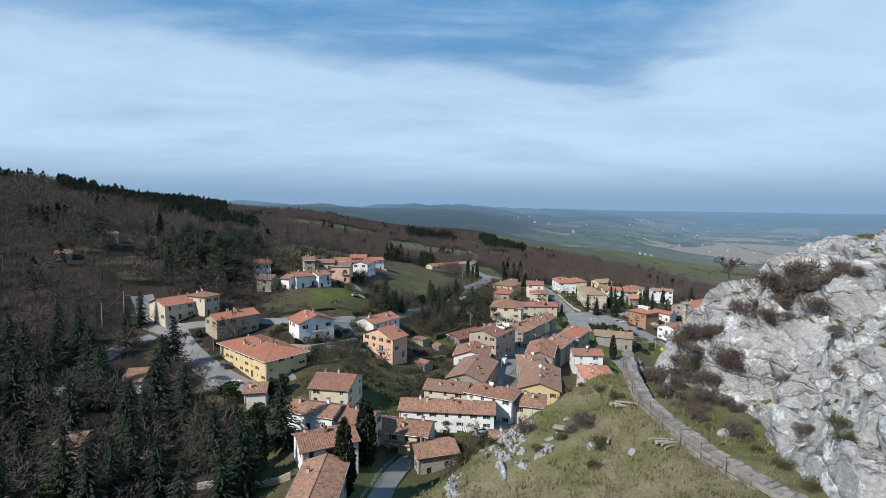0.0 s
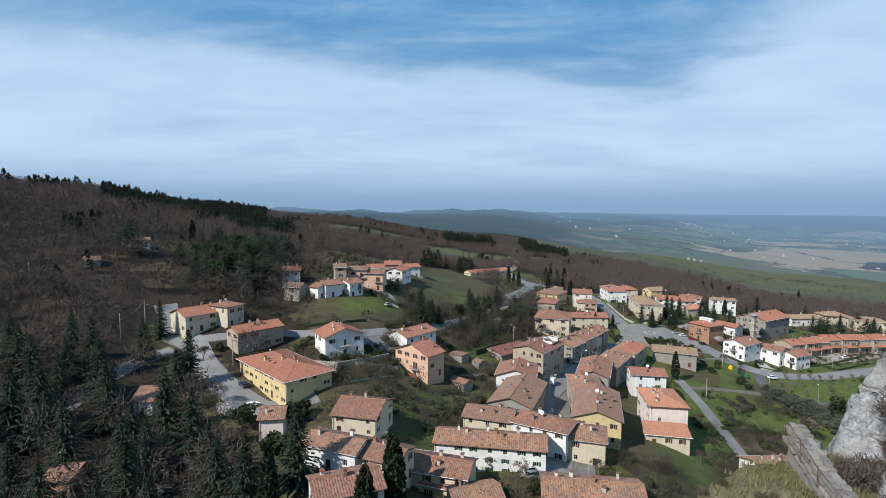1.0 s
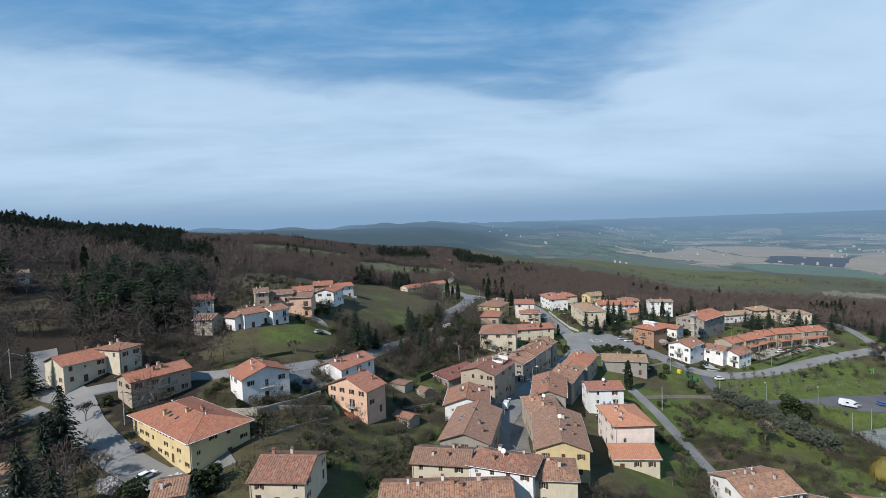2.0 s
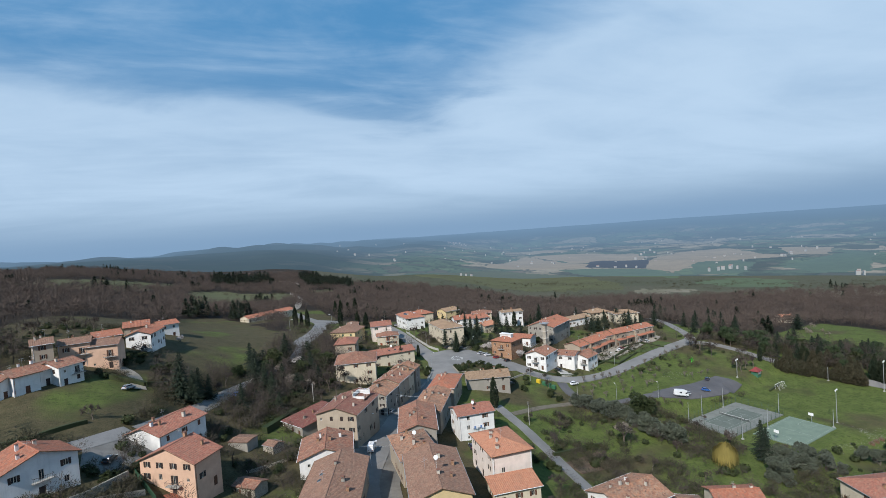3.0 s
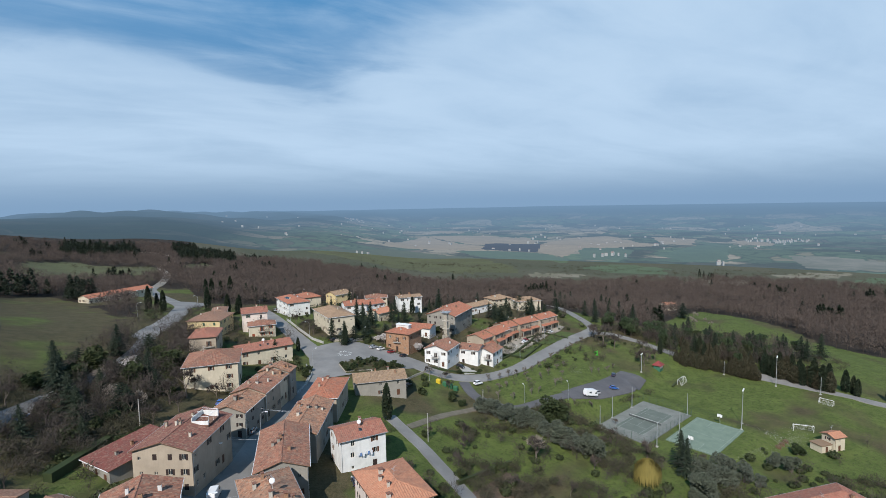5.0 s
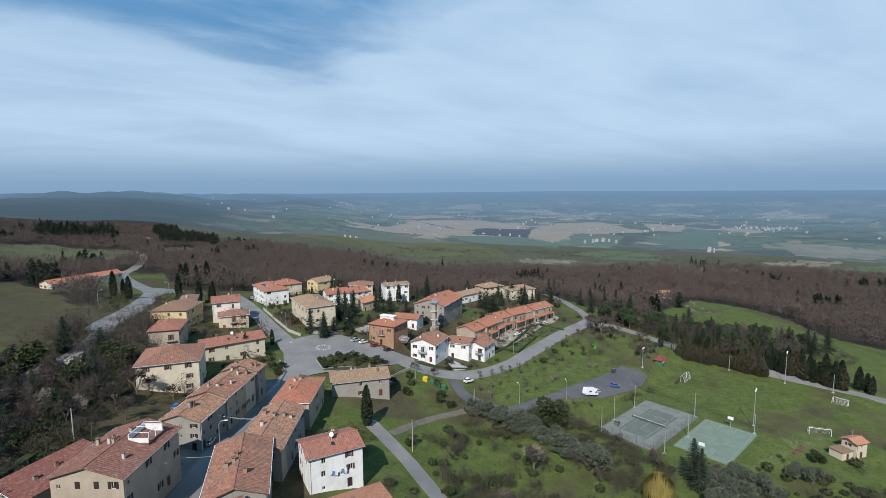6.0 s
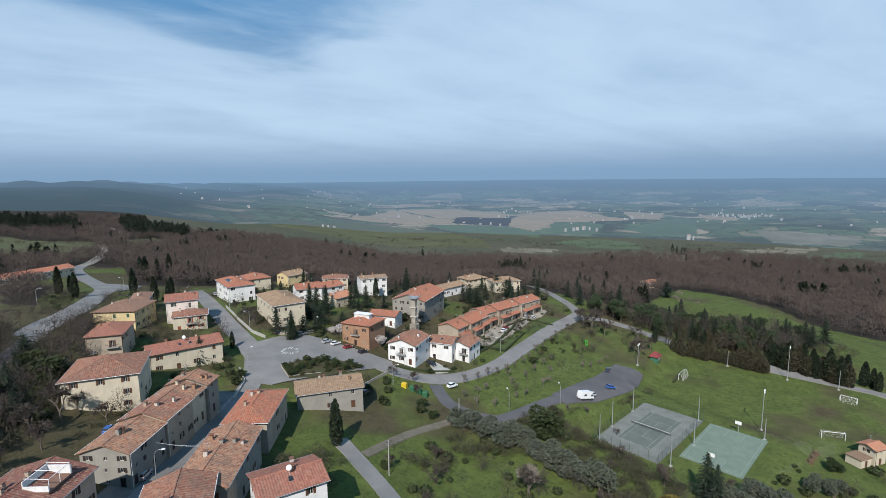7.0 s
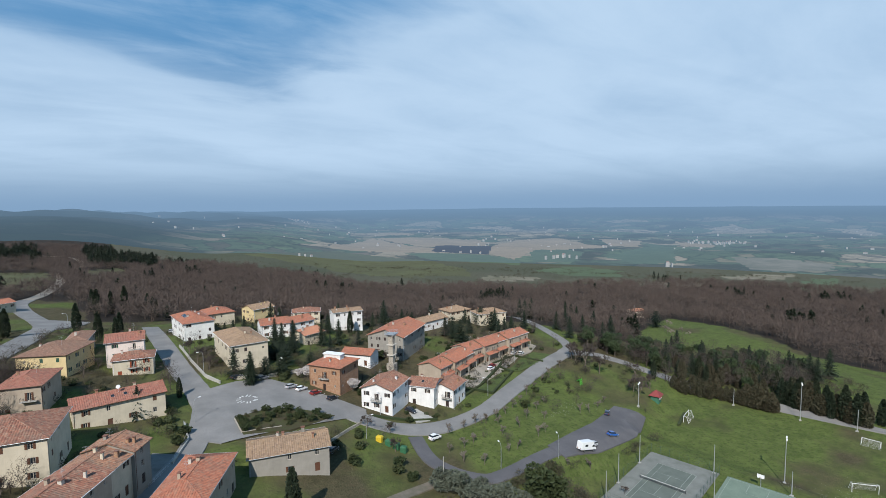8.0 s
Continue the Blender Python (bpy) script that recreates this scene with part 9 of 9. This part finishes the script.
for _i in range(46):
    _x, _y = _q.uniform(84.8, 109), _q.uniform(278.5, 289.5)
    if _y > 290 - max(0, _x - 97) * 0.75:
        continue
    plant("bush" if _q.random() < 0.6 else "gorse", _x, _y, _q.uniform(0.35, 0.85), z=z_at(_x, _y) + 0.45, rnd=_q, group="island shrubs")
# road paint on the square
for _i in range(7):
    _a = math.radians(_i * 360 / 7)
    _r0, _r1 = 1.6, 3.2
    _t = bmesh.new()
    for k in range(2):
        _b = _a + 0.35 * k
        _x, _y = 91.5 + 2.6 * math.cos(_b), 300 + 2.6 * math.sin(_b)
        box(_t, -0.9, -0.16, 0, 0.9, 0.16, 0.012, 0, Matrix.Translation((_x, _y, z_at(_x, _y) + 0.36)) @ Matrix.Rotation(_a, 4, "Z"))
    part("road_marking", _t, PAINT, None)["kind"] = "structure"
for _i in range(9):
    _x, _y = 106.2 + _i * 1.35, 306.6 - _i * 1.75
    _t = bmesh.new()
    box(_t, -2.3, -0.06, 0, 2.3, 0.06, 0.012, 0, Matrix.Translation((_x, _y, z_at(_x, _y) + 0.37)) @ Matrix.Rotation(radians(20), 4, "Z"))
    part("road_marking", _t, PAINT, None)["kind"] = "structure"


def railing(pts, h, label, zs=None):
    """A tubular railing along a line."""
    r = thing("railing", pose(0, 0, 0), label, "railing")
    P = []
    for (x0, y0), (x1, y1) in zip(pts, pts[1:]):
        n = max(1, int(math.hypot(x1 - x0, y1 - y0) / 2))
        P += [(x0 + (x1 - x0) * k / n, y0 + (y1 - y0) * k / n) for k in range(n)]
    P.append(pts[-1])
    Q = [Vector((x, y, z_at(x, y) + 0.25)) for x, y in P]
    for q in Q:
        bm = bmesh.new()
        tube(bm, q - Vector((0, 0, 0.6)), q + Vector((0, 0, h)), 0.04, 0.04, 5)
        part("post", bm, METAL, r)
    for f in (1.0, 0.66, 0.33):
        bm = bmesh.new()
        for a, b in zip(Q, Q[1:]):
            tube(bm, a + Vector((0, 0, h * f)), b + Vector((0, 0, h * f)), 0.03, 0.03, 5)
        part("rail", bm, METAL, r)
    return r


ribbon("road", [(-3, 131), (-8, 120), (-11, 110), (-12.5, 100), (-14, 88)], 4.0, ASPHALT, "steep grey lane below the spur with a railing")
railing([(-5.6, 129.5), (-10.7, 120.1), (-13.8, 109), (-15.1, 100.4), (-16.6, 90)], 1.0, "grey metal railing along the lane")
railing([(72.3, 292), (71.2, 282), (65.8, 272), (60, 264)], 1.0, "metal guard rail on the street bend")
for _p, _h, _w, _l in (([(168.1, 285.5), (174.3, 276.9), (197.1, 289.4), (195.9, 295)], 0.9, 0.8, "clipped hedge round the lawn before the terrace"), ([(195.9, 300), (212, 303), (220.1, 292.3)], 0.8, 0.8, "clipped hedge beside the upper lawn"),
                   ([(123.5, 278.5), (133.9, 272.1), (142.8, 269.8)], 0.7, 0.7, "low hedge before the white houses"), ([(84.5, 200), (100.8, 205.6), (108.1, 206.6)], 1.3, 0.9, "dark hedge beside the vegetable plot"),
                   ([(-67.8, 202.2), (-54.9, 206.5), (-46.2, 215)], 0.9, 1.1, "rough hedge below the meadow")):
    low_wall(_p, _h, _w, BUSH, _l, "hedge", "hedge")
low_wall([(-55.1, 174.2), (-45.4, 172.6), (-37.6, 180.6), (-32.2, 190)], 1.8, 0.4, WALL["stone"], "tall grey retaining wall below the white villa")
low_wall([(-31.3, 191.9), (-25.5, 181.4)], 1.5, 0.06, simple("green_fence_mesh", (0.03, 0.08, 0.045), (0.025, 0.06, 0.035), 2, 0.7), "green mesh garden fence", "garden_fence", "fence")
low_wall([(-40.4, 163.3), (-34, 171), (-28.3, 178.6)], 0.35, 0.3, CONCRETE, "pale edging wall of a garden bed")
low_wall([(84.6, 287.9), (84.1, 279.3), (94.8, 278.8)], 0.6, 0.3, WALL["stone"], "low stone edge of the planted island")
patch("pavement", [(-24.6, 184.2), (-19.6, 188.4), (-16.8, 185.6), (-21.6, 181.4)], simple("red_terrace_tiles", (0.34, 0.12, 0.07), (0.28, 0.1, 0.06), 1.5, 0.8), "red tiled terrace beside the peach house", "terrace", 0.35)
patch("pavement", [(-66, 153), (-58, 146), (-44, 152), (-48, 158)], YARD, "grey forecourt of the inn", "yard", 0.25)
patch("pavement", [(-38, 190), (-33, 194), (-29, 203), (-36, 212), (-44, 203), (-42, 193)], YARD, "grey paved drive between the white houses", "yard", 0.22)
for _x, _y, _t, _p in ((-63, 151, 55, "white"), (-57, 149.5, 60, "silver"), (-37, 196, 75, "black"), (41, 240, 60, "silver"), (36, 262, 62, "blue"), (102.4, 262.1, 30, "black"), (93.7, 318.5, 20, "black")):
    car(_x, _y, _t, _p)


def cable(a, b, sag):
    t = bmesh.new()
    A, B = Vector(a), Vector(b)
    for k in range(8):
        f, g = k / 8, (k + 1) / 8
        tube(t, A.lerp(B, f) - Vector((0, 0, 4 * sag * f * (1 - f))), A.lerp(B, g) - Vector((0, 0, 4 * sag * g * (1 - g))), 0.025, 0.025, 4)
    me = bpy.data.meshes.new("cable")
    t.to_mesh(me)
    t.free()
    me.materials.append(METAL)
    tagged(new("cable", me), "thin grey overhead cable between street houses", "cable", "overhead cables")


for _a, _b, _s in (((27, 224, 15), (41, 219, 13), 0.5), ((41, 244, 13), (52, 236, 11.5), 0.5), ((41.3, 244.4, 12.6), (52.4, 236.4, 11.2), 0.6), ((20, 199, 14), (31, 197, 12.5), 0.4), ((-125.2, 196.7, 38), (-122.3, 180.7, 35), 0.8), ((-125.2, 196.7, 37.6), (-110, 199, 34), 0.5)):
    cable(_a, _b, _s)


def picnic_table(x, y, turn):
    t = thing("picnic_table", pose(x, y, z_at(x, y) + 0.1, 0, 0, turn), "weathered grey wooden picnic table with benches", "table", "picnic tables")
    slab_part("tabletop", t, -1.0, -0.4, 1.0, 0.4, 0.7, 0.76, WOOD)
    for s in (-1, 1):
        slab_part("bench", t, -1.0, s * 0.8 - 0.14, 1.0, s * 0.8 + 0.14, 0.42, 0.47, WOOD)
        slab_part("leg", t, s * 0.7 - 0.05, -0.8, s * 0.7 + 0.05, 0.8, -0.2, 0.42, WOOD)
        slab_part("upright", t, s * 0.7 - 0.05, -0.05, s * 0.7 + 0.05, 0.05, 0.42, 0.7, WOOD)


for _x, _y in ((211.8, 177.5), (207.8, 176.9), (204.3, 176.4)):
    picnic_table(_x, _y, 30)


def laundry(x, y, z, turn):
    t = thing("clothes_line", pose(x, y, z, 0, 0, turn), "line of white and blue washing under a window", "washing")
    slab_part("line", t, -2.2, -0.3, 2.2, -0.28, 0, 0.02, METAL)
    cols = [simple("washing_white", (0.75, 0.76, 0.78), (0.65, 0.66, 0.7), 2), simple("washing_blue", (0.15, 0.25, 0.45), (0.12, 0.2, 0.4), 2)]
    for k in range(6):
        bm = bmesh.new()
        w, h = 0.28, 0.6 + 0.25 * (k % 3)
        for j in range(4):
            box(bm, -1.9 + k * 0.7 + j * w * 0.5, -0.32 - 0.03 * (j % 2), -h, -1.9 + k * 0.7 + (j + 1) * w * 0.5, -0.29 - 0.03 * (j % 2), 0)
        part("cloth", bm, cols[k % 3 == 1], t)


laundry(62.3, 209.3, 7.6, -4.2)


def roof_terrace(x, y, z, turn):
    """The white walled terrace let into a roof."""
    t = thing("roof_terrace", pose(x, y, z, 0, 0, turn), "white walled roof terrace with railing and awning frame", "terrace")
    slab_part("floor", t, -1.9, -2.6, 1.9, 2.6, -0.3, 0.02, ROOF["brown"])
    slab_part("wall_end", t, -1.9, 2.45, 1.9, 2.6, 0.02, 1.5, WALL["white"])
    slab_part("wall_back", t, -2.05, -2.6, -1.9, 2.6, -0.3, 1.7, WALL["white"])
    slab_part("wall_low", t, -1.9, -2.6, 1.9, -2.45, 0.02, 0.9, WALL["white"])
    for sy in (-2.3, 0, 2.3):
        bm = bmesh.new()
        tube(bm, (1.8, sy, 0.0), (1.8, sy, 1.9), 0.05)
        tube(bm, (1.8, sy, 1.9), (-1.9, sy, 2.1), 0.05)
        part("frame_rafter", bm, WHITEMETAL, t)
    bm = bmesh.new()
    tube(bm, (1.8, -2.3, 1.9), (1.8, 2.3, 1.9), 0.05)
    part("frame_beam", bm, WHITEMETAL, t)


_c, _s = math.cos(radians(-33.5)), math.sin(radians(-33.5))
roof_terrace(22.7 + 3.3 * _c - 3.5 * _s, 220.1 + 3.3 * _s + 3.5 * _c, 9.1 + 10 + 1.1, -33.5)
_t = thing("dormer", pose(122.8, 303.5, 2.4, 0, 0, -59.5), "white dormer band with small windows on an orange roof", "dormer")
slab_part("front", _t, -3.4, -1.2, 3.4, 1.2, 9.3, 11.3, WALL["white"])
slab_part("roof", _t, -3.7, -1.5, 3.7, 1.5, 11.3, 11.5, WHITEMETAL)
for _i in range(5):
    put("window", window_mesh(0.95, 0.8), _t, "", Matrix.Translation((-2.6 + _i * 1.3, -1.32, 10.3)))


def wire_fence():
    """Rusty posts and wire along the outer edge of the old wall."""
    f = thing("wire_fence", pose(0, 0, 0), "rusty iron posts with wire along the old wall", "fence")
    L = [Vector((x - 0.75, y, 0)) for x, y in WALL_LINE[:6]]
    pts = []
    for a, b in zip(L, L[1:]):
        n = max(1, int((b - a).length / 2))
        pts += [a.lerp(b, k / n) for k in range(n)]
    tops = []
    for p in pts:
        z = 57.5 + 1.3 * max(0.0, (p.y - 44) / 10)
        bm = bmesh.new()
        tube(bm, (p.x, p.y, z - 0.5), (p.x, p.y, z + 0.8), 0.025, 0.025, 5)
        part("post", bm, COPPER, f)
        tops.append(Vector((p.x, p.y, z)))
    for h in (0.35, 0.7):
        for a, b in zip(tops, tops[1:]):
            bm = bmesh.new()
            tube(bm, a + Vector((0, 0, h)), b + Vector((0, 0, h)), 0.012, 0.012, 4)
            part("wire", bm, COPPER, f)


wire_fence()


def log(x, y, turn, n):
    rnd = random.Random(int(x * 10))
    for k in range(n):
        bm = bmesh.new()
        ln, r = rnd.uniform(0.7, 1.3), rnd.uniform(0.09, 0.16)
        tube(bm, (-ln, 0, 0), (-ln * 0.2, 0.05, 0.03), r, r * 0.95, 7)
        tube(bm, (-ln * 0.2, 0.05, 0.03), (ln, 0, 0), r * 0.95, r * 0.8, 7)
        me = bpy.data.meshes.new("log")
        bm.to_mesh(me)
        bm.free()
        me.materials.append(LOGWOOD)
        px, py = x + rnd.gauss(0, 0.3), y + rnd.gauss(0, 0.35)
        ob = new("log", me)
        ob.matrix_basis = pose(px, py, spur_z(px, py) + r * 0.9, 0, 8, turn + rnd.uniform(-20, 20))
        tagged(ob, "cut grey log lying in dry grass", "log", "cut logs on the spur")


LOGWOOD = simple("weathered_log", (0.36, 0.31, 0.26), (0.25, 0.21, 0.17), 3, 0.9, 0.4)
log(16.6, 44.5, 10, 4)
log(17.2, 37.3, 20, 4)
log(11.5, 44.2, -20, 2)
log(13.4, 40.4, 50, 1)
